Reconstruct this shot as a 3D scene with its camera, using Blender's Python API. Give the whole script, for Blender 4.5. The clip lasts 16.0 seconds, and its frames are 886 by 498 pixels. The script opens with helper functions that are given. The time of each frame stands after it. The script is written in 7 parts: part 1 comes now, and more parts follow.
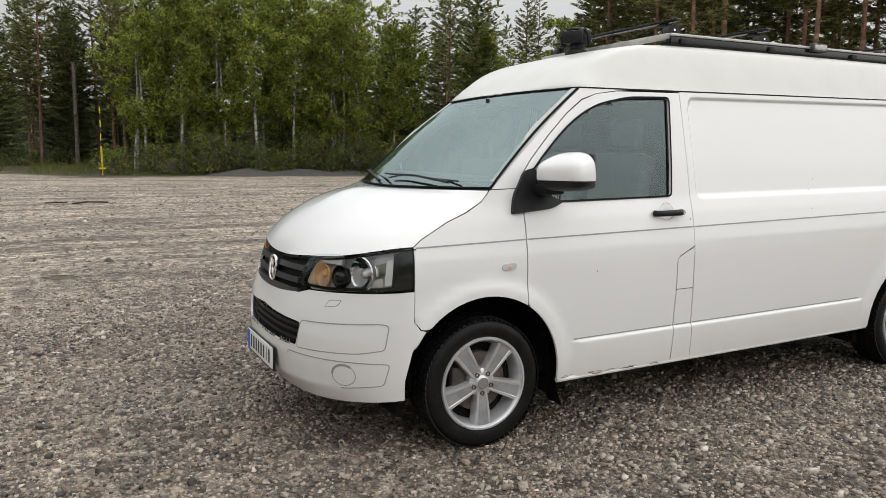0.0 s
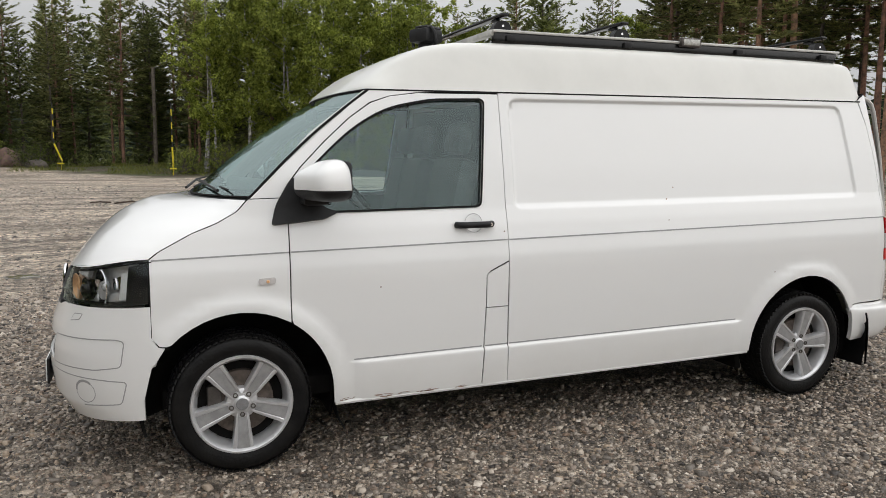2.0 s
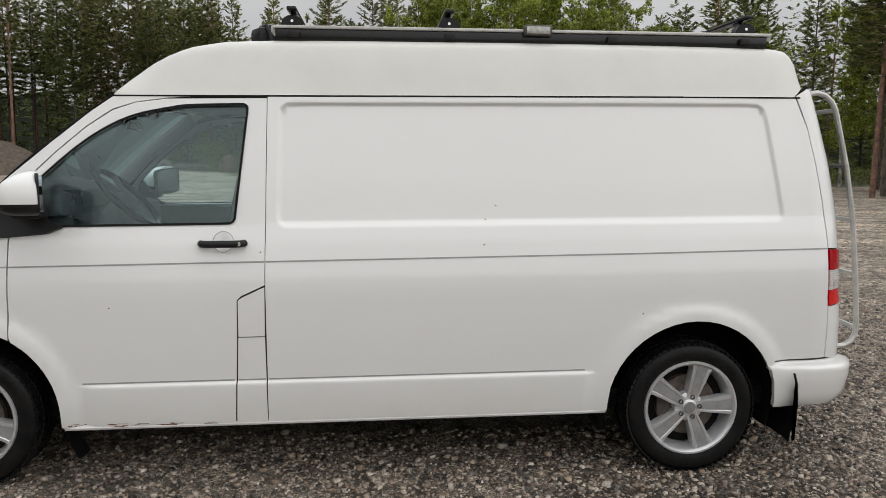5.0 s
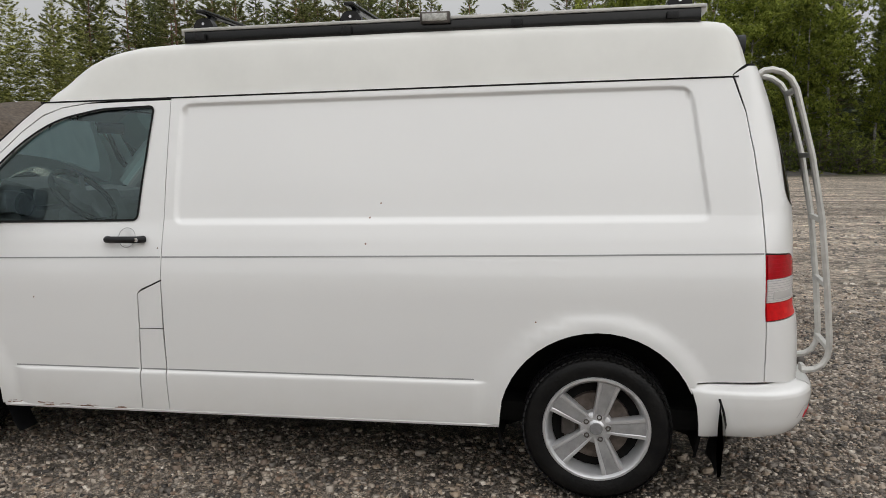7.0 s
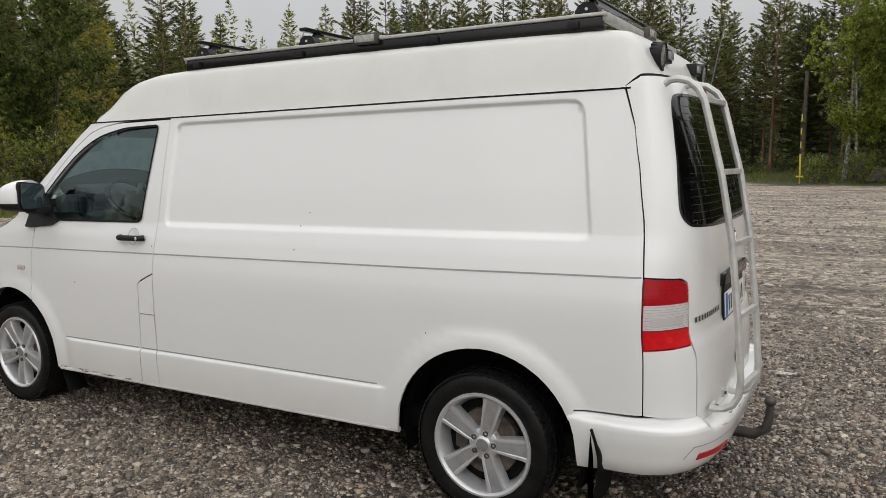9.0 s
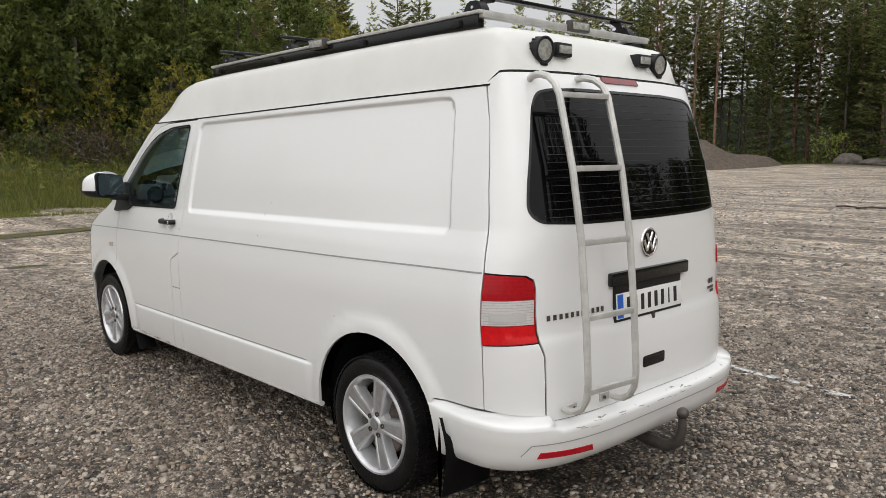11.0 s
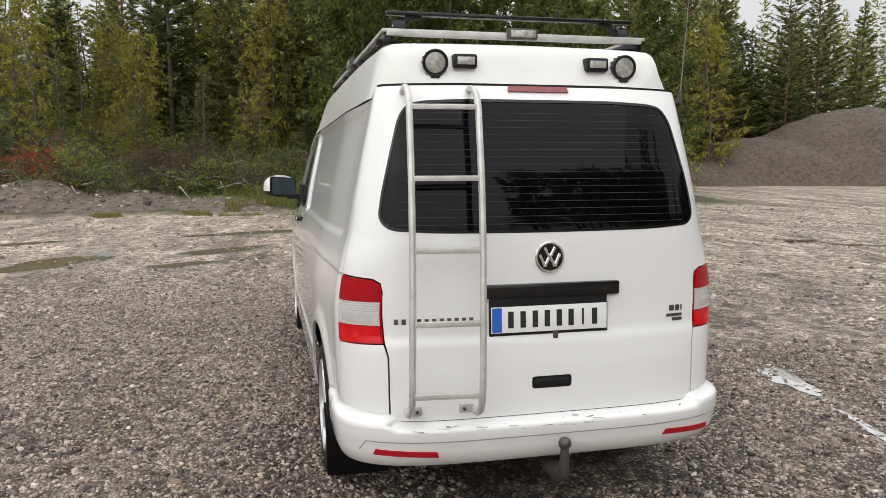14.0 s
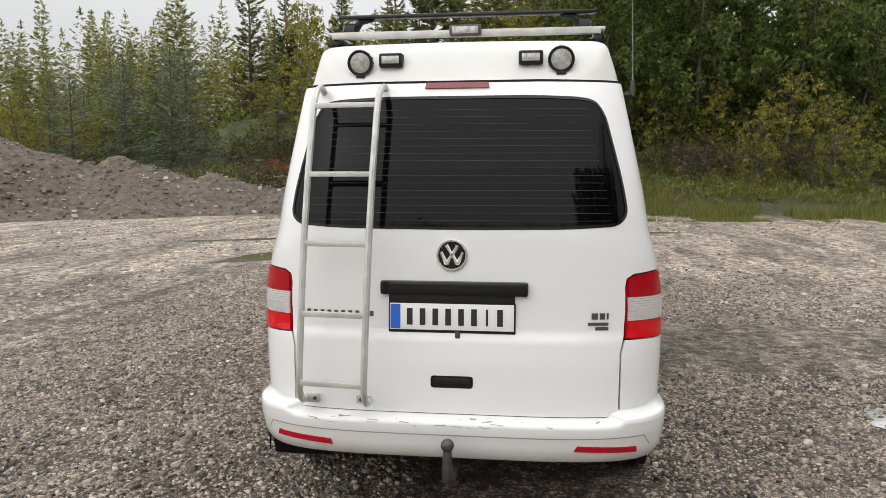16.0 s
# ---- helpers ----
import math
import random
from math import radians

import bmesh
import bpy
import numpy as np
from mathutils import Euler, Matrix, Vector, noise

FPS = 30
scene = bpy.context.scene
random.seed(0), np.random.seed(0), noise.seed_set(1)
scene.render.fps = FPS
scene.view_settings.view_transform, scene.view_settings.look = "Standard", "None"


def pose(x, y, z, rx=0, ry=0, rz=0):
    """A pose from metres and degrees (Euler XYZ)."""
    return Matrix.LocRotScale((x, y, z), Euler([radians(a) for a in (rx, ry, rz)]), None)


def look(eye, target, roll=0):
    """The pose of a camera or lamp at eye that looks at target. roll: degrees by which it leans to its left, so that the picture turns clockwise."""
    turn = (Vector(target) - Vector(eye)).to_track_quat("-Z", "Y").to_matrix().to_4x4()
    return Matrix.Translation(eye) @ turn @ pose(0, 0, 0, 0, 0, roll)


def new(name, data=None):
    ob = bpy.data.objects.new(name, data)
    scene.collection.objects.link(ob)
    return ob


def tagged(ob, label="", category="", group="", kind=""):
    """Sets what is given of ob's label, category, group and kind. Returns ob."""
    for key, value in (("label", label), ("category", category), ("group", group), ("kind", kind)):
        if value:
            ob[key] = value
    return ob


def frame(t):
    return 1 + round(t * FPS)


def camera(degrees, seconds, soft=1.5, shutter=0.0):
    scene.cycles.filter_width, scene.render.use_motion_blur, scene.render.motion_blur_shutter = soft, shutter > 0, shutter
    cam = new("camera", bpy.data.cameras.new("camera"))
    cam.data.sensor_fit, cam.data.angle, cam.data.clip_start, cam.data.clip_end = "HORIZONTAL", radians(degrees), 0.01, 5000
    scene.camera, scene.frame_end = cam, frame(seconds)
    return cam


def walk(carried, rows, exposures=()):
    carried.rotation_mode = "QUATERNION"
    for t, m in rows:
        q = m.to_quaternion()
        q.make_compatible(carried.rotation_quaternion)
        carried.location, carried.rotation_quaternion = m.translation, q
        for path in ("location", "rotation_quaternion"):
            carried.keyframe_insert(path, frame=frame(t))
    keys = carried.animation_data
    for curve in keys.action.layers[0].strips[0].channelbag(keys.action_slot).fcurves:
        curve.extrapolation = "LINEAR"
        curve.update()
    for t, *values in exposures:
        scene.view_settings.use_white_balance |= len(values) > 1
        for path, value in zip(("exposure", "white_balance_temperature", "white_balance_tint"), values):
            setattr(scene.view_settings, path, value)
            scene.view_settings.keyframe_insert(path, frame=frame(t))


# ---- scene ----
cam = camera(60.8, 16.0, soft=0.6)
PATH = [
    (0, (-1.849, -4.007, 1.443), (-0.934, -2.246, 1.195), 0.5),
    (0.5, (-1.505, -4.085, 1.463), (-0.665, -2.287, 1.222), 0.5),
    (1, (-1.131, -4.242, 1.475), (-0.347, -2.418, 1.235), 0.4),
    (1.5, (-0.774, -4.378, 1.519), (-0.022, -2.541, 1.274), 0.4),
    (2, (-0.361, -4.398, 1.488), (0.355, -2.547, 1.239), 0.5),
    (2.5, (-0.012, -4.431, 1.493), (0.649, -2.56, 1.242), 0.6),
    (3, (0.38, -4.497, 1.506), (0.956, -2.598, 1.258), 0.7),
    (3.5, (0.753, -4.453, 1.487), (1.226, -2.524, 1.251), 0.7),
    (4, (1.096, -4.372, 1.5), (1.478, -2.422, 1.279), 0.6),
    (4.5, (1.491, -4.393, 1.505), (1.771, -2.424, 1.289), 0.6),
    (5, (1.86, -4.374, 1.527), (2.036, -2.396, 1.291), 0.6),
    (5.2, (2.014, -4.342, 1.521), (2.147, -2.361, 1.283), 0.5),
    (7.5, (3.713, -4.116, 1.557), (3.195, -2.202, 1.299), -0.5),
    (8, (4.106, -4.047, 1.577), (3.438, -2.179, 1.323), -0.4),
    (10.3, (5.642, -3.204, 1.556), (4.325, -1.719, 1.314), -0.3),
    (10.5, (5.763, -3.127, 1.56), (4.407, -1.678, 1.311), -0.3),
    (11, (6.119, -2.942, 1.577), (4.656, -1.601, 1.325), -0.4),
    (11.5, (6.362, -2.682, 1.559), (4.789, -1.473, 1.305), -0.5),
    (12, (6.579, -2.395, 1.564), (4.906, -1.329, 1.312), -0.6),
    (12.5, (6.828, -2.135, 1.581), (5.068, -1.219, 1.332), -0.5),
    (13, (6.965, -1.838, 1.546), (5.135, -1.067, 1.307), -0.4),
    (13.5, (7.083, -1.52, 1.564), (5.195, -0.904, 1.327), -0.3),
    (14, (7.253, -1.171, 1.582), (5.32, -0.714, 1.351), -0.1),
    (14.5, (7.306, -0.816, 1.549), (5.34, -0.529, 1.328), 0.1),
    (15, (7.315, -0.431, 1.551), (5.329, -0.324, 1.335), 0.1),
    (15.5, (7.389, -0.029, 1.558), (5.402, -0.106, 1.348), 0.1),
    (16, (7.369, 0.358, 1.53), (5.396, 0.104, 1.322), -0.1),
]
walk(cam, [(t, look(eye, target, roll)) for t, eye, target, roll in PATH], exposures=[(0.0, 0.24), (3.5, 0.06), (6.0, -0.02), (8.0, 0.0), (11.0, 0.22), (14.0, 0.43), (16.0, 0.47)])

# ---- world and sun ----
world = bpy.data.worlds.new("overcast_sky")
scene.world = world
world.use_nodes = True
wn, wl = world.node_tree.nodes, world.node_tree.links
sky = wn.new("ShaderNodeTexSky")
sky.sky_type = "NISHITA"
sky.sun_disc = False
sky.sun_elevation, sky.sun_rotation = radians(33), radians(130)
sky.air_density, sky.dust_density, sky.ozone_density = 1.0, 4.0, 1.0
SKY_GREY, SKY_STRENGTH = 0.88, 0.15
hs = wn.new("ShaderNodeHueSaturation")
hs.inputs["Saturation"].default_value = 0.12
wl.new(sky.outputs[0], hs.inputs["Color"])
cloud = wn.new("ShaderNodeMix")
cloud.data_type = "RGBA"
cloud.inputs["Factor"].default_value = SKY_GREY
wl.new(hs.outputs[0], cloud.inputs["A"])
tc = wn.new("ShaderNodeTexCoord")
cn = wn.new("ShaderNodeTexNoise")
cn.inputs["Scale"].default_value, cn.inputs["Detail"].default_value = 2.2, 4
wl.new(tc.outputs["Generated"], cn.inputs["Vector"])
cr = wn.new("ShaderNodeValToRGB")
cr.color_ramp.elements[0].position, cr.color_ramp.elements[0].color = 0.3, (5.8, 5.85, 5.95, 1)
cr.color_ramp.elements[1].position, cr.color_ramp.elements[1].color = 0.75, (7.4, 7.5, 7.55, 1)
wl.new(cn.outputs[0], cr.inputs[0])
wl.new(cr.outputs[0], cloud.inputs["B"])
# an overcast sky is brightest overhead
sepw = wn.new("ShaderNodeSeparateXYZ")
wl.new(tc.outputs["Generated"], sepw.inputs[0])
rise = wn.new("ShaderNodeMapRange")
rise.inputs["From Min"].default_value, rise.inputs["From Max"].default_value = 0.12, 0.92
rise.inputs["To Min"].default_value, rise.inputs["To Max"].default_value = 0.54, 1.36
wl.new(sepw.outputs["Z"], rise.inputs["Value"])
lift_ = wn.new("ShaderNodeVectorMath")
lift_.operation = "SCALE"
wl.new(cloud.outputs["Result"], lift_.inputs[0])
wl.new(rise.outputs[0], lift_.inputs["Scale"])
wl.new(lift_.outputs["Vector"], wn["Background"].inputs[0])
wn["Background"].inputs[1].default_value = SKY_STRENGTH
sun = new("sun", bpy.data.lights.new("sun", "SUN"))
sun.data.energy, sun.data.angle, sun.data.color = 0.95, radians(130), (1.0, 0.97, 0.94)
sun.matrix_world = look((0, 0, 17), (-20, 17, 0))


# ---- materials ----
def material(name, colour, rough=0.5, metal=0.0, var=0.0, scale=8.0, bump=0.0, bscale=60.0, coat=0.0, second=None, spec=0.5, objvar=0.0):
    m = bpy.data.materials.new(name)
    m.use_nodes = True
    n, l = m.node_tree.nodes, m.node_tree.links
    p = n["Principled BSDF"]
    p.inputs["Base Color"].default_value = (*colour, 1)
    p.inputs["Roughness"].default_value, p.inputs["Metallic"].default_value = rough, metal
    p.inputs["Specular IOR Level"].default_value = spec
    p.inputs["Coat Weight"].default_value = coat
    p.inputs["Coat Roughness"].default_value = 0.06
    co = n.new("ShaderNodeTexCoord")
    if var or second:
        t = n.new("ShaderNodeTexNoise")
        t.inputs["Scale"].default_value, t.inputs["Detail"].default_value, t.inputs["Roughness"].default_value = scale, 6, 0.62
        l.new(co.outputs["Object"], t.inputs["Vector"])
        r = n.new("ShaderNodeValToRGB")
        other = second or tuple(c * (1 - var) for c in colour)
        r.color_ramp.elements[0].position, r.color_ramp.elements[1].position = 0.36, 0.66
        r.color_ramp.elements[0].color, r.color_ramp.elements[1].color = (*other, 1), (*colour, 1)
        l.new(t.outputs[0], r.inputs[0])
        out = r.outputs[0]
        if objvar:
            oi = n.new("ShaderNodeObjectInfo")
            h = n.new("ShaderNodeHueSaturation")
            mr = n.new("ShaderNodeMapRange")
            mr.inputs["To Min"].default_value, mr.inputs["To Max"].default_value = 1 - objvar, 1 + objvar
            l.new(oi.outputs["Random"], mr.inputs["Value"])
            l.new(mr.outputs[0], h.inputs["Value"])
            mr2 = n.new("ShaderNodeMapRange")
            mr2.inputs["To Min"].default_value, mr2.inputs["To Max"].default_value = 0.5 - objvar * 0.07, 0.5 + objvar * 0.04
            l.new(oi.outputs["Random"], mr2.inputs["Value"])
            l.new(mr2.outputs[0], h.inputs["Hue"])
            l.new(out, h.inputs["Color"])
            out = h.outputs[0]
        l.new(out, p.inputs["Base Color"])
    if bump:
        t2 = n.new("ShaderNodeTexNoise")
        t2.inputs["Scale"].default_value, t2.inputs["Detail"].default_value = bscale, 5
        l.new(co.outputs["Object"], t2.inputs["Vector"])
        b = n.new("ShaderNodeBump")
        b.inputs["Strength"].default_value, b.inputs["Distance"].default_value = bump, 0.01
        l.new(t2.outputs[0], b.inputs["Height"])
        l.new(b.outputs[0], p.inputs["Normal"])
    return m


def leaf_material(name, dark, light, trans=0.35, objvar=0.2):
    """Leaves and needles: colour varies by clump and by tree."""
    m = material(name, light, 0.6, var=0.3, spec=0.25)
    n, l = m.node_tree.nodes, m.node_tree.links
    p = n["Principled BSDF"]
    g = n.new("ShaderNodeNewGeometry")
    r = n.new("ShaderNodeValToRGB")
    r.color_ramp.elements[0].color, r.color_ramp.elements[1].color = (*dark, 1), (*light, 1)
    l.new(g.outputs["Random Per Island"], r.inputs[0])
    oi = n.new("ShaderNodeObjectInfo")
    h = n.new("ShaderNodeHueSaturation")
    mr = n.new("ShaderNodeMapRange")
    mr.inputs["To Min"].default_value, mr.inputs["To Max"].default_value = 1 - objvar, 1 + objvar
    l.new(oi.outputs["Random"], mr.inputs["Value"])
    l.new(mr.outputs[0], h.inputs["Value"])
    l.new(r.outputs[0], h.inputs["Color"])
    l.new(h.outputs[0], p.inputs["Base Color"])
    tr = n.new("ShaderNodeBsdfTranslucent")
    l.new(h.outputs[0], tr.inputs["Color"])
    mx = n.new("ShaderNodeMixShader")
    mx.inputs[0].default_value = trans
    l.new(p.outputs[0], mx.inputs[1])
    l.new(tr.outputs[0], mx.inputs[2])
    l.new(mx.outputs[0], n["Material Output"].inputs["Surface"])
    return m


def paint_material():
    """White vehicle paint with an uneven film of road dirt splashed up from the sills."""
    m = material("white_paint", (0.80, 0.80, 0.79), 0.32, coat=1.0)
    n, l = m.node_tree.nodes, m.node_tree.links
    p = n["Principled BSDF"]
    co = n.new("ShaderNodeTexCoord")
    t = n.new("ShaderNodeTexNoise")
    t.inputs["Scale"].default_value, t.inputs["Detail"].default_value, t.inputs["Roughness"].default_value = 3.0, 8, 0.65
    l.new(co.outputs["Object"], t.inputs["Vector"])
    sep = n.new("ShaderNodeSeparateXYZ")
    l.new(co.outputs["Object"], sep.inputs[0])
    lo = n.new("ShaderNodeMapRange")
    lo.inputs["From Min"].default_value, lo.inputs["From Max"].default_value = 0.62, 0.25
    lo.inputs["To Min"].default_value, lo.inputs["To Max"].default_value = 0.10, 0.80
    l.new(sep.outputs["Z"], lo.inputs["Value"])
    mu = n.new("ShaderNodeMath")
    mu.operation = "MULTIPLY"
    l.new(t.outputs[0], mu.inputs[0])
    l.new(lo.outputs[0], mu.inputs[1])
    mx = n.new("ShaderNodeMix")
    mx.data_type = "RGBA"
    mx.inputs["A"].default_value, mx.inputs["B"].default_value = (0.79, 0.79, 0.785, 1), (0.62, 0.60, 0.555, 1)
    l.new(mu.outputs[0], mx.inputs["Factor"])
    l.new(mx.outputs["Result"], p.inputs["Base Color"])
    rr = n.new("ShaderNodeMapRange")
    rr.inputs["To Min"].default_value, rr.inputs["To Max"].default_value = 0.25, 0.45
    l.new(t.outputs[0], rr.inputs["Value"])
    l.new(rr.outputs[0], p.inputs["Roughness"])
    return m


def glass_material(name, tint, alpha):
    """Thin glass: a glossy coat over a tinted see-through sheet."""
    m = bpy.data.materials.new(name)
    m.use_nodes = True
    n, l = m.node_tree.nodes, m.node_tree.links
    n.remove(n["Principled BSDF"])
    tr = n.new("ShaderNodeBsdfTransparent")
    tr.inputs[0].default_value = (*tint, 1)
    gl = n.new("ShaderNodeBsdfGlossy")
    gl.inputs["Roughness"].default_value = 0.02
    gl.inputs["Color"].default_value = (0.82, 1.0, 1.0, 1)
    fr = n.new("ShaderNodeFresnel")
    fr.inputs[0].default_value = alpha
    mx = n.new("ShaderNodeMixShader")
    l.new(fr.outputs[0], mx.inputs[0])
    l.new(tr.outputs[0], mx.inputs[1])
    l.new(gl.outputs[0], mx.inputs[2])
    l.new(mx.outputs[0], n["Material Output"].inputs["Surface"])
    return m


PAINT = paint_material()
# Roof coat, a little greyer than the body paint.
ROOFCOAT = material("greyish_white_gel_coat", (0.70, 0.695, 0.66), 0.38, var=0.07, scale=3, coat=0.5)
SEAM = material("seam_rubber", (0.012, 0.012, 0.012), 0.8, spec=0.15)
# Grey that paints the shade of grooves and creases; also a cover's joint.
GROOVE = material("groove_shade_and_joint_grey", (0.30, 0.30, 0.30), 0.6)
PLASTIC = material("black_plastic", (0.014, 0.014, 0.015), 0.5, spec=0.3, var=0.35, scale=20, bump=0.15, bscale=300)
GLOSSBLACK = material("gloss_black", (0.008, 0.008, 0.008), 0.2, spec=0.35, coat=0.15)
GRILLEBAR = material("grille_grey", (0.034, 0.034, 0.036), 0.5, spec=0.4)
RUBBER = material("tyre_rubber", (0.005, 0.005, 0.0055), 0.42, second=(0.012, 0.0115, 0.011), scale=9, bump=0.3, bscale=70, spec=0.16)
HLBACK = material("lamp_grey_back", (0.66, 0.65, 0.64), 0.3, metal=0.25, var=0.3, scale=18)
HLBROW = material("lamp_pale_brow", (0.74, 0.74, 0.73), 0.35)
AMBERDULL = material("dull_amber_housing", (0.76, 0.54, 0.36), 0.35, metal=0.0, var=0.3, scale=20)
ALLOY = material("alloy_silver", (0.68, 0.68, 0.69), 0.30, metal=0.55, var=0.2, scale=9, coat=0.3)
ALLOYGREY = material("alloy_spoke_face", (0.46, 0.46, 0.465), 0.36, metal=0.5, var=0.3, scale=14)
ALUMINIUM = material("aluminium", (0.62, 0.61, 0.58), 0.45, metal=0.45, var=0.25, scale=12, bump=0.1, bscale=200)
CAPGREY = material("wheel_cap_grey", (0.30, 0.30, 0.305), 0.4, metal=0.4, var=0.3, scale=40)
STEEL = material("dark_steel", (0.13, 0.115, 0.105), 0.5, metal=0.6, var=0.4, scale=20)
CHROME = material("chrome", (0.75, 0.75, 0.76), 0.10, metal=1.0)
DISC = material("brake_disc", (0.16, 0.13, 0.11), 0.55, metal=0.5, var=0.5, scale=25)
REARGLASS = material("privacy_glass", (0.002, 0.002, 0.0025), 0.015, spec=0.17)
MIRROR = material("mirror_silver", (0.24, 0.27, 0.30), 0.03, metal=1.0)
HEATER = material("heater_wire", (0.05, 0.05, 0.05), 0.6, spec=0.2)
GLASS = glass_material("window_glass", (0.80, 0.93, 0.94), 1.8)
SCREEN = glass_material("windscreen_glass", (0.55, 0.70, 0.66), 2.9)
LENS = glass_material("clear_lens", (0.93, 0.93, 0.93), 1.36)
RED = material("red_lens", (0.42, 0.002, 0.008), 0.22, coat=0.12, spec=0.25, var=0.25, scale=60)
REDLOW = material("bright_red_lens", (0.66, 0.006, 0.010), 0.22, coat=0.12, spec=0.25, var=0.2, scale=60)
CLEARTAIL = material("clear_tail_lens", (0.62, 0.59, 0.58), 0.15, coat=0.4, var=0.15, scale=70)
STOPGLOW = material("red_glow_paint", (0.66, 0.014, 0.015), 0.2, coat=0.1, spec=0.3)
REFLEX = material("red_reflector", (0.42, 0.006, 0.018), 0.2, coat=0.1, spec=0.3)
AMBER = material("amber_reflector", (0.85, 0.50, 0.24), 0.3, metal=0.15)
HLSILVER = material("lamp_silver", (0.80, 0.80, 0.80), 0.25, metal=0.6)
LAMPFACE = material("lamp_face", (0.60, 0.60, 0.56), 0.25, metal=0.3, var=0.5, scale=45, coat=0.6)
PLATEWHITE = material("plate_white", (0.78, 0.78, 0.76), 0.35)
PLATEBLUE = material("plate_blue", (0.02, 0.12, 0.55), 0.4)
PLATEBLACK = material("plate_black", (0.015, 0.015, 0.015), 0.5)
INTERIOR = material("cab_trim_grey", (0.20, 0.205, 0.21), 0.7, var=0.3, scale=20)
DASHTOP = material("dash_top_pale_grey", (0.36, 0.37, 0.375), 0.6, var=0.2, scale=20)
BULKHEAD = material("bulkhead_dark_grey", (0.10, 0.105, 0.11), 0.8, var=0.3, scale=10)
SEATGREY = material("seat_fabric_grey", (0.24, 0.245, 0.25), 0.9, var=0.3, scale=30)
LINING = material("cab_lining_light_grey", (0.56, 0.56, 0.55), 0.85)
RUST = material("rust", (0.24, 0.085, 0.028), 0.9, var=0.6, scale=60)
UNDER = material("underbody_black", (0.012, 0.0115, 0.011), 0.95, spec=0.1, var=0.3, scale=12)
YELLOW = material("marker_yellow", (0.62, 0.50, 0.02), 0.5)


# ---- mesh helpers ----
def tidy(name, verts, faces, mat, parent=None, smooth=True, label=""):
    me = bpy.data.meshes.new(name)
    me.from_pydata([tuple(v) for v in verts], [], faces)
    me.update()
    me.materials.append(mat)
    if smooth:
        me.polygons.foreach_set("use_smooth", [True] * len(me.polygons))
    ob = new(name, me)
    if parent:
        ob.parent = parent
    if label:
        ob["label"] = label
    return ob


def part(name, bm, mat, parent=None, label="", smooth=True, angle=35):
    me = bpy.data.meshes.new(name)
    bmesh.ops.recalc_face_normals(bm, faces=bm.faces)
    bm.to_mesh(me)
    bm.free()
    me.materials.append(mat)
    if smooth:
        me.polygons.foreach_set("use_smooth", [True] * len(me.polygons))
        me.set_sharp_from_angle(angle=radians(angle))
    ob = new(name, me)
    if parent:
        ob.parent = parent
    if label:
        ob["label"] = label
    return ob


def box(cx, cy, cz, sx, sy, sz, bevel=0.0, bm=None, rot=None, seg=2):
    bm = bm or bmesh.new()
    made = bmesh.ops.create_cube(bm, size=1)["verts"]
    for v in made:
        v.co = Vector((v.co.x * sx, v.co.y * sy, v.co.z * sz))
    if bevel:
        es = {e for v in made for e in v.link_edges}
        made = bmesh.ops.bevel(bm, geom=list(es), offset=bevel, segments=seg, affect="EDGES", profile=0.6)["verts"]
        made = list({v for f in bm.faces for v in f.verts if v in set(made)})
    m = (rot or Matrix()).copy()
    m.translation = Vector((cx, cy, cz))
    done = set(made)
    for v in done:
        v.co = m @ v.co
    return bm


def tube(points, radius, sides=8, bm=None, closed=False, caps=True, flat=1.0, up=(0, 0, 1)):
    """A round or flattened bar swept along points."""
    bm = bm or bmesh.new()
    pts = [Vector(p) for p in points]
    rings = []
    for i, p in enumerate(pts):
        a = pts[i - 1] if i or closed else p
        b = pts[(i + 1) % len(pts)] if i + 1 < len(pts) or closed else p
        d = (b - a).normalized()
        s = d.cross(Vector(up))
        if s.length < 1e-3:
            s = d.cross(Vector((0, 1, 0)))
        s.normalize()
        u = s.cross(d)
        r = radius[i] if isinstance(radius, (list, tuple)) else radius
        rings.append([bm.verts.new(p + s * (r * math.cos(k * math.tau / sides)) + u * (r * flat * math.sin(k * math.tau / sides))) for k in range(sides)])
    n = len(rings)
    for i in range(n if closed else n - 1):
        A, B = rings[i], rings[(i + 1) % n]
        for k in range(sides):
            bm.faces.new((A[k], A[(k + 1) % sides], B[(k + 1) % sides], B[k]))
    if caps and not closed:
        bm.faces.new(rings[0][::-1])
        bm.faces.new(rings[-1])
    return bm


def lathe(profile, sides=48, axis="y", centre=(0, 0, 0), bm=None, close=False, caps=True):
    """Turns (along, radius) pairs round an axis through centre."""
    bm = bm or bmesh.new()
    c = Vector(centre)
    rings = []
    for h, r in profile:
        ring = []
        for k in range(sides):
            a = k * math.tau / sides
            if axis == "y":
                v = Vector((r * math.cos(a), h, r * math.sin(a)))
            elif axis == "x":
                v = Vector((h, r * math.cos(a), r * math.sin(a)))
            else:
                v = Vector((r * math.cos(a), r * math.sin(a), h))
            ring.append(bm.verts.new(c + v))
        rings.append(ring)
    m = len(rings)
    for i in range(m if close else m - 1):
        A, B = rings[i], rings[(i + 1) % m]
        for k in range(sides):
            bm.faces.new((A[k], A[(k + 1) % sides], B[(k + 1) % sides], B[k]))
    if caps and not close:
        for ring in (rings[0], rings[-1]):
            if (ring[0].co - ring[sides // 2].co).length > 1e-4:
                bm.faces.new(ring)
    return bm


def smooth01(t):
    t = max(0.0, min(1.0, t))
    return t * t * (3 - 2 * t)


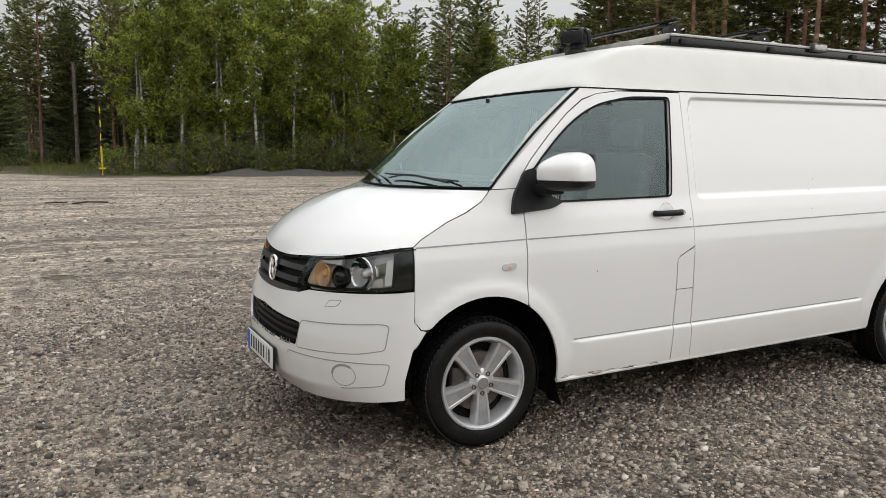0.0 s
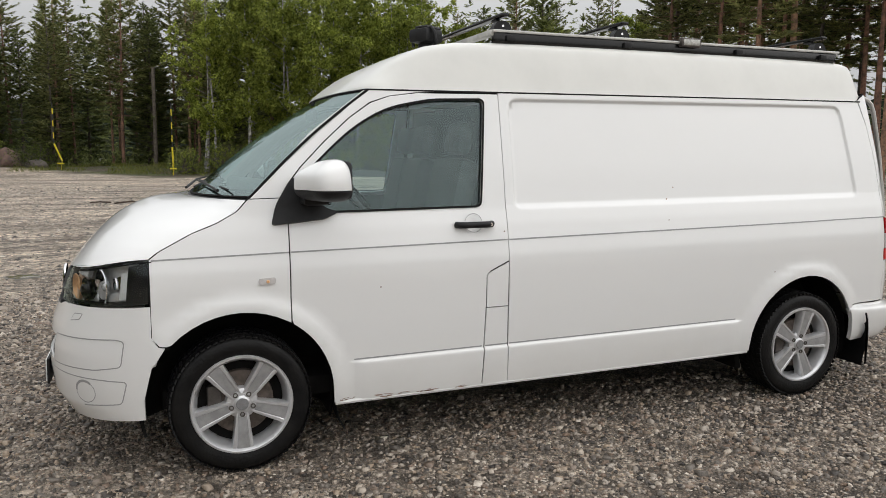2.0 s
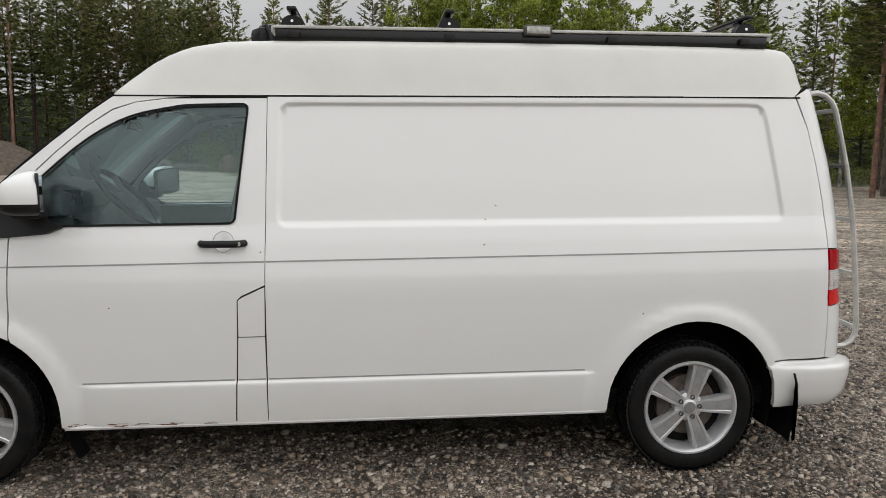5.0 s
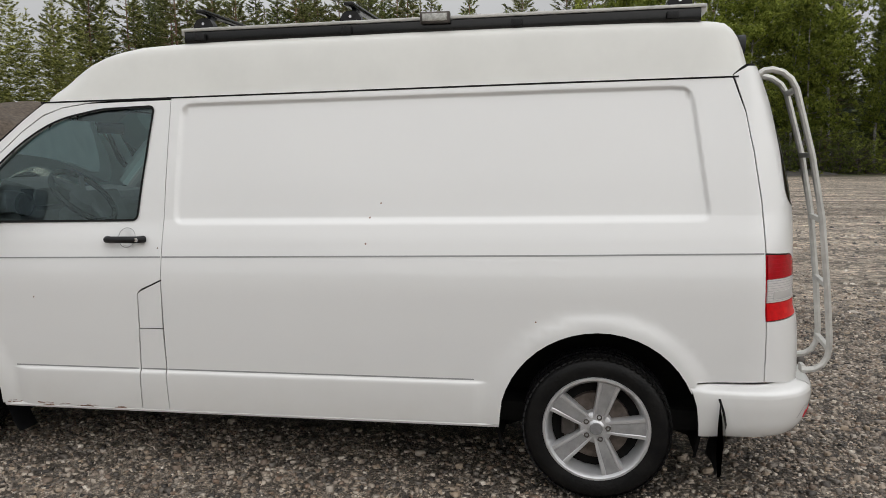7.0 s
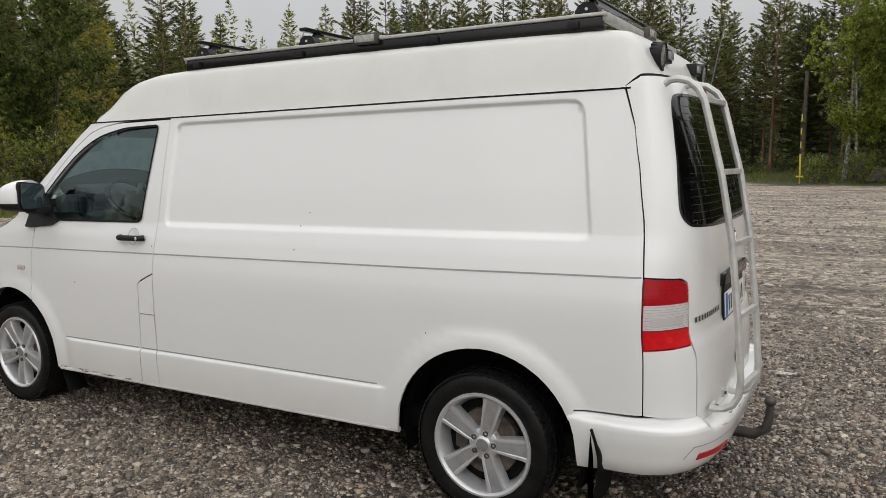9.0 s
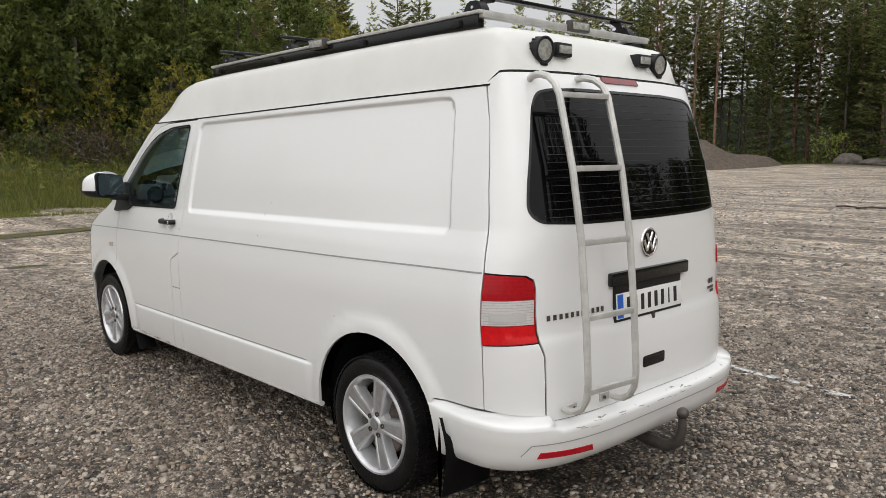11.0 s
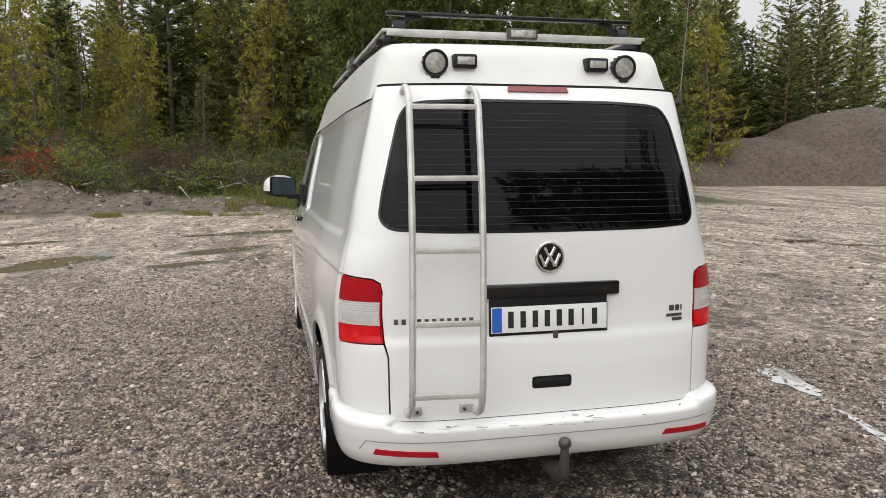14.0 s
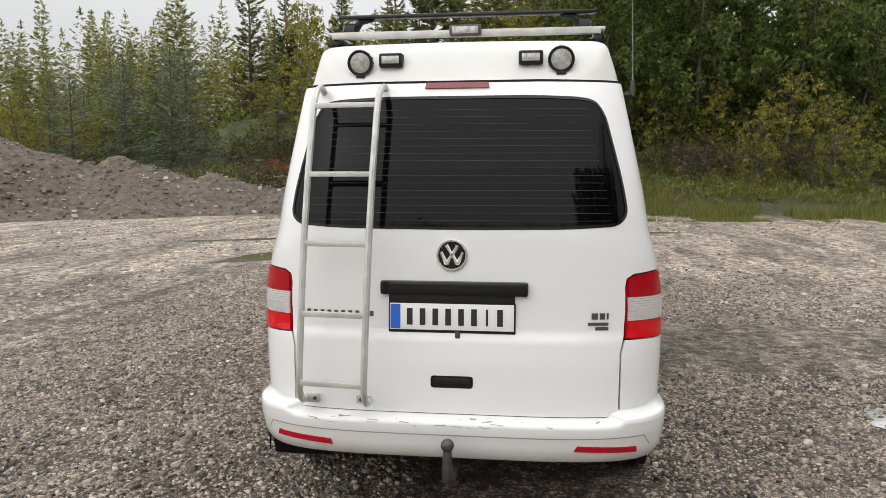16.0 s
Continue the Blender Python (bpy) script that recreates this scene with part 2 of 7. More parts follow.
def lerp(table, v):
    return float(np.interp(v, [a for a, b in table], [b for a, b in table]))


# ---- the van's outer skin ----
# Heights are measured on the level body; the van stands with its nose a little low.
RAKE = 0.0145
XF, XR = -0.38, 4.0
HALF = [(0.15, 0.86), (0.25, 0.885), (0.32, 0.897), (0.42, 0.906), (0.70, 0.918), (0.92, 0.920), (0.99, 0.914), (1.06, 0.902), (1.14, 0.886), (1.235, 0.858), (1.40, 0.829), (1.60, 0.786), (1.775, 0.747), (1.83, 0.735), (1.90, 0.715)]
NOSE = [(0.20, 0.36), (0.30, 0.42), (0.38, 0.475), (0.50, 0.49), (0.62, 0.487), (0.72, 0.465), (0.80, 0.435), (0.90, 0.405), (1.00, 0.365), (1.10, 0.30), (1.30, 0.22)]
TAIL = [(0.20, 0.30), (0.50, 0.316), (0.67, 0.310), (0.775, 0.300), (0.835, 0.277), (0.90, 0.273), (1.20, 0.270), (1.28, 0.264), (1.50, 0.220), (1.70, 0.160), (1.80, 0.120), (1.88, 0.080)]


def half_curve(n, m, width, depth):
    th = np.linspace(0, math.pi / 2, 400)
    y = np.sin(th) ** (2 / n)
    x = np.cos(th) ** (2 / m)
    s = np.concatenate([[0], np.cumsum(np.hypot(np.diff(y) * width, np.diff(x) * depth))])
    return s, y, x


FS, FY, FX = half_curve(2.7, 1.75, 0.91, 0.47)
RS, RY, RX = half_curve(4.4, 2.3, 0.87, 0.27)
AF = float(FS[-1])
AR = AF + XR - XF
AT = AR + float(RS[-1])


def A(x):
    """Along the belt, at x on the flank."""
    return AF + x - XF


def AFY(y):
    return float(np.interp(abs(y) / 0.91, FY, FS)) * (-1 if y > 0 else 1)


def ARY(y):
    """Along the belt, at y on the rear (y < 0 is the driver's flank)."""
    s = float(np.interp(abs(y) / 0.87, RY, RS))
    return AT - s if y < 0 else AT + s


def width_at(z):
    return lerp(HALF, z)


def box_field(x, z, x0, x1, z0, z1, r):
    cx, cz = (x0 + x1) / 2, (z0 + z1) / 2
    qx, qz = abs(x - cx) - (x1 - x0) / 2 + r, abs(z - cz) - (z1 - z0) / 2 + r
    return math.hypot(max(qx, 0), max(qz, 0)) + min(max(qx, qz), 0) - r


def skin(a, z, inset=0.0):
    """A point of the skin, on the level body, before the rake."""
    if a < 0:
        p = skin(-a, z, inset)
        return Vector((p.x, -p.y, p.z))
    if a > AT:
        p = skin(2 * AT - a, z, inset)
        return Vector((p.x, -p.y, p.z))
    w = width_at(z)
    if a <= AF:
        yn, xn = float(np.interp(a, FS, FY)), float(np.interp(a, FS, FX))
        x, y = XF - (lerp(NOSE, z) - inset) * xn, (w - 0.012 - inset) * yn
    elif a <= AR:
        x = XF + a - AF
        y = w - inset - 0.012 * smooth01((0.25 - x) / 0.63) - 0.030 * smooth01((x - 3.1) / 0.9)
        for hx, hz in ((0.0, 0.36), (3.40, 0.31)):
            r = math.hypot(x - hx, (z - hz))
            y += 0.016 * smooth01((0.535 - r) / 0.085)
        y += 0.012 * smooth01((0.508 - z) / 0.016) * smooth01((x - 0.50) / 0.10) * smooth01((2.93 - x) / 0.08)
        if x > 1.3 and z > 1.1:
            sl = (1.80 - z) * 0.14
            d = box_field(x, z, 1.400, 3.785 + sl, 1.196, 1.790, 0.065)
            y -= 0.014 * smooth01(-d / 0.022) * smooth01((z - 1.203) / 0.040)
        if 0.95 < x < 1.37 and 1.02 < z < 1.25:
            y -= 0.014 * smooth01((0.052 - math.hypot(x - 1.155, (z - 1.145))) / 0.03)
    else:
        s = AT - a
        yn, xn = float(np.interp(s, RS, RY)), float(np.interp(s, RS, RX))
        x, y = XR + (lerp(TAIL, z) - inset) * xn, (w - 0.030 - inset) * yn
    return Vector((x, -y, z))


def B(p):
    """Level body to the standing van."""
    return Vector((p[0], p[1], p[2] + RAKE * (p[0] - 1.7)))


def normal_of(fn, a, z, e=0.004):
    n = (fn(a + e, z) - fn(a - e, z)).cross(fn(a, z + e) - fn(a, z - e))
    return n.normalized()


def clip(poly, k, lim, keep_above):
    out = []
    n = len(poly)
    for i in range(n):
        p, q = poly[i], poly[(i + 1) % n]
        pi = p[k] >= lim - 1e-9 if keep_above else p[k] <= lim + 1e-9
        qi = q[k] >= lim - 1e-9 if keep_above else q[k] <= lim + 1e-9
        if pi:
            out.append(p)
        if pi != qi:
            t = (lim - p[k]) / (q[k] - p[k])
            r = [p[0] + (q[0] - p[0]) * t, p[1] + (q[1] - p[1]) * t]
            r[k] = lim
            out.append(tuple(r))
    return out


def lines(lo, hi, step, extra=()):
    k0, k1 = math.floor(lo / step), math.ceil(hi / step)
    g = sorted(set([round(k * step, 6) for k in range(k0, k1 + 1)] + [round(e, 6) for e in extra]))
    return g


def panel(name, poly, mat, parent, label="", fn=skin, da=0.05, dz=0.04, thick=0.014, za=(), aa=(), lift=0.0, turn=B):
    """A piece of skin inside an outline of (a, z), with smooth shading taken from the skin and a turned-in rim."""
    polys = poly if isinstance(poly[0], list) else [poly]
    polys = [[(float(p[0]), float(p[1])) for p in q] for q in polys]
    for k, q in enumerate(polys):
        if sum(p[0] * r[1] - r[0] * p[1] for p, r in zip(q, q[1:] + q[:1])) < 0:
            polys[k] = q[::-1]
    xs, zs = [p[0] for q in polys for p in q], [p[1] for q in polys for p in q]
    if len(polys) > 1:
        meet = (min(max(p[0] for p in q) for q in polys))
        aa = list(aa) + [meet]
    ga, gz = lines(min(xs), max(xs), da, aa), lines(min(zs), max(zs), dz, za)
    keys, uv, faces = {}, [], []

    def vert(p):
        k = (round(p[0] * 20000), round(p[1] * 20000))
        if k not in keys:
            keys[k] = len(uv)
            uv.append(p)
        return keys[k]

    for poly, i in [(q, i) for q in polys for i in range(len(ga) - 1)]:
        strip = clip(clip(poly, 0, ga[i], True), 0, ga[i + 1], False)
        if len(strip) < 3:
            continue
        for j in range(len(gz) - 1):
            cell = clip(clip(strip, 1, gz[j], True), 1, gz[j + 1], False)
            f = []
            for p in cell:
                v = vert(p)
                if v not in f:
                    f.append(v)
            if len(f) >= 3:
                ar = sum(uv[f[k]][0] * uv[f[(k + 1) % len(f)]][1] - uv[f[(k + 1) % len(f)]][0] * uv[f[k]][1] for k in range(len(f)))
                if ar > 1e-8:
                    faces.append(f)
    pts = [fn(a, z) for a, z in uv]
    nrm = [normal_of(fn, a, z) for a, z in uv]
    pts = [p + n * lift for p, n in zip(pts, nrm)]
    edges = {(f[k], f[(k + 1) % len(f)]) for f in faces for k in range(len(f))}
    onrim = lambda e: (e[1], e[0]) not in edges
    verts, normals, allf, loops = list(pts), list(nrm), list(faces), []
    for f in faces:
        loops += [nrm[v] for v in f]
    if thick:
        for e in edges:
            if onrim(e):
                p, q = uv[e[0]], uv[e[1]]
                if any(abs(p[k] - q[k]) < 2e-6 and any(abs(p[k] - g) < 2e-5 for g in (ga, gz)[k]) for k in (0, 1)):
                    continue
                ids = []
                for v in e:
                    ids.append(len(verts))
                    verts.append(pts[v])
                for v in (e[1], e[0]):
                    ids.append(len(verts))
                    verts.append(pts[v] - nrm[v] * thick)
                face = [ids[1], ids[0], ids[3], ids[2]]
                n = (verts[face[1]] - verts[face[0]]).cross(verts[face[2]] - verts[face[1]])
                n = n.normalized() if n.length > 1e-12 else Vector((0, 0, 1))
                allf.append(face)
                loops += [n] * 4
    verts = [turn(v) for v in verts]
    me = bpy.data.meshes.new(name)
    me.from_pydata([tuple(v) for v in verts], [], allf)
    me.polygons.foreach_set("use_smooth", [True] * len(me.polygons))
    me.update()
    if len(me.loops) == len(loops):
        me.normals_split_custom_set([tuple(n) for n in loops])
    me.materials.append(mat)
    ob = new(name, me)
    ob.parent = parent
    if label:
        ob["label"] = label
    return ob


def mirror(poly):
    """The same outline on the other flank."""
    if isinstance(poly[0], list):
        return [mirror(q) for q in poly]
    return [(2 * AT - a, z) for a, z in poly]


def strip(name, pts, width, mat, parent, fn=skin, lift=0.0012, closed=False, label="", step=0.04):
    """A narrow band laid along a line of (a, z) on the skin."""
    dense = []
    q = list(pts) + ([pts[0]] if closed else [])
    for (a0, z0), (a1, z1) in zip(q, q[1:]):
        k = max(1, int(math.hypot(a1 - a0, z1 - z0) / step))
        dense += [(a0 + (a1 - a0) * i / k, z0 + (z1 - z0) * i / k) for i in range(k)]
    dense.append(q[-1])
    verts, faces = [], []
    for i, (a, z) in enumerate(dense):
        p, r = dense[max(i - 1, 0)], dense[min(i + 1, len(dense) - 1)]
        d = Vector((r[0] - p[0], r[1] - p[1], 0)).normalized()
        s = Vector((-d.y, d.x, 0)) * width / 2
        for k in (1, -1):
            aa, zz = a + s.x * k, z + s.y * k
            verts.append(B(fn(aa, zz) + normal_of(fn, aa, zz) * lift))
    n = len(dense)
    for i in range(n - 1):
        faces.append((2 * i, 2 * i + 1, 2 * i + 3, 2 * i + 2))
    return tidy(name, verts, faces, mat, parent, label=label)


def arc(cx, cz, r, d0, d1, n=14):
    return [(cx + r * math.cos(radians(d0 + (d1 - d0) * k / n)), cz + r * math.sin(radians(d0 + (d1 - d0) * k / n))) for k in range(n + 1)]


def rounded(points, r, n=5):
    """An outline with its corners rounded; r is one radius or one for each corner."""
    out = []
    m = len(points)
    for i in range(m):
        p0, p, p1 = Vector(points[i - 1]), Vector(points[i]), Vector(points[(i + 1) % m])
        rr = r[i] if isinstance(r, (list, tuple)) else r
        if rr <= 0:
            out.append(tuple(p))
            continue
        a, b = (p0 - p).normalized(), (p1 - p).normalized()
        rr = min(rr, (p0 - p).length * 0.49, (p1 - p).length * 0.49)
        s, e = p + a * rr, p + b * rr
        for k in range(n + 1):
            t = k / n
            out.append(tuple((1 - t) ** 2 * s + 2 * t * (1 - t) * p + t * t * e))
    return out


def xs(points):
    """Flank outline in (x, z) to belt coordinates."""
    return [(A(x), z) for x, z in points]


def ring(outer, hole):
    """An outline with a hole, as two halves that meet in the hole's middle."""
    def ar(q):
        return sum(p[0] * r[1] - r[0] * p[1] for p, r in zip(q, q[1:] + q[:1]))
    outer = outer if ar(outer) > 0 else outer[::-1]
    hole = hole if ar(hole) < 0 else hole[::-1]
    lo, hi = min(p[0] for p in hole), max(p[0] for p in hole)
    mid = (lo + hi) / 2 + 0.00037
    halves = []
    for above in (True, False):
        side = -1 if above else 1
        j = max(range(len(hole)), key=lambda k: side * hole[k][0])
        i = min((k for k in range(len(outer)) if side * (outer[k][0] - mid) > 0), key=lambda k: math.hypot(outer[k][0] - hole[j][0], outer[k][1] - hole[j][1]))
        halves.append(clip(outer[:i + 1] + hole[j:] + hole[:j + 1] + outer[i:], 0, mid, above))
    return halves


van = tagged(new("van"), "white high-roof panel van with roof rack and rear ladder on gravel", "van")
GAP = 0.0035
SEAMZ, SILL = 1.815, 0.308
ARCHF = arc(0.0, 0.36, 0.43, 0, 180, 24)
ARCHR = arc(3.40, 0.31, 0.43, 0, 180, 24)

# flank panels, in (x, z)
win = rounded([(0.37, 1.228), (1.213, 1.232), (1.268, 1.778), (0.98, 1.772), (0.74, 1.728), (0.56, 1.628), (0.40, 1.487), (0.275, 1.36), (0.275, 1.27)], [0.02, 0.03, 0.03, 0.05, 0.1, 0.1, 0.1, 0.05, 0.03])
arch_door = [p for p in arc(0.0, 0.36, 0.43, 0, 90, 24) if p[0] > 0.232]
door_line = [(0.232, 1.17), (0.236, 1.36), (0.30, 1.44), (0.42, 1.56), (0.55, 1.675), (0.66, 1.75), (0.76, 1.785), (0.9, 1.803)]
door = [(0.432, SILL), (0.43, 0.36)] + arch_door[1:] + [(0.232, 0.735)] + door_line + [(1.352, 1.806), (1.352, 0.953), (1.246, 0.905), (1.226, 0.885), (1.224, 0.72), (1.21, SILL)]
fuel = [(1.231, 0.716), (1.231, 0.884), (1.25, 0.898), (1.351, 0.944), (1.350, 0.716)]
post = [(1.216, SILL), (1.230, 0.711), (1.350, 0.711), (1.357, SILL)]
fender_arch = [p for p in ARCHF if -0.31 < p[0] < 0.226]
fender = [(0.226, 0.727)] + fender_arch + [(-0.325, 0.660), (-0.352, 0.664), (-0.3805, 0.70), (-0.3815, 1.0475), (-0.34, 1.0790), (-0.2, 1.1522), (-0.09, 1.1932), (0.0, 1.2422), (0.052, 1.2975), (0.232, 1.300), (0.226, 1.17)]
pillar = [(0.062, 1.302), (0.236, 1.304), (0.23, 1.362), (0.296, 1.444), (0.416, 1.564), (0.546, 1.679), (0.657, 1.756), (0.76, 1.789), (0.9, 1.808), (1.0, SEAMZ), (0.662, SEAMZ), (0.56, 1.742), (0.40, 1.608), (0.22, 1.452)]
rail = [(0.9, 1.8105), (1.356, 1.811), (1.358, SEAMZ), (1.0, SEAMZ)]
side = [(1.361, SILL), (1.3555, 0.95), (1.3555, SEAMZ), (3.945, SEAMZ), (3.9985, 1.66)]
side = side + [(4.036, 1.50), (4.062, 1.30), (4.077, 1.08), (4.080, 0.87), (4.078, 0.53), (3.82, 0.525)] + [p for p in ARCHR if p[1] > 0.40 and p[0] < 3.80] + [(2.975, 0.34), (2.973, SILL)]

for flip in (False, True):
    m = mirror if flip else (lambda q: q)
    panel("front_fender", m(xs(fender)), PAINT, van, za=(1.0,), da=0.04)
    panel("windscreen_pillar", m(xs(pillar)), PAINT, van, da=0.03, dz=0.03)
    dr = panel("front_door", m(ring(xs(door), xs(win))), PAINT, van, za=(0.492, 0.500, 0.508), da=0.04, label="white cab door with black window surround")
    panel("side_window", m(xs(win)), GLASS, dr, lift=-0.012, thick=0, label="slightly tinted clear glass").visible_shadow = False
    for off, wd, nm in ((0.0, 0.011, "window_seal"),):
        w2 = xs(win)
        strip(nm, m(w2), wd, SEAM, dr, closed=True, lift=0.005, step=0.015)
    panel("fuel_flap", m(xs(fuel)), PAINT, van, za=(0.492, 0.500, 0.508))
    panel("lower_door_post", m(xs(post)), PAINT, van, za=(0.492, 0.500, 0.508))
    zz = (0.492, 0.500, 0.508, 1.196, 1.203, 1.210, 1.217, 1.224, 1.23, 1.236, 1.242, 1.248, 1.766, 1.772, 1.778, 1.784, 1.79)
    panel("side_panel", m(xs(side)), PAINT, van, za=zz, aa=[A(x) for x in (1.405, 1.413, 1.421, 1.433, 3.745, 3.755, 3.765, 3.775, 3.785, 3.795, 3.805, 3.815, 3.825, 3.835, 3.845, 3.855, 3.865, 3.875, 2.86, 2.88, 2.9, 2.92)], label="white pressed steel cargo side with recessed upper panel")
    # dark backing behind the joints
    strip("joint_backing", m(xs([(0.229, 0.72), (0.229, 1.17), (0.233, 1.361), (0.298, 1.442), (0.418, 1.562), (0.548, 1.677), (0.658, 1.753), (0.76, 1.787), (0.9, 1.805), (1.354, 1.8085)])), 0.022, SEAM, van, lift=-0.009)
    strip("joint_backing", m(xs([(1.354, 1.798), (1.354, 0.95), (1.36, 0.312)])), 0.022, SEAM, van, lift=-0.009)
    strip("joint_backing", m(xs([(1.354, 0.948), (1.248, 0.901), (1.228, 0.884), (1.227, 0.714), (1.213, 0.312)])), 0.022, SEAM, van, lift=-0.009)
    strip("joint_backing", m(xs([(1.225, 0.7135), (1.352, 0.7135)])), 0.02, SEAM, van, lift=-0.009)
    strip("joint_backing", m(xs([(-0.383, 1.05), (-0.34, 1.079), (-0.2, 1.152), (-0.09, 1.193), (0.0, 1.242), (0.055, 1.299), (0.235, 1.302)])), 0.02, SEAM, van, lift=-0.009)
    strip("joint_backing", m([(A(-0.3835), 1.045), (A(-0.382), 0.70), (A(-0.354), 0.657), (A(-0.31), 0.653)]), 0.02, SEAM, van, lift=-0.009)
    strip("roof_joint", m(xs([(0.64, 1.8165), (3.97, 1.8165)])), 0.008, SEAM, van, lift=0.001)
    # body line below the windows, its groove's shade painted as grey strips
    strip("body_line_shade", m(xs([(-0.372, 1.044), (0.226, 1.052)])), 0.007, GROOVE, van)
    strip("body_line_shade", m(xs([(0.234, 1.052), (1.350, 1.059)])), 0.007, GROOVE, van)
    strip("body_line_shade", m(xs([(1.358, 1.059), (4.072, 1.076)])), 0.007, GROOVE, van)
    # grey strips painted for the shade line above the sill ledge
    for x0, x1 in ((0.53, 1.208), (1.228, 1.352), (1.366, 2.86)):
        strip("sill_shade_line", m(xs([(x0, 0.512), (x1, 0.512)])), 0.007, GROOVE, van)
    # Edge of the handle's dish drawn as a grey ring, its shading in colour.
    cup = [(1.165 + 0.047 * math.cos(k * math.tau / 24), 1.150 + 0.047 * math.sin(k * math.tau / 24)) for k in range(24)]
    strip("handle_cup", m(xs(cup)), 0.0025, GROOVE, dr, closed=True, step=0.02)
    # sill edge
    bm = bmesh.new()
    s = 1 if flip else -1
    tube([B((x, s * 0.893, 0.302)) for x in np.linspace(0.44, 2.97, 20)], 0.014, 8, bm)
    part("sill", bm, PAINT, van)

# rear: tailgate, quarter corners, lamps
yl = -0.70
gate_half = [(A(3.951), 1.820), (AR + 0.004, 1.66), (AR + 0.042, 1.50), (AR + 0.068, 1.30), (AR + 0.083, 1.078), (ARY(-0.745), 1.066), (ARY(-0.712), 1.048), (ARY(-0.700), 1.01), (ARY(-0.690), 0.805), (ARY(-0.675), 0.74), (ARY(-0.680), 0.477)]
gate_half = [(A(3.951), 1.826)] + gate_half[1:]
top_half = [(A(3.951) + 0.03, 1.845), (A(3.951) + 0.06, 1.860), (ARY(-0.45), 1.868)]
gate = gate_half + [(2 * AT - a, z) for a, z in gate_half[::-1]] + [(2 * AT - a, z) for a, z in top_half] + top_half[::-1]
rw_half = [(ARY(-0.10), 1.252), (ARY(-0.50), 1.256), (ARY(-0.715), 1.268), (ARY(-0.764), 1.31), (ARY(-0.763), 1.45), (ARY(-0.742), 1.72), (ARY(-0.712), 1.778), (ARY(-0.64), 1.793), (ARY(-0.40), 1.803)]
rw = rounded(rw_half + [(2 * AT - a, z) for a, z in rw_half[::-1]], 0.07, 4)
tail_gate = panel("tailgate", ring(gate, rw), PAINT, van, da=0.035, dz=0.035, label="white steel tailgate with large dark window")
panel("rear_window", rw, REARGLASS, tail_gate, lift=-0.002, thick=0.004, da=0.04, label="black privacy glass with fine heater wires")
strip("window_seal", rw, 0.012, GLOSSBLACK, tail_gate, closed=True, lift=0.0015, step=0.02)
for k in range(16):
    z = 1.285 + k * 0.031
    y = 0.69 - 0.03 * smooth01((z - 1.3) / 0.45)
    strip("heater_wire", [(ARY(-y), z), (ARY(y), z)], 0.0016, HEATER, tail_gate, lift=-0.001, step=0.05)
strip("joint_backing", gate_half[:5] + [(ARY(-0.695), 1.06), (ARY(-0.685), 0.805), (ARY(-0.67), 0.74), (ARY(-0.675), 0.48)], 0.022, SEAM, van, lift=-0.009)
strip("joint_backing", [(ARY(-0.68), 0.474), (ARY(0.68), 0.474)], 0.012, SEAM, van, lift=-0.004)
strip("joint_backing", mirror(gate_half[:5] + [(ARY(-0.695), 1.06), (ARY(-0.685), 0.805), (ARY(-0.67), 0.74), (ARY(-0.675), 0.48)]), 0.022, SEAM, van, lift=-0.009)
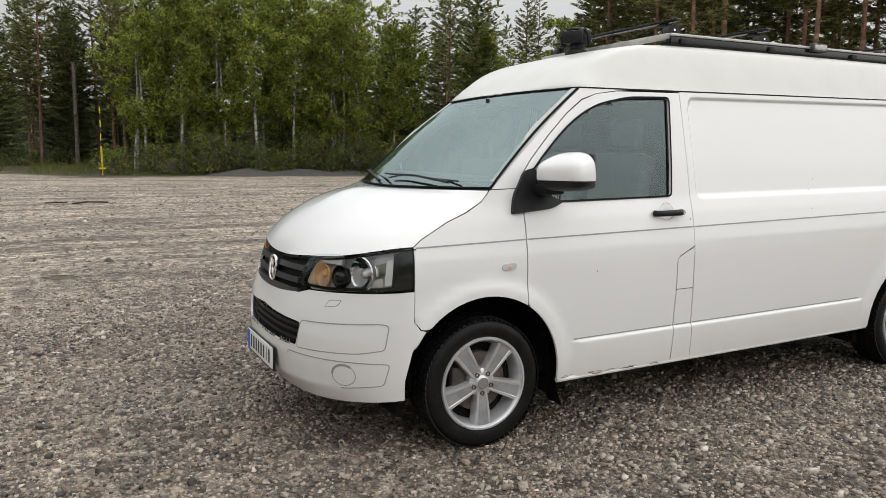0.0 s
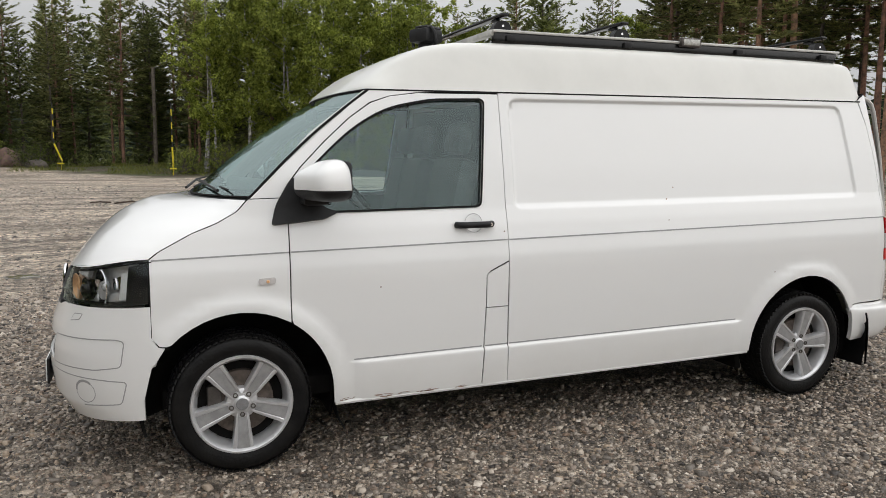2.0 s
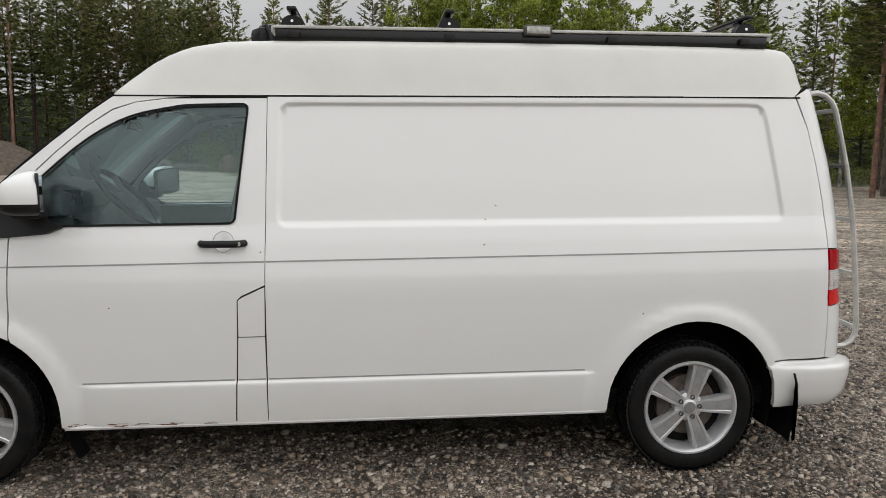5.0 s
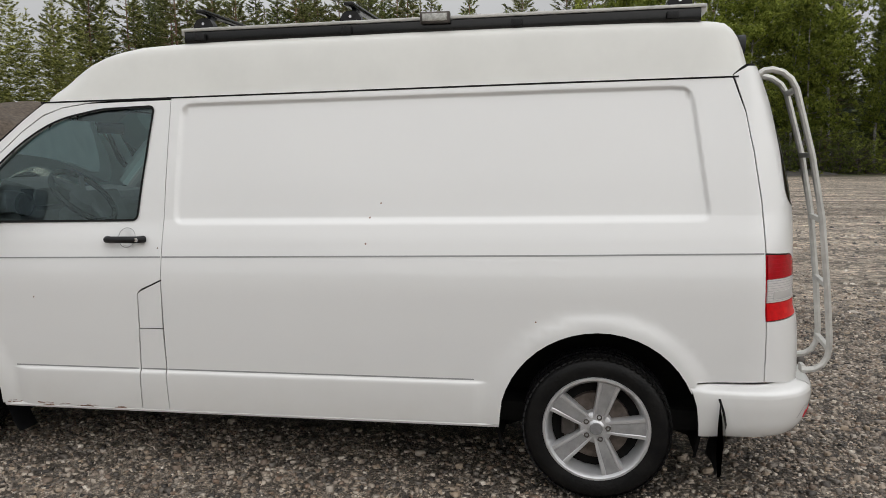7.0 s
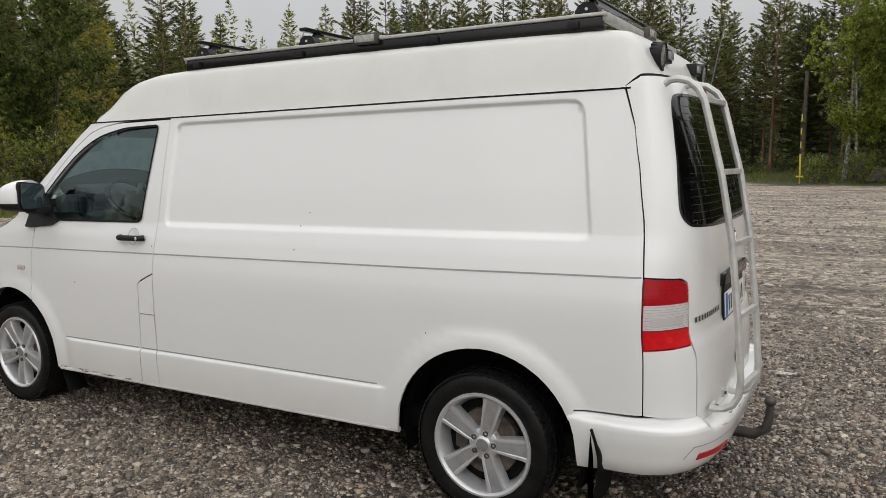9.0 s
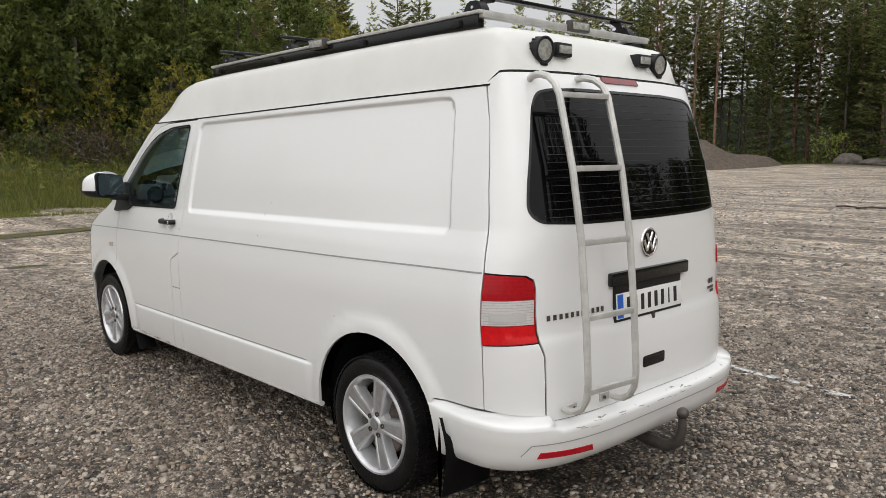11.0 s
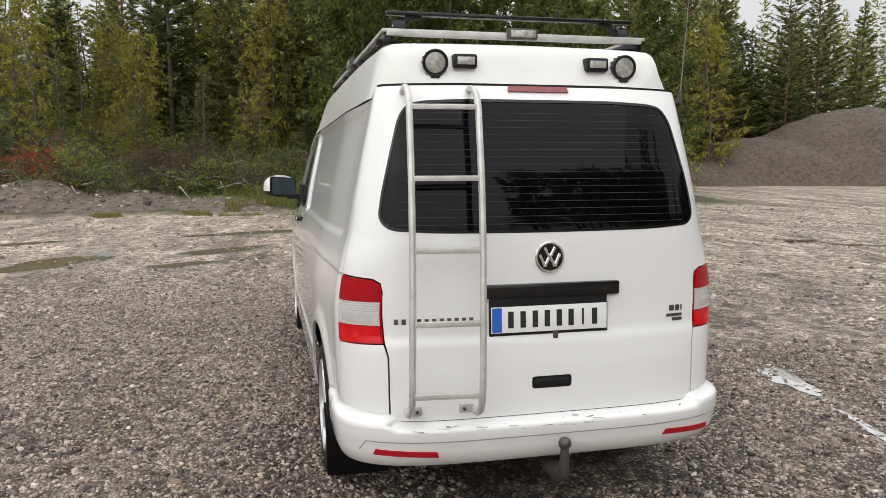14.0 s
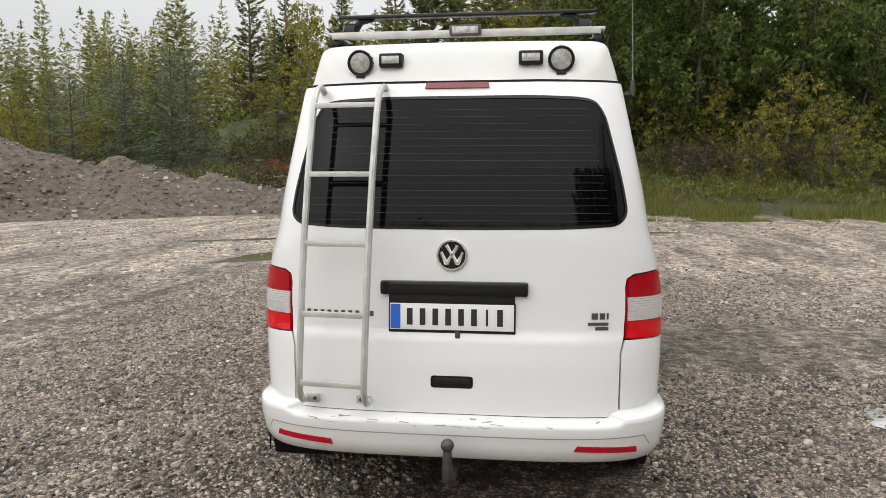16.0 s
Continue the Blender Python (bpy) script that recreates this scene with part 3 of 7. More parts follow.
for flip in (False, True):
    m = mirror if flip else (lambda q: q)
    quarter = [(AR + 0.082, 0.53), (AR + 0.084, 0.789), (ARY(-0.697), 0.794), (ARY(-0.682), 0.74), (ARY(-0.687), 0.50)]
    panel("rear_corner", m(quarter), PAINT, van, da=0.02)
    lamp = [(AR + 0.082, 0.792), (AR + 0.082, 1.072), (ARY(-0.75), 1.060), (ARY(-0.715), 1.041), (ARY(-0.704), 1.005), (ARY(-0.697), 0.798)]
    tl = panel("tail_light", m(lamp), RED, van, da=0.02, lift=-0.002, label="red and clear tail light")
    a0, a1 = AR + 0.086, ARY(-0.708)
    panel("upper_red_lens", m([(a0, 0.972), (a0, 1.068), (ARY(-0.75), 1.056), (ARY(-0.718), 1.037), (a1, 0.972)]), RED, tl, da=0.02, dz=0.02, lift=0.005, thick=0.01)
    panel("clear_lens", m([(a0, 0.872), (a0, 0.969), (a1, 0.969), (a1 + 0.002, 0.872)]), CLEARTAIL, tl, da=0.02, dz=0.02, lift=0.004, thick=0.01)
    panel("lower_red_lens", m([(a0, 0.796), (a0, 0.869), (a1 + 0.002, 0.869), (a1 + 0.006, 0.802)]), REDLOW, tl, da=0.02, dz=0.02, lift=0.005, thick=0.01)
    panel("reversing_bowl", m([(a0 + 0.03, 0.884), (a0 + 0.03, 0.918), (a1 - 0.03, 0.918), (a1 - 0.03, 0.884)]), HLSILVER, tl, da=0.02, dz=0.01, lift=0.0055, thick=0.003)
    for k in range(9):
        strip("lens_rib", m([(a0, 0.880 + k * 0.0103), (a1, 0.880 + k * 0.0103)]), 0.0018, HLSILVER, tl, lift=0.0068, step=0.02)
    # Small brighter panel paints the glow seen in the lower lens.
    panel("stop_glow_spot", m(rounded([((a0 + a1) / 2 - 0.014, 0.818), ((a0 + a1) / 2 - 0.014, 0.846), ((a0 + a1) / 2 + 0.014, 0.846), ((a0 + a1) / 2 + 0.014, 0.818)], 0.012)), STOPGLOW, tl, da=0.02, dz=0.01, lift=0.0062, thick=0.002)
    for k in range(5):
        strip("lens_rib", m([(a0, 0.984 + k * 0.0165), (a1 if k < 3 else ARY(-0.735), 0.984 + k * 0.0165)]), 0.0016, REFLEX, tl, lift=0.0062, step=0.02)

# rear bumper
def rear_bumper(a, z):
    p = skin(a, z)
    c = skin(a, 0.42)
    n = Vector((c.x - 3.6, c.y * 0.22, 0)).normalized()
    out = lerp([(0.27, 0.0), (0.30, 0.036), (0.34, 0.056), (0.42, 0.068), (0.465, 0.068), (0.482, 0.062), (0.491, 0.046), (0.497, 0.018), (0.503, -0.012), (0.53, -0.02)], z)
    # between the corners the top drops to a flat step below the tailgate
    mid = smooth01((0.70 - abs(p.y)) / 0.05)
    step = lerp([(0.27, 0.0), (0.30, 0.036), (0.34, 0.056), (0.42, 0.068), (0.452, 0.066), (0.462, 0.056), (0.468, 0.036), (0.474, -0.008), (0.53, -0.03)], z)
    out += (step - out) * mid
    t = smooth01((a - A(3.80)) / 0.16) if a <= AT else smooth01((2 * AT - A(3.80) - a) / 0.16)
    return p + n * out * (0.15 + 0.85 * t)


bump_half = [(A(3.826), 0.30), (A(3.812), 0.42), (A(3.79), 0.50), (A(3.82), 0.518), (ARY(-0.71), 0.518), (ARY(-0.675), 0.50)]
bump = bump_half + [(2 * AT - a, z) for a, z in bump_half[::-1]] + [(2 * AT - A(3.83), 0.285), (ARY(0.5), 0.292), (ARY(-0.5), 0.292), (A(3.83), 0.285)]
rb = panel("rear_bumper", bump, PAINT, van, fn=rear_bumper, da=0.03, dz=0.02, za=(0.452, 0.457, 0.462, 0.465, 0.468, 0.471, 0.474, 0.482, 0.487, 0.491, 0.494, 0.497), thick=0.03, label="white rear bumper with scuffed top edge")
for y0, y1 in ((-0.75, -0.495), (0.495, 0.75)):
    panel("bumper_reflector", [(ARY(y0), 0.350), (ARY(y0) + 0.012, 0.374), (ARY(y1) - 0.006, 0.362), (ARY(y1), 0.338)], REFLEX, rb, fn=rear_bumper, lift=0.004, thick=0.006, da=0.03, dz=0.01)
# Crease is not modelled: its shade is painted as a grey line.
strip("bumper_crease_shade", [(ARY(-0.80), 0.362), (ARY(-0.77), 0.408), (ARY(-0.4), 0.404), (ARY(0.4), 0.404), (ARY(0.77), 0.408), (ARY(0.80), 0.362)], 0.0045, GROOVE, rb, fn=rear_bumper)
SCUFF = material("scuffed_primer", (0.40, 0.39, 0.37), 0.8, var=0.5, scale=80)
rnd = random.Random(5)
for k in range(26):
    y = rnd.uniform(-0.62, 0.2) if k % 3 else rnd.uniform(-0.65, 0.6)
    z = rnd.uniform(0.440, 0.468)
    L = rnd.uniform(0.006, 0.05)
    strip("paint_scuff", [(ARY(y), z), (ARY(y + L), z + rnd.uniform(-0.004, 0.004))], rnd.uniform(0.001, 0.003), SCUFF, rb, fn=rear_bumper, lift=0.0015, step=0.02)

# ---- front: bumper, grille, headlights, bonnet, windscreen ----
front_half = [(0.0, 0.285), (AFY(-0.6), 0.30), (A(-0.424), 0.325), (A(-0.422), 0.42), (A(-0.388), 0.56), (A(-0.329), 0.652), (A(-0.357), 0.660), (A(-0.384), 0.70), (A(-0.384), 0.842), (AFY(-0.80), 0.835), (AFY(-0.50), 0.822), (AFY(-0.42), 0.80), (AFY(-0.2), 0.782), (0.0, 0.776)]
front = front_half + [(-a, z) for a, z in front_half[::-1]]
intake = rounded([(AFY(-0.50), 0.665), (AFY(-0.47), 0.5435), (AFY(0.47), 0.5435), (AFY(0.50), 0.665), (0.0, 0.685)], [0.03, 0.03, 0.03, 0.03, 0])
fb = panel("front_bumper", ring(front, intake), PAINT, van, da=0.03, dz=0.03, label="white painted front bumper")
panel("lower_grille", [(AFY(-0.56), 0.70), (AFY(-0.53), 0.50), (AFY(0.53), 0.50), (AFY(0.56), 0.70), (0.0, 0.72)], SEAM, van, lift=-0.05, thick=0.02, da=0.04)
for z in (0.57, 0.607, 0.643):
    strip("grille_slat", [(AFY(-0.475), z), (AFY(0.475), z)], 0.016, PLASTIC, van, lift=-0.03)
groove = rounded([(AFY(-0.50), 0.676), (AFY(-0.86), 0.698), (A(-0.50), 0.690), (A(-0.515), 0.573), (AFY(-0.80), 0.553), (AFY(-0.48), 0.540)], 0.02)
fog = rounded([(AFY(-0.40), 0.512), (AFY(-0.80), 0.510), (A(-0.49), 0.505), (A(-0.52), 0.402), (AFY(-0.75), 0.382), (AFY(-0.4), 0.38)], 0.02)
for sgn in (1, -1):
    q = lambda P: [(sgn * a, z) for a, z in P]
    # Bumper grooves are flat grey lines that paint their shading.
    strip("bumper_groove_shade", q(groove), 0.005, GROOVE, fb, closed=True)
    strip("bumper_groove_shade", q(fog[:-6]), 0.005, GROOVE, fb, closed=False)
    panel("tow_cover_edge", q(rounded([(AFY(-0.63), 0.755), (AFY(-0.70), 0.768), (AFY(-0.715), 0.798), (AFY(-0.65), 0.793)], 0.008)), GROOVE, fb, lift=0.0006, thick=0)
    panel("washer_cover", q(rounded([(AFY(-0.634), 0.759), (AFY(-0.696), 0.771), (AFY(-0.71), 0.795), (AFY(-0.654), 0.790)], 0.008)), PAINT, fb, lift=0.0012, thick=0)
    # Fog lamp cover's hollow is painted: grey outline and a broad shade crescent.
    oval = [(AFY(-0.748) + 0.062 * math.cos(k * math.tau / 28), 0.445 + 0.050 * math.sin(k * math.tau / 28)) for k in range(28)]
    strip("fog_cover_shade_line", q(oval), 0.004, GROOVE, fb, closed=True, step=0.02)
    strip("fog_cover_shade_line", q(oval[4:15]), 0.012, GROOVE, fb, lift=0.0008, step=0.02)

hl = rounded([(AFY(-0.385), 0.862), (AFY(-0.44), 0.825), (AFY(-0.60), 0.832), (A(-0.384), 0.852), (A(-0.384), 1.048), (AFY(-0.80), 1.022), (AFY(-0.50), 0.994), (AFY(-0.435), 0.982)], [0.01, 0.02, 0.05, 0.006, 0.006, 0.1, 0.05, 0.03])
for sgn in (1, -1):
    q = lambda P: [(sgn * a, z) for a, z in P]
    lamp = panel("headlight", q(hl), HLBACK, van, lift=-0.050, thick=0.0, da=0.03, dz=0.03, label="clear headlight with amber indicator and chrome reflectors")
    panel("headlight_lens", q(hl), LENS, lamp, lift=-0.002, thick=0.006, da=0.03, dz=0.03).visible_shadow = False
    panel("black_end_mask", q([(A(-0.505), 0.848), (A(-0.388), 0.856), (A(-0.388), 1.042), (A(-0.505), 1.020)]), GLOSSBLACK, lamp, lift=-0.010, thick=0.01, da=0.02, dz=0.03)
    panel("lower_mask", q([(AFY(-0.42), 0.838), (AFY(-0.60), 0.836), (A(-0.50), 0.850), (A(-0.50), 0.866), (AFY(-0.60), 0.850), (AFY(-0.42), 0.850)]), GLOSSBLACK, lamp, lift=-0.014, thick=0.02, da=0.03, dz=0.01)
    panel("pale_brow", q([(AFY(-0.52), 0.962), (AFY(-0.66), 0.958), (AFY(-0.655), 1.004), (AFY(-0.53), 0.992)]), HLBROW, lamp, lift=-0.018, thick=0.02, da=0.03, dz=0.02)
    panel("amber_housing", q([(AFY(-0.415), 0.852), (AFY(-0.585), 0.850), (AFY(-0.60), 0.945), (AFY(-0.45), 0.962)]), AMBERDULL, lamp, lift=-0.038, thick=0.01, da=0.02, dz=0.02)
    panel("facet", q([(A(-0.62), 0.965), (A(-0.53), 0.985), (A(-0.53), 0.925), (A(-0.60), 0.915)]), CHROME, lamp, lift=-0.028, thick=0.01, da=0.02, dz=0.02)
    panel("facet", q([(A(-0.63), 0.90), (A(-0.56), 0.905), (A(-0.55), 0.868), (A(-0.62), 0.860)]), HLSILVER, lamp, lift=-0.026, thick=0.01, da=0.02, dz=0.02)
    for yy, zz_, rr, mt, nm, ball in ((-0.770, 0.925, 0.078, CHROME, "reflector_bowl", 0.30), (-0.665, 0.900, 0.056, GLOSSBLACK, "projector", 0.85), (-0.545, 0.905, 0.058, AMBER, "indicator_bowl", 0.40)):
        c = skin(sgn * AFY(yy), zz_) - normal_of(skin, sgn * AFY(yy), zz_) * 0.024
        n = Vector((-1, -0.35 * sgn, 0))
        rot = n.to_track_quat("Z", "Y").to_matrix().to_4x4()
        rot.translation = B(c)
        bm = lathe([(-0.030, 0.002), (-0.026, rr * 0.45), (-0.014, rr * 0.80), (0.004, rr), (0.0, rr * 1.05)], 28, "z", caps=False)
        bm.transform(rot)
        part(nm, bm, mt, lamp)
        bm = bmesh.new()
        bmesh.ops.create_uvsphere(bm, u_segments=16, v_segments=10, radius=rr * ball)
        rot.translation = B(c - n * 0.022)
        bm.transform(rot)
        part("bulb", bm, {GLOSSBLACK: GLOSSBLACK, AMBER: AMBER}.get(mt, HLSILVER), lamp)
    panel("chrome_end", q([(A(-0.545), 0.872), (A(-0.500), 0.874), (A(-0.500), 0.998), (A(-0.545), 0.990)]), HLBROW, lamp, lift=-0.012, thick=0.006, da=0.02, dz=0.03)

grille_half = [(0.0, 0.779), (AFY(-0.2), 0.785), (AFY(-0.41), 0.803), (AFY(-0.378), 0.86), (AFY(-0.43), 0.975), (AFY(-0.25), 0.955), (0.0, 0.945)]
grille = grille_half + [(-a, z) for a, z in grille_half[::-1][1:-1]]
gr = panel("grille", grille, SEAM, van, lift=-0.03, thick=0.02, da=0.04, dz=0.03, label="black plastic grille with three bars")
for k, z in enumerate((0.802, 0.853, 0.915)):
    ye = (0.39, 0.372, 0.40)[k]
    a = AFY(-ye)
    panel("grille_bar", [(-a, z + 0.012), (-a, z - 0.014), (0, z - 0.024), (a, z - 0.014), (a, z + 0.012), (0, z + 0.004)], GRILLEBAR, gr, lift=-0.002, thick=0.02, da=0.04, dz=0.012)


def badge(parent, at, n, radius):
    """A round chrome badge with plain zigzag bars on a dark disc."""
    rot = Vector(n).to_track_quat("Z", "Y").to_matrix().to_4x4()
    rot.translation = Vector(at)
    bm = lathe([(-0.004, radius * 0.98), (0.004, radius), (0.008, radius * 0.95), (0.008, radius * 0.86), (0.003, radius * 0.83)], 40, "z", caps=False)
    bm.transform(rot)
    b = part("badge", bm, CHROME, parent, "round chrome badge")
    bm = lathe([(0.0, 0.001), (0.002, radius * 0.86)], 40, "z")
    bm.transform(rot)
    part("badge_disc", bm, GLOSSBLACK, b)
    r = radius * 0.8
    for pts in (((-0.45, 0.80), (0.0, -0.05), (0.45, 0.80)), ((-0.85, 0.25), (-0.42, -0.72), (0.0, 0.10), (0.42, -0.72), (0.85, 0.25))):
        bm = bmesh.new()
        for p, q in zip(pts, pts[1:]):
            tube([(p[0] * r, p[1] * r, 0.006), (q[0] * r, q[1] * r, 0.006)], radius * 0.115, 6, bm, flat=0.6)
        bm.transform(rot)
        part("badge_bar", bm, CHROME, b)


badge(van, B(skin(0, 0.868) + Vector((-0.004, 0, 0))), (-1, 0, 0.10), 0.072)


def plate(parent, centre, n, w=0.52, h=0.11):
    """A registration plate: the characters are plain bars."""
    rot = Vector(n).to_track_quat("Z", "Y").to_matrix().to_4x4()
    rot.translation = Vector(centre)
    bm = box(0, -0.004, -0.004, w + 0.014, h + 0.018, 0.012, 0.004)
    bm.transform(rot)
    hold = part("plate_holder", bm, PLASTIC, parent, "black plastic plate holder")
    bm = box(0, 0, 0.005, w, h, 0.006, 0.002)
    bm.transform(rot)
    p = part("number_plate", bm, PLATEWHITE, hold, "white plate with blue end band")
    bm = box(-w / 2 + 0.024, 0, 0.0085, 0.042, h - 0.008, 0.002)
    bm.transform(rot)
    part("blue_band", bm, PLATEBLUE, hold)
    for k in range(8):
        x = -w / 2 + 0.085 + k * 0.054
        bm = box(x, 0, 0.0085, (0.024 if k != 6 else 0.009), 0.070, 0.002)
        bm.transform(rot)
        part("character_bar", bm, PLATEBLACK, hold)


c = skin(0, 0.445)
plate(van, B(c + Vector((-0.014, 0, -0.01))), (-1, 0, 0.02))


# bonnet: from the nose edge to the cowl
def side_edge(t):
    P = [(-0.384, 1.050), (-0.34, 1.082), (-0.2, 1.155), (-0.09, 1.196), (0.0, 1.245), (0.045, 1.296)]
    i = min(int(t * 5), 4)
    f = t * 5 - i
    return (P[i][0] + (P[i + 1][0] - P[i][0]) * f, P[i][1] + (P[i + 1][1] - P[i][1]) * f)


def bonnet(u, v):
    """u from -1 to 1 across, v from 0 at the nose to 1 at the screen."""
    s = abs(u)
    e = side_edge(v)
    pe = skin(A(e[0]), e[1])
    a_front = A(-0.384) * s ** 0.9
    zf = 0.948 + 0.036 * smooth01(s / 0.5) + 0.066 * smooth01((s - 0.4) / 0.6)
    pf = skin(a_front, min(zf, 1.050))
    p00, pcf = skin(A(-0.384), 1.050), skin(0, 0.948)
    pcr = Vector((-0.165, 0, 1.285))
    pr = Vector((-0.165 + 0.21 * s ** 2.2, pe.y * 0 - s * 0.832, 1.285 + 0.012 * s))
    endr = skin(A(0.045), 1.296)
    pr = Vector((pcr.x + (endr.x - pcr.x) * s ** 2.2, endr.y * s, pcr.z + (endr.z - pcr.z) * s))
    centre = Vector((pcf.x + (pcr.x - pcf.x) * v, 0, pcf.z + (pcr.z - pcf.z) * (1 - (1 - v) ** 2.1)))
    lin_front = pcf.lerp(p00, s)
    lin_rear = pcr.lerp(endr, s)
    c_uv = centre.lerp(pe, s)
    bil = pcf.lerp(pcr, v).lerp(p00.lerp(endr, v), s)
    p = pf.lerp(pr, v) + c_uv - bil
    p.z += 0.034 * math.sin(math.pi * min(1, v) ** 0.8) * (1 - s ** 3)
    if u > 0:
        p.y = -p.y
    return p


def grid(name, fn, us, vs, mat, parent, label="", flipf=False, turn=B):
    verts = [turn(fn(u, v)) for v in vs for u in us]
    n = len(us)
    faces = [((j * n + i), (j * n + i + 1), ((j + 1) * n + i + 1), ((j + 1) * n + i)) for j in range(len(vs) - 1) for i in range(n - 1)]
    if flipf:
        faces = [f[::-1] for f in faces]
    return tidy(name, verts, faces, mat, parent, label=label)


us = [math.copysign(abs(k / 20) ** 0.9, k) for k in range(-20, 21)]
grid("bonnet", bonnet, [u * 0.996 for u in us], [0.004 + 0.99 * k / 24 for k in range(25)], PAINT, van, "white bonnet sloping up to the windscreen", flipf=True)
bm = bmesh.new()
tube([B(bonnet(u, 0.0) + Vector((0.012, 0, -0.012))) for u in np.linspace(-1, 1, 31)], 0.005, 8, bm)
part("bonnet_lip", bm, SEAM, van)


# windscreen, its black border, cowl and wipers
def screen(u, v):
    s = abs(u)
    b = Vector((-0.150 + 0.215 * s ** 2.2, u * (-0.822), 1.292 + 0.012 * s))
    t = Vector((0.585 + 0.070 * s ** 2.4, u * (-0.724), 1.818 - 0.004 * s))
    b.y, t.y = u * 0.822, u * 0.724
    p = b.lerp(t, v)
    bow = 0.03 * math.sin(math.pi * v) * (1 - 0.3 * s)
    return p + Vector((-0.6, 0, 0.75)) * bow


su = [k / 14 for k in range(-14, 15)]
sv = [k / 12 for k in range(13)]
grid("windscreen", screen, [u * 0.995 for u in su], sv, SCREEN, van, "large raked windscreen", flipf=True).visible_shadow = False
border = [screen(u, 0.0) for u in su] + [screen(1, v) for v in sv[1:]] + [screen(u, 1.0) for u in su[::-1][1:]] + [screen(-1, v) for v in sv[::-1][1:-1]]
bm = tube([B(p + Vector((-0.002, 0, 0.002))) for p in border], 0.0065, 6, closed=True)
part("windscreen_seal", bm, SEAM, van)
ws = grid("screen_border", lambda u, v: screen(u, v) + Vector((0.004, 0, -0.006)), su, [0.0, 0.03, 0.07], GLOSSBLACK, van, flipf=True)
grid("cowl", lambda u, v: screen(u, 0) + Vector((-0.022 * (1 - v) - 0.003, 0, -0.004 - 0.010 * (1 - v))), su, [0, 0.5, 1], PLASTIC, van, flipf=True)
for y0, y1, vv in ((-0.62, 0.0, 0.075), (0.0, 0.60, 0.075)):
    p0 = screen(y0 / 0.82, 0.0) + Vector((-0.03, 0, 0.03))
    p1 = screen(y1 / 0.82, vv) + Vector((-0.02, 0, 0.022))
    bm = tube([B(p0), B(p0.lerp(p1, 0.5) + Vector((-0.01, 0, 0.012))), B(p1)], [0.008, 0.006, 0.004], 8)
    arm = part("wiper", bm, PLASTIC, van, "black wiper arm and blade")
    q0, q1 = screen((y0 - 0.02) / 0.82, 0.035) + Vector((-0.012, 0, 0.014)), screen((y1 + 0.1) / 0.82, 0.085) + Vector((-0.012, 0, 0.014))
    part("wiper_blade", tube([B(q0.lerp(q1, k / 6)) for k in range(7)], 0.005, 6), PLASTIC, arm)

# ---- raised roof ----
RH = [(0.575, 0.0), (0.62, 0.035), (0.70, 0.10), (0.80, 0.165), (0.98, 0.243), (1.15, 0.272), (1.5, 0.283), (2.5, 0.280), (3.55, 0.270), (3.80, 0.264), (3.90, 0.256), (3.93, 0.245), (3.955, 0.222), (3.98, 0.165), (4.005, 0.105), (4.035, 0.045), (4.06, 0.0)]
RW = [(0.575, 0.02), (0.582, 0.24), (0.60, 0.44), (0.62, 0.58), (0.64, 0.67), (0.66, 0.725), (0.70, 0.736), (3.2, 0.737), (3.70, 0.722), (3.85, 0.718), (3.93, 0.710), (3.97, 0.694), (4.0, 0.662), (4.03, 0.59), (4.05, 0.45), (4.06, 0.2)]
RX_ = [0.576, 0.585, 0.60, 0.62, 0.645, 0.67, 0.70, 0.74, 0.78, 0.83, 0.88, 0.94, 1.0, 1.07, 1.15, 1.25, 1.4, 1.6, 1.9, 2.2, 2.5, 2.8, 3.1, 3.35, 3.55, 3.68, 3.76, 3.83, 3.88, 3.92, 3.95, 3.975, 4.0, 4.02, 4.036, 4.048, 4.058]


# the roof's half section: leaning flat side, firm edge, nearly flat top
SIDE = [(0, 1.0), (0.05, 0.992), (0.30, 0.945), (0.44, 0.912), (0.50, 0.893), (0.56, 0.855), (0.62, 0.80), (0.78, 0.50), (1.0, 0.0)]
UP = [(0, 0.0), (0.05, 0.06), (0.30, 0.52), (0.44, 0.80), (0.50, 0.895), (0.56, 0.945), (0.62, 0.965), (0.78, 0.988), (1.0, 1.0)]


def smooth_lerp(tab, x):
    h = 0.03
    return (lerp(tab, x - h) + 2 * lerp(tab, x) + lerp(tab, x + h)) / 4 if 0.66 < x < 3.9 else lerp(tab, x)


def roof(tau, x):
    """tau from -1 (driver's flank) to 1, over the top."""
    H, w = smooth_lerp(RH, x), smooth_lerp(RW, x)
    base = 1.820 + 0.045 * smooth01((x - 3.955) / 0.03)
    H = max(H - (base - 1.820) * 0.6, 0.0)
    th = (1 - abs(tau)) * math.pi / 2
    y, h = w * math.cos(th) ** 0.6, H * math.sin(th) ** 1.0
    f = smooth01((x - 0.585) / 0.32)
    y, h = y + (w * lerp(SIDE, 1 - abs(tau)) - y) * f, h + (H * lerp(UP, 1 - abs(tau)) - h) * f
    return Vector((x, math.copysign(y, tau), base + h))


ts = [0, 0.02, 0.05, 0.09, 0.14, 0.20, 0.27, 0.33, 0.38, 0.42, 0.45, 0.48, 0.52, 0.57, 0.63, 0.70, 0.78, 0.87, 0.95]
taus = [-(1 - t) for t in ts] + [0.0] + [(1 - t) for t in ts[::-1]]
grid("raised_roof", roof, taus, RX_, ROOFCOAT, van, "white fibreglass high roof", flipf=True)
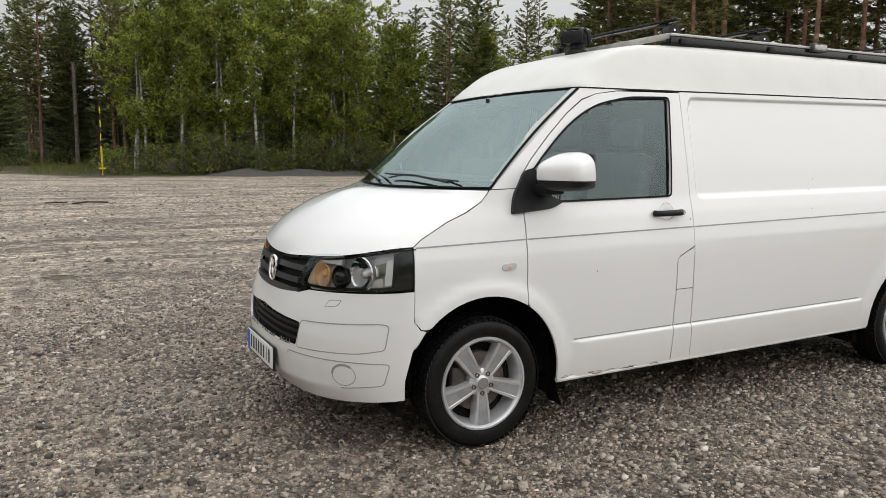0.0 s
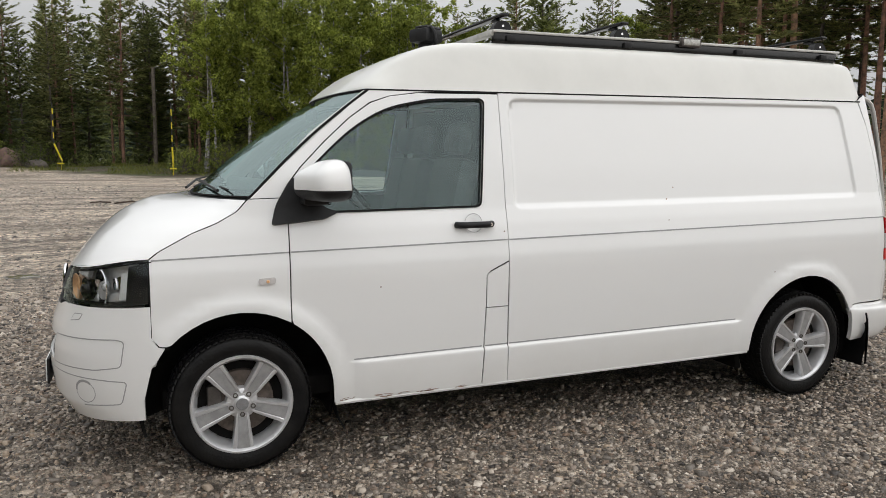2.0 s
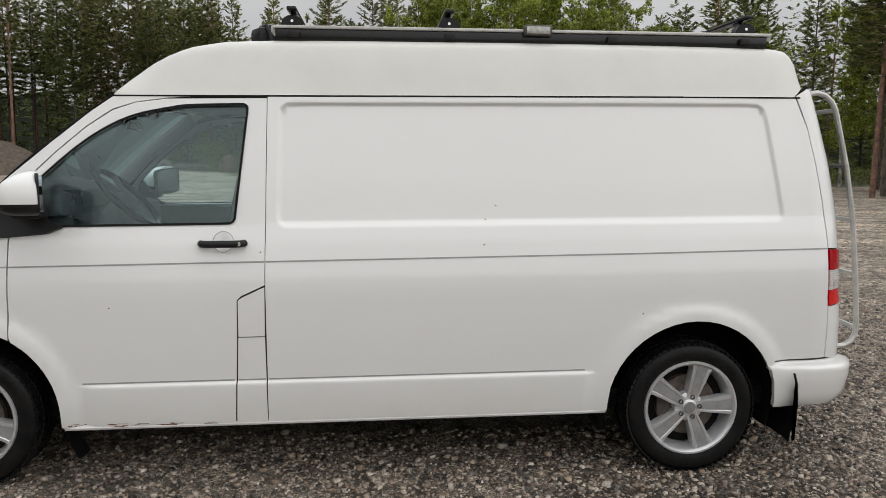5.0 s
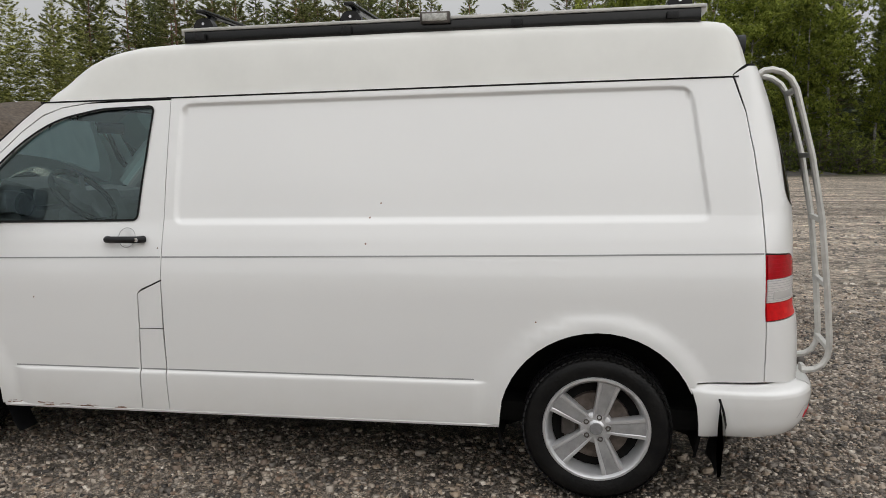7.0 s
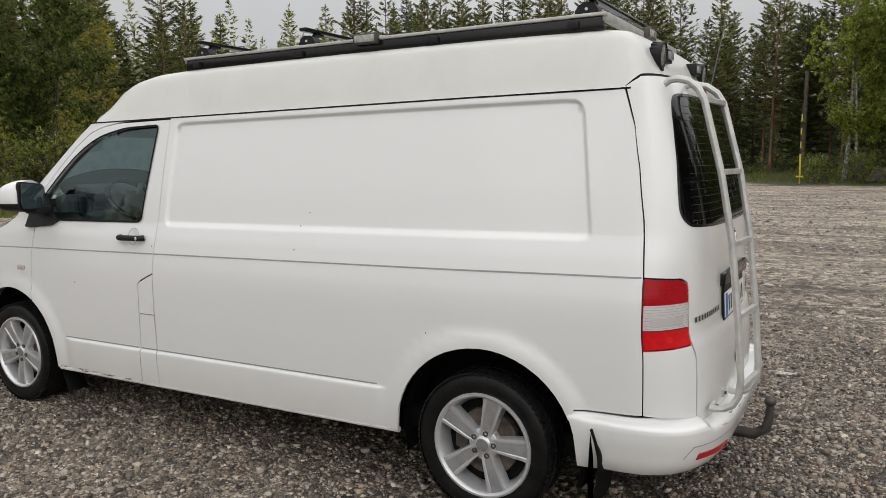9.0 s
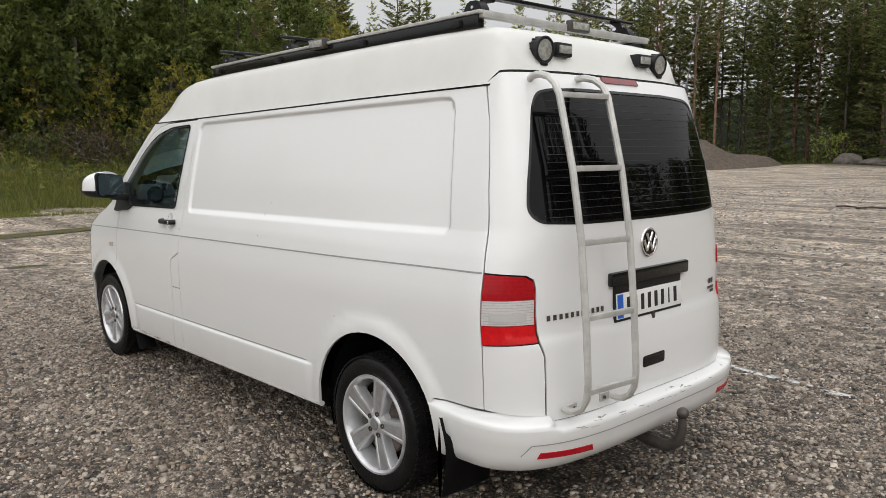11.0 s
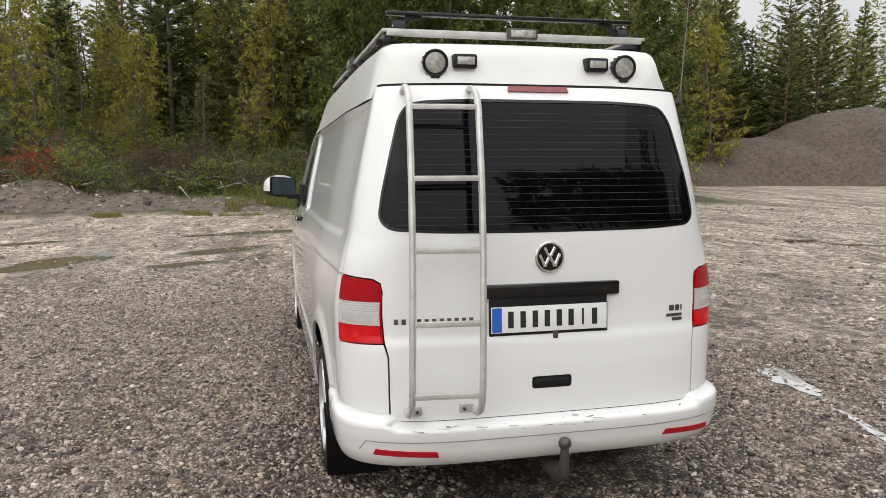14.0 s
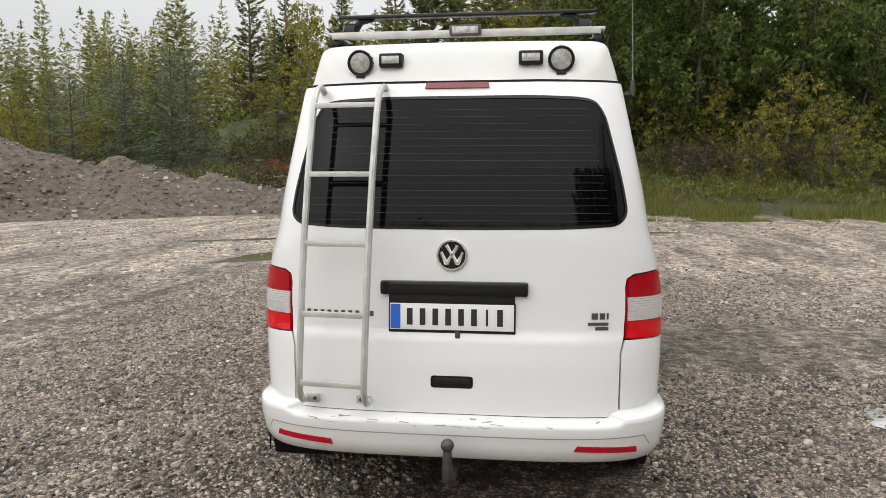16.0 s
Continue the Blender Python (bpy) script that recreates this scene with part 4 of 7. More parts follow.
strip("roof_joint", [(A(3.951), 1.8215), (A(3.951) + 0.03, 1.848), (A(3.951) + 0.06, 1.864), (ARY(-0.45), 1.8725), (ARY(0.45), 1.8725), (2 * AT - A(3.951) - 0.06, 1.864), (2 * AT - A(3.951) - 0.03, 1.848), (2 * AT - A(3.951), 1.8215)], 0.016, SEAM, van, lift=-0.004)

# ---- things fixed to the van ----
def mirror_unit(s):
    """Door mirror: white cap, black lower shell and foot, glass facing back. s is -1 on the driver's flank."""
    foot = rounded([(0.150, 1.175), (0.40, 1.195), (0.47, 1.225), (0.40, 1.25), (0.30, 1.40), (0.245, 1.385), (0.175, 1.27)], 0.02)
    m = (lambda q: q) if s < 0 else mirror
    ft = panel("mirror_foot", m(xs(foot)), PLASTIC, van, lift=0.022, thick=0.03, da=0.03, dz=0.03, label="black plastic mirror foot")
    def shell(lo, hi, grow=0.0):
        bm = bmesh.new()
        bmesh.ops.create_uvsphere(bm, u_segments=28, v_segments=18, radius=1)
        for v in bm.verts:
            c = v.co.copy()
            for k in range(3):
                c[k] = math.copysign(abs(c[k]) ** 0.62, c[k])
            z = c.z * (1 - 0.42 * max(0.0, -c.x) ** 1.5 * (c.z > 0)) * (1 - 0.34 * max(0.0, -c.y * s) ** 1.5 * (c.z > 0))
            x = max(c.x, -1) * 0.125 * (1.0 - 0.12 * z)
            if c.x > 0:
                x *= 0.55
            y = c.y * (0.138 + grow) * (1 - 0.06 * z * (c.y * s > 0))
            v.co = Vector((min(0.365 + x + 0.030 * (1 - abs(c.y)), 0.412), s * 1.022 + y, 1.366 + z * (0.096 + grow)))
        bmesh.ops.bisect_plane(bm, geom=bm.verts[:] + bm.edges[:] + bm.faces[:], plane_co=(0, 0, lo), plane_no=(0.0, 0, -1), clear_outer=True)
        bmesh.ops.bisect_plane(bm, geom=bm.verts[:] + bm.edges[:] + bm.faces[:], plane_co=(0, 0, hi), plane_no=(0.0, 0, 1), clear_outer=True)
        bmesh.ops.contextual_create(bm, geom=[e for e in bm.edges if e.is_boundary])
        return bm
    swing = Matrix.Translation((0.38, s * 1.0, 0)) @ Matrix.Rotation(radians(-s * 24), 4, "Z") @ Matrix.Translation((-0.38, -s * 1.0, 0))
    for nm, bm, mt, lb in (("mirror_cap", shell(1.325, 1.60), PAINT, "white mirror cap"), ("mirror_housing", shell(1.20, 1.322, -0.001), PLASTIC, "")):
        bm.transform(swing)
        part(nm, bm, mt, ft, lb)
    part("mirror_arm", box(0.345, s * 0.915, 1.275, 0.12, 0.12, 0.05, 0.018), PLASTIC, ft)
    outline = rounded([(-0.126, -0.084), (0.126, -0.084), (0.122, 0.066 if s < 0 else 0.090), (-0.122, 0.090 if s < 0 else 0.066)], 0.035, 6)
    for nm, k, x, mt in (("mirror_rim", 1.0, 0.418, PLASTIC), ("mirror_glass", 0.9, 0.430, MIRROR)):
        bm = bmesh.new()
        f = bm.faces.new([bm.verts.new((x, s * 1.020 + a * k, 1.366 + b * k)) for a, b in outline])
        g = bmesh.ops.extrude_face_region(bm, geom=[f])
        bmesh.ops.translate(bm, verts=[v for v in g["geom"] if isinstance(v, bmesh.types.BMVert)], vec=(-0.014, 0, 0))
        bm.transform(swing)
        part(nm, bm, mt, ft)


mirror_unit(-1)
mirror_unit(1)

for s in (-1, 1):
    # door handle and lock
    pts = [B((x, s * (0.888 + b), 1.147 - 0.003)) for x, b in ((1.068, 0.0), (1.078, 0.022), (1.10, 0.032), (1.20, 0.034), (1.225, 0.034), (1.25, 0.026), (1.262, 0.0))]
    h = part("door_handle", tube(pts, 0.0165, 12, up=(0, s, 0)), PLASTIC, van, "black plastic door handle with lock")
    part("lock", lathe([(0.0, 0.010), (0.004, 0.009), (0.004, 0.001)] if s > 0 else [(0.0, 0.010), (-0.004, 0.009), (-0.004, 0.001)], 16, "y", B((1.243, s * 0.929, 1.144))), CHROME, h)
    # side repeater
    m = (lambda q: q) if s < 0 else mirror
    sr = panel("side_repeater", m(xs(rounded([(0.083, 0.908), (0.161, 0.912), (0.161, 0.942), (0.083, 0.938)], 0.014))), CLEARTAIL, van, lift=0.006, thick=0.008, da=0.02, dz=0.01, label="clear side indicator")
    part("bulb", lathe([(0.0, 0.008), (s * 0.003, 0.006), (s * 0.003, 0.001)], 12, "y", B((0.124, s * 0.929, 0.925))), AMBER, sr)
    # mud flaps behind the wheels
    for x0, z0, z1, w in ((0.44, 0.30, 0.13, 0.13), (3.90, 0.50, 0.15, 0.27))[:2 if s < 0 else 1]:
        bm = bmesh.new()
        rows = []
        for k in range(7):
            t = k / 6
            z = z0 + (z1 - z0) * t
            yo = 0.936 if x0 > 1 else 0.895
            inner = (0.012 + w * smooth01((t - 0.22) * 2.4)) if x0 > 1 else w
            dx = 0.05 * t * t if x0 < 1 else 0.035 * math.sin(math.pi * min(1.0, t * 1.1))
            rows.append([bm.verts.new((x0 + dx + 0.012 * math.sin(3 * q), s * (yo - 0.012 * t - inner * q), z)) for q in (0, 0.33, 0.66, 1)])
        for a, b in zip(rows, rows[1:]):
            for k in range(3):
                bm.faces.new((a[k], a[k + 1], b[k + 1], b[k]))
        if x0 > 1:
            # the outer edge, a narrow leaf beside the bumper
            leaf = rounded([(-0.004, 0.49), (0.009, 0.40), (0.014, 0.28), (0.009, 0.165), (-0.006, 0.160), (-0.012, 0.28), (-0.009, 0.40)], 0.01, 3)
            bm.faces.new([bm.verts.new((x0 + 0.01 + a, s * 0.944, z)) for a, z in leaf])
        bmesh.ops.solidify(bm, geom=bm.faces[:], thickness=0.008)
        part("mud_flap", bm, PLASTIC, van, "black rubber mud flap")

# rust and dirt along the sill
rnd = random.Random(9)
for k in range(20):
    x = rnd.uniform(0.62, 1.12) if k < 14 else rnd.uniform(0.43, 0.52)
    L = rnd.uniform(0.01, 0.07)
    z = rnd.uniform(0.308, 0.322)
    strip("rust_patch", xs([(x, z), (x + L, z + rnd.uniform(-0.003, 0.003))]), rnd.uniform(0.002, 0.005), RUST, van, lift=0.0016, step=0.02)
for x, z in ((2.42, 1.30), (2.37, 1.235), (2.36, 1.12), (3.13, 0.78), (0.66, 0.86), (1.33, 1.10)):
    strip("paint_chip", xs([(x, z), (x + 0.006, z + 0.003)]), 0.006, RUST, van, lift=0.0012)

# rear: handle bar, latch, plate, badges and lettering as plain bars
gb = box(B((4.2, 0.0, 1.0)).x + 0.080, 0.004, 1.040, 0.03, 0.620, 0.060, 0.012)
part("handle_bar", gb, GLOSSBLACK, tail_gate, "gloss black tailgate strip")
part("plate_lamp_recess", box(4.272, -0.005, 0.995, 0.024, 0.53, 0.045, 0.006), PLASTIC, tail_gate)
plate(tail_gate, (4.284, -0.004, 0.920), (1, 0, 0.06))
part("plate_bracket", box(4.290, 0.022, 0.846, 0.012, 0.022, 0.032, 0.006), STEEL, tail_gate)
bm = bmesh.new()
lo = rounded([(-0.089, -0.026), (0.089, -0.026), (0.089, 0.026), (-0.089, 0.026)], 0.014, 4)
f = bm.faces.new([bm.verts.new((B(skin(ARY(0), 0.612)).x + 0.002, a, 0.650 + b)) for a, b in lo])
g = bmesh.ops.inset_region(bm, faces=[f], thickness=0.008, depth=0)
part("latch_recess", bm, GLOSSBLACK, tail_gate, "black tailgate grip")
part("latch_grip", box(B(skin(ARY(0), 0.612)).x - 0.002, 0, 0.655, 0.012, 0.150, 0.026, 0.005), PLASTIC, tail_gate)
badge(tail_gate, (B(skin(AT, 1.145)).x + 0.001, -0.003, 1.178), (1, 0, 0.04), 0.066)
for k in range(11):
    y = -0.652 + k * 0.0305
    strip("letter_bar", [(ARY(y), 0.888), (ARY(y + 0.017), 0.888)], 0.022, STEEL, tail_gate, lift=0.003, step=0.01)
for y0, y1, z, w in ((0.560, 0.585, 0.893, 0.026), (0.592, 0.613, 0.893, 0.026), (0.620, 0.628, 0.893, 0.026), (0.545, 0.628, 0.861, 0.013), (0.575, 0.628, 0.842, 0.015)):
    strip("letter_bar", [(ARY(y0), z), (ARY(y1), z)], w, STEEL, tail_gate, lift=0.003, step=0.01)
panel("brake_light", [(ARY(-0.172), 1.842), (ARY(0.172), 1.842), (ARY(0.168), 1.866), (ARY(-0.168), 1.866)], material("dull_red_lens", (0.22, 0.03, 0.035), 0.25, coat=0.4), tail_gate, lift=0.008, thick=0.012, da=0.04, dz=0.01, label="dull red high brake light")

# tow ball on its neck
neck = tube([(4.15, 0.0, 0.30), (4.30, 0, 0.265), (4.40, 0, 0.265), (4.452, 0, 0.30), (4.465, 0, 0.36), (4.465, 0, 0.415)], [0.028, 0.028, 0.027, 0.024, 0.020, 0.017], 12, up=(0, 1, 0))
tow = part("tow_hitch", neck, STEEL, van, "worn steel tow hitch")
bm = bmesh.new()
bmesh.ops.create_uvsphere(bm, u_segments=20, v_segments=12, radius=0.027, matrix=Matrix.Translation((4.465, 0, 0.433)))
part("tow_ball", bm, STEEL, tow)

# ladder on the tailgate
lad = new("ladder")
lad.parent = van
lad["label"] = "bare aluminium rear ladder with five rungs"
PROFILE = [(4.062, 1.845), (4.068, 1.862), (4.095, 1.882), (4.13, 1.886), (4.172, 1.874), (4.208, 1.844), (4.232, 1.80), (4.308, 1.51), (4.359, 1.24), (4.394, 0.93), (4.414, 0.69), (4.409, 0.625), (4.388, 0.585), (4.355, 0.565), (4.325, 0.560), (4.300, 0.562)]


def lad_x(z):
    return float(np.interp(z, [0.69, 0.93, 1.24, 1.51, 1.80], [4.414, 4.394, 4.359, 4.308, 4.232]))


def lad_y(y, z):
    """The rails lean out a little towards their feet."""
    return y - 0.026 * (1.52 - z)


for y, dx in ((-0.602, 0.0), (-0.322, 0.030)):
    side_ = -1 if y < -0.5 else 1
    part("rail", tube([(x + dx * smooth01((x - 4.07) / 0.2), lad_y(y, z), z) for x, z in PROFILE], 0.0145, 8, up=(0, 1, 0)), ALUMINIUM, lad)
    part("top_bracket", box(4.062, lad_y(y, 1.84) - side_ * 0.02, 1.845, 0.012, 0.05, 0.036, 0.003), ALUMINIUM, lad)
    part("foot_bracket", box(4.312, lad_y(y, 0.55) - side_ * 0.03, 0.562, 0.016, 0.060, 0.036, 0.003), ALUMINIUM, lad)
    part("bracket_bolt", lathe([(0, 0.008), (0.008, 0.007), (0.008, 0.001)], 8, "x", (4.320, lad_y(y, 0.55) - side_ * 0.040, 0.562)), STEEL, lad, smooth=False)
for z in (1.800, 1.514, 1.230, 0.942, 0.656):
    part("rung", box(lad_x(z) + 0.015, lad_y(-0.462, z), z, 0.022, 0.268, 0.022, 0.003, rot=Matrix.Rotation(-0.10, 4, "Z")), ALUMINIUM, lad)

# roof rack: aluminium frame, black cross bars, lamps
rack = new("roof_rack")
rack.parent = van
rack["label"] = "aluminium roof rack frame with three black cross bars"
def rz(x):
    return 2.137 + (x - 1.4) * 0.0075
for s in (-1, 1):
    bm = bmesh.new()
    tilt = Matrix.Rotation(-math.atan(0.0075), 4, "Y")
    part("side_rail", box(2.605, s * 0.617, rz(2.605) + 0.008, 2.47, 0.045, 0.015, 0.004, rot=tilt), ALUMINIUM, rack)
    part("rail_web", box(2.60, s * 0.610, rz(2.6) - 0.028, 2.44, 0.040, 0.055, 0.004, rot=tilt), GLOSSBLACK, rack)
    for x in (1.47, 2.215, 3.02, 3.70):
        part("clamp", box(x, s * 0.622, rz(x) - 0.028, 0.05, 0.05, 0.030, 0.005), PLASTIC, rack)
        part("rack_foot", box(x, s * 0.56, 2.085 + 0.0145 * (x - 1.7) * 0.4, 0.12, 0.07, 0.07, 0.012), PLASTIC, rack)
for x in (1.38, 3.825):
    part("end_rail", box(x, 0, rz(x), 0.040, 1.24, 0.030, 0.004), ALUMINIUM, rack)
for x in (1.75, 2.2, 2.65, 3.1, 3.5):
    part("slat", box(x, 0, rz(x) - 0.020, 0.045, 1.16, 0.018, 0.003), PLASTIC, rack)
for x in (1.455, 2.217, 3.735):
    z = 2.238 + (x - 1.45) * 0.0075
    bar = part("cross_bar", box(x, 0, z, 0.046, 1.215, 0.020, 0.007), GLOSSBLACK, rack, "black steel cross bar")
    for s in (-1, 1):
        bm = bmesh.new()
        prof = [(-0.055, 0.0), (-0.052, 0.022), (-0.038, 0.045), (-0.018, 0.056), (0.018, 0.056), (0.038, 0.045), (0.052, 0.022), (0.055, 0.0)]
        f = bm.faces.new([bm.verts.new((x + a, s * 0.575, rz(x) + 0.016 + b)) for a, b in prof])
        g = bmesh.ops.extrude_face_region(bm, geom=[f])
        bmesh.ops.translate(bm, verts=[v for v in g["geom"] if isinstance(v, bmesh.types.BMVert)], vec=(0, -s * 0.05, 0))
        tw = part("tower", bm, PLASTIC, bar, angle=50)
        part("tower_brace", tube([(x, s * 0.545, rz(x) + 0.035), (x, s * 0.50, z - 0.018), (x, s * 0.44, z - 0.012)], [0.022, 0.016, 0.008], 8, up=(1, 0, 0)), PLASTIC, bar)
        part("tower_lock", lathe([(0, 0.008), (s * 0.003, 0.007), (s * 0.003, 0.001)], 12, "y", (x, s * 0.576, rz(x) + 0.045)), CHROME, bar)
# marker lamps on the frame
for c, sz in (((2.645, -0.645, rz(2.645) + 0.008), (0.14, 0.035, 0.052)), ((3.852, 0.01, rz(3.85) + 0.008), (0.035, 0.145, 0.050))):
    ml = part("marker_lamp", box(*c, *sz, 0.008), STEEL, rack, "small rectangular work lamp")
    d = (0, -1, 0) if sz[0] > sz[1] else (1, 0, 0)
    part("lamp_glass", box(c[0] + d[0] * 0.016, c[1] + d[1] * 0.016, c[2], sz[0] * (0.82 if d[1] else 0.3), sz[1] * (0.82 if d[0] else 0.3), sz[2] * 0.66, 0.003), LAMPFACE, ml)

# swivelling search lamp on the front of the roof
sl = new("search_lamp")
sl.parent = van
sl["label"] = "black swivelling search lamp on the roof"
part("lamp_base", lathe([(2.075, 0.075), (2.098, 0.072), (2.110, 0.050), (2.135, 0.045)], 24, "z", (1.25, 0.09, 0.025)), PLASTIC, sl)
part("lamp_body", box(1.25, 0.09, 2.205, 0.16, 0.15, 0.085, 0.025, rot=Matrix.Rotation(0.5, 4, "Z")), PLASTIC, sl)
part("lamp_fork", tube([(1.28, -0.005, 2.15), (1.27, -0.005, 2.22), (1.25, 0.01, 2.255)], 0.012, 8), PLASTIC, sl)
part("lamp_fork", tube([(1.20, 0.18, 2.15), (1.20, 0.185, 2.22), (1.21, 0.17, 2.255)], 0.012, 8), PLASTIC, sl)
part("lamp_cover", box(1.27, 0.11, 2.256, 0.13, 0.10, 0.025, 0.01, rot=Matrix.Rotation(0.5, 4, "Z")), GLOSSBLACK, sl)

# rear work lamps on the roof end
for y in (-0.441, 0.441):
    wl_ = new("work_lamp")
    wl_.parent = van
    wl_["label"] = "round black work lamp with ribbed glass"
    tiltm = Matrix.Rotation(radians(6), 4, "Y") @ Matrix()
    bm = lathe([(-0.045, 0.030), (-0.040, 0.048), (0.0, 0.056), (0.010, 0.057), (0.012, 0.052), (0.008, 0.050)], 36, "x")
    bm.transform(Matrix.Translation((4.022, y, 2.003)) @ tiltm)
    part("housing", bm, PLASTIC, wl_)
    for k in range(14):
        a = k * math.tau / 14
        bm = box(-0.026, 0.049 * math.cos(a), 0.049 * math.sin(a), 0.03, 0.010, 0.006, rot=Matrix.Rotation(a, 4, "X"))
        bm.transform(Matrix.Translation((4.022, y, 2.003)) @ tiltm)
        part("cooling_rib", bm, PLASTIC, wl_, smooth=False)
    bm = lathe([(0.006, 0.0505), (0.009, 0.040), (0.0095, 0.001)], 36, "x")
    bm.transform(Matrix.Translation((4.022, y, 2.003)) @ tiltm)
    part("lamp_glass", bm, LAMPFACE, wl_)
    part("bracket", box(4.0, y, 1.945, 0.06, 0.04, 0.014, 0.003), PLASTIC, wl_)
    part("bracket_foot", tube([(4.01, y, 1.945), (3.985, y, 1.975)], 0.012, 8), PLASTIC, wl_)
for y in (-0.305, 0.311):
    fl = part("flasher_lamp", box(3.990, y, 2.014, 0.075, 0.106, 0.060, 0.010), PLASTIC, van, "rectangular black-framed flasher lamp")
    part("lamp_glass", box(4.029, y, 2.014, 0.012, 0.078, 0.034, 0.004), LAMPFACE, fl)

# whip aerial at the far rear corner
an = new("aerial")
an.parent = van
an["label"] = "thin whip aerial"
part("aerial_foot", tube([(3.99, 0.70, 1.845), (4.00, 0.745, 1.85)], 0.012, 8), PLASTIC, an)
part("aerial_base", tube([(4.0, 0.745, 1.845), (4.0, 0.745, 1.91)], 0.010, 10), STEEL, an)
part("whip", tube([(4.0, 0.745, 1.91), (4.03, 0.738, 2.06), (4.10, 0.720, 2.42)], [0.003, 0.0025, 0.0015], 6), CAPGREY, an)

# ---- cab interior ----
cab = [("dashboard", box(0.26, 0, 1.14, 0.42, 1.46, 0.24, 0.07), INTERIOR), ("dash_top", box(0.23, 0, 1.285, 0.30, 1.14, 0.09, 0.04, rot=Matrix.Rotation(0.10, 4, "Y")), DASHTOP),
       ("instrument_hood", box(0.34, -0.40, 1.345, 0.24, 0.40, 0.12, 0.05, rot=Matrix.Rotation(0.25, 4, "Y")), INTERIOR), ("centre_console", box(0.40, 0.0, 1.17, 0.20, 0.34, 0.30, 0.05, rot=Matrix.Rotation(-0.35, 4, "Y")), INTERIOR),
       ("dash_vent", lathe([(0.0, 0.062), (0.018, 0.058), (0.022, 0.046), (0.010, 0.040), (0.006, 0.001)], 24, "x", (0.45, -0.685, 1.285)), GLOSSBLACK), ("vent_panel", box(0.36, -0.70, 1.30, 0.14, 0.16, 0.12, 0.04), INTERIOR),
       ("cup_holder", lathe([(0.0, 0.048), (0.05, 0.050), (0.052, 0.042), (0.01, 0.040)], 20, "z", (0.40, -0.56, 1.31)), GLOSSBLACK), ("inside_mirror", box(0.52, 0.0, 1.70, 0.03, 0.24, 0.07, 0.014), GLOSSBLACK), ("mirror_stalk", tube([(0.53, 0.0, 1.78), (0.52, 0.0, 1.70)], 0.012, 8), PLASTIC),
       ("bulkhead", box(1.385, 0, 1.13, 0.03, 1.40, 1.28, 0.01), BULKHEAD), ("cab_floor", box(0.97, 0, 0.60, 0.78, 1.5, 0.05, 0.01), INTERIOR),
       ("cab_ceiling", box(1.07, 0, 1.802, 0.55, 1.24, 0.02, 0.008), LINING), ("sun_visor", box(0.72, -0.38, 1.772, 0.05, 0.40, 0.12, 0.015, rot=Matrix.Rotation(0.9, 4, "Y")), INTERIOR)]
for nm, bm, mt in cab:
    part(nm, bm, mt, van)
for y in (-0.42, 0.18, 0.50):
    st = new("seat")
    st.parent = van
    st["label"] = "grey fabric cab seat"
    back = Matrix.Rotation(radians(12), 4, "Y")
    part("seat_cushion", box(0.92, y, 0.83, 0.50, 0.46 if y < 0 else 0.30, 0.16, 0.06), SEATGREY, st)
    part("backrest", box(1.19, y, 1.16, 0.13, 0.46 if y < 0 else 0.31, 0.62, 0.06, rot=back), SEATGREY, st)
    part("head_restraint", box(1.265, y, 1.575, 0.09, 0.24, 0.18, 0.045, rot=back), SEATGREY, st)
sw = new("steering_wheel")
sw.parent = van
sw["label"] = "black steering wheel"
tm = Matrix.Translation((0.60, -0.40, 1.315)) @ Matrix.Rotation(radians(45), 4, "Y")
circ = [tm @ Vector((0.19 * math.cos(k * math.tau / 28), 0.19 * math.sin(k * math.tau / 28), 0)) for k in range(28)]
part("wheel_rim", tube(circ, 0.016, 8, closed=True, up=(0.3, 0.1, 0.9)), GLOSSBLACK, sw)
bm = lathe([(-0.03, 0.07), (0.0, 0.075), (0.015, 0.05), (0.018, 0.001)], 20, "z")
bm.transform(tm)
part("wheel_boss", bm, INTERIOR, sw)
for a in (0, 140, 220):
    bm = tube([(0.05 * math.cos(radians(a)), 0.05 * math.sin(radians(a)), 0), (0.185 * math.cos(radians(a)), 0.185 * math.sin(radians(a)), 0)], 0.016, 8)
    bm.transform(tm)
    part("wheel_spoke", bm, INTERIOR, sw)
part("steering_column", tube([(0.36, -0.40, 1.08), (0.585, -0.40, 1.30)], 0.045, 12), INTERIOR, sw)
for s in (-1, 1):
    part("door_lining", box(0.78, s * 0.80, 0.96, 0.95, 0.03, 0.48, 0.01), INTERIOR, van)
    part("inner_pillar", tube([B((0.12, s * 0.79, 1.31)), B((0.40, s * 0.735, 1.58)), B((0.68, s * 0.69, 1.79))], 0.045, 10), LINING, van)

# ---- underbody and wheel wells ----
bm = box(1.75, 0, 0.335, 4.2, 1.50, 0.10, 0.02)
part("underbody", bm, UNDER, van)
# Plain black boxes added to block light, so the gravel below goes dark.
part("floor_light_block", box(1.70, 0, 0.318, 2.42, 1.64, 0.11, 0.02), UNDER, van)
part("rear_light_block", box(4.00, 0, 0.345, 0.42, 1.42, 0.10, 0.02), UNDER, van)
bm = box(1.75, 0, 0.27, 2.3, 0.9, 0.10, 0.03)
part("underbody_tanks", bm, UNDER, van)
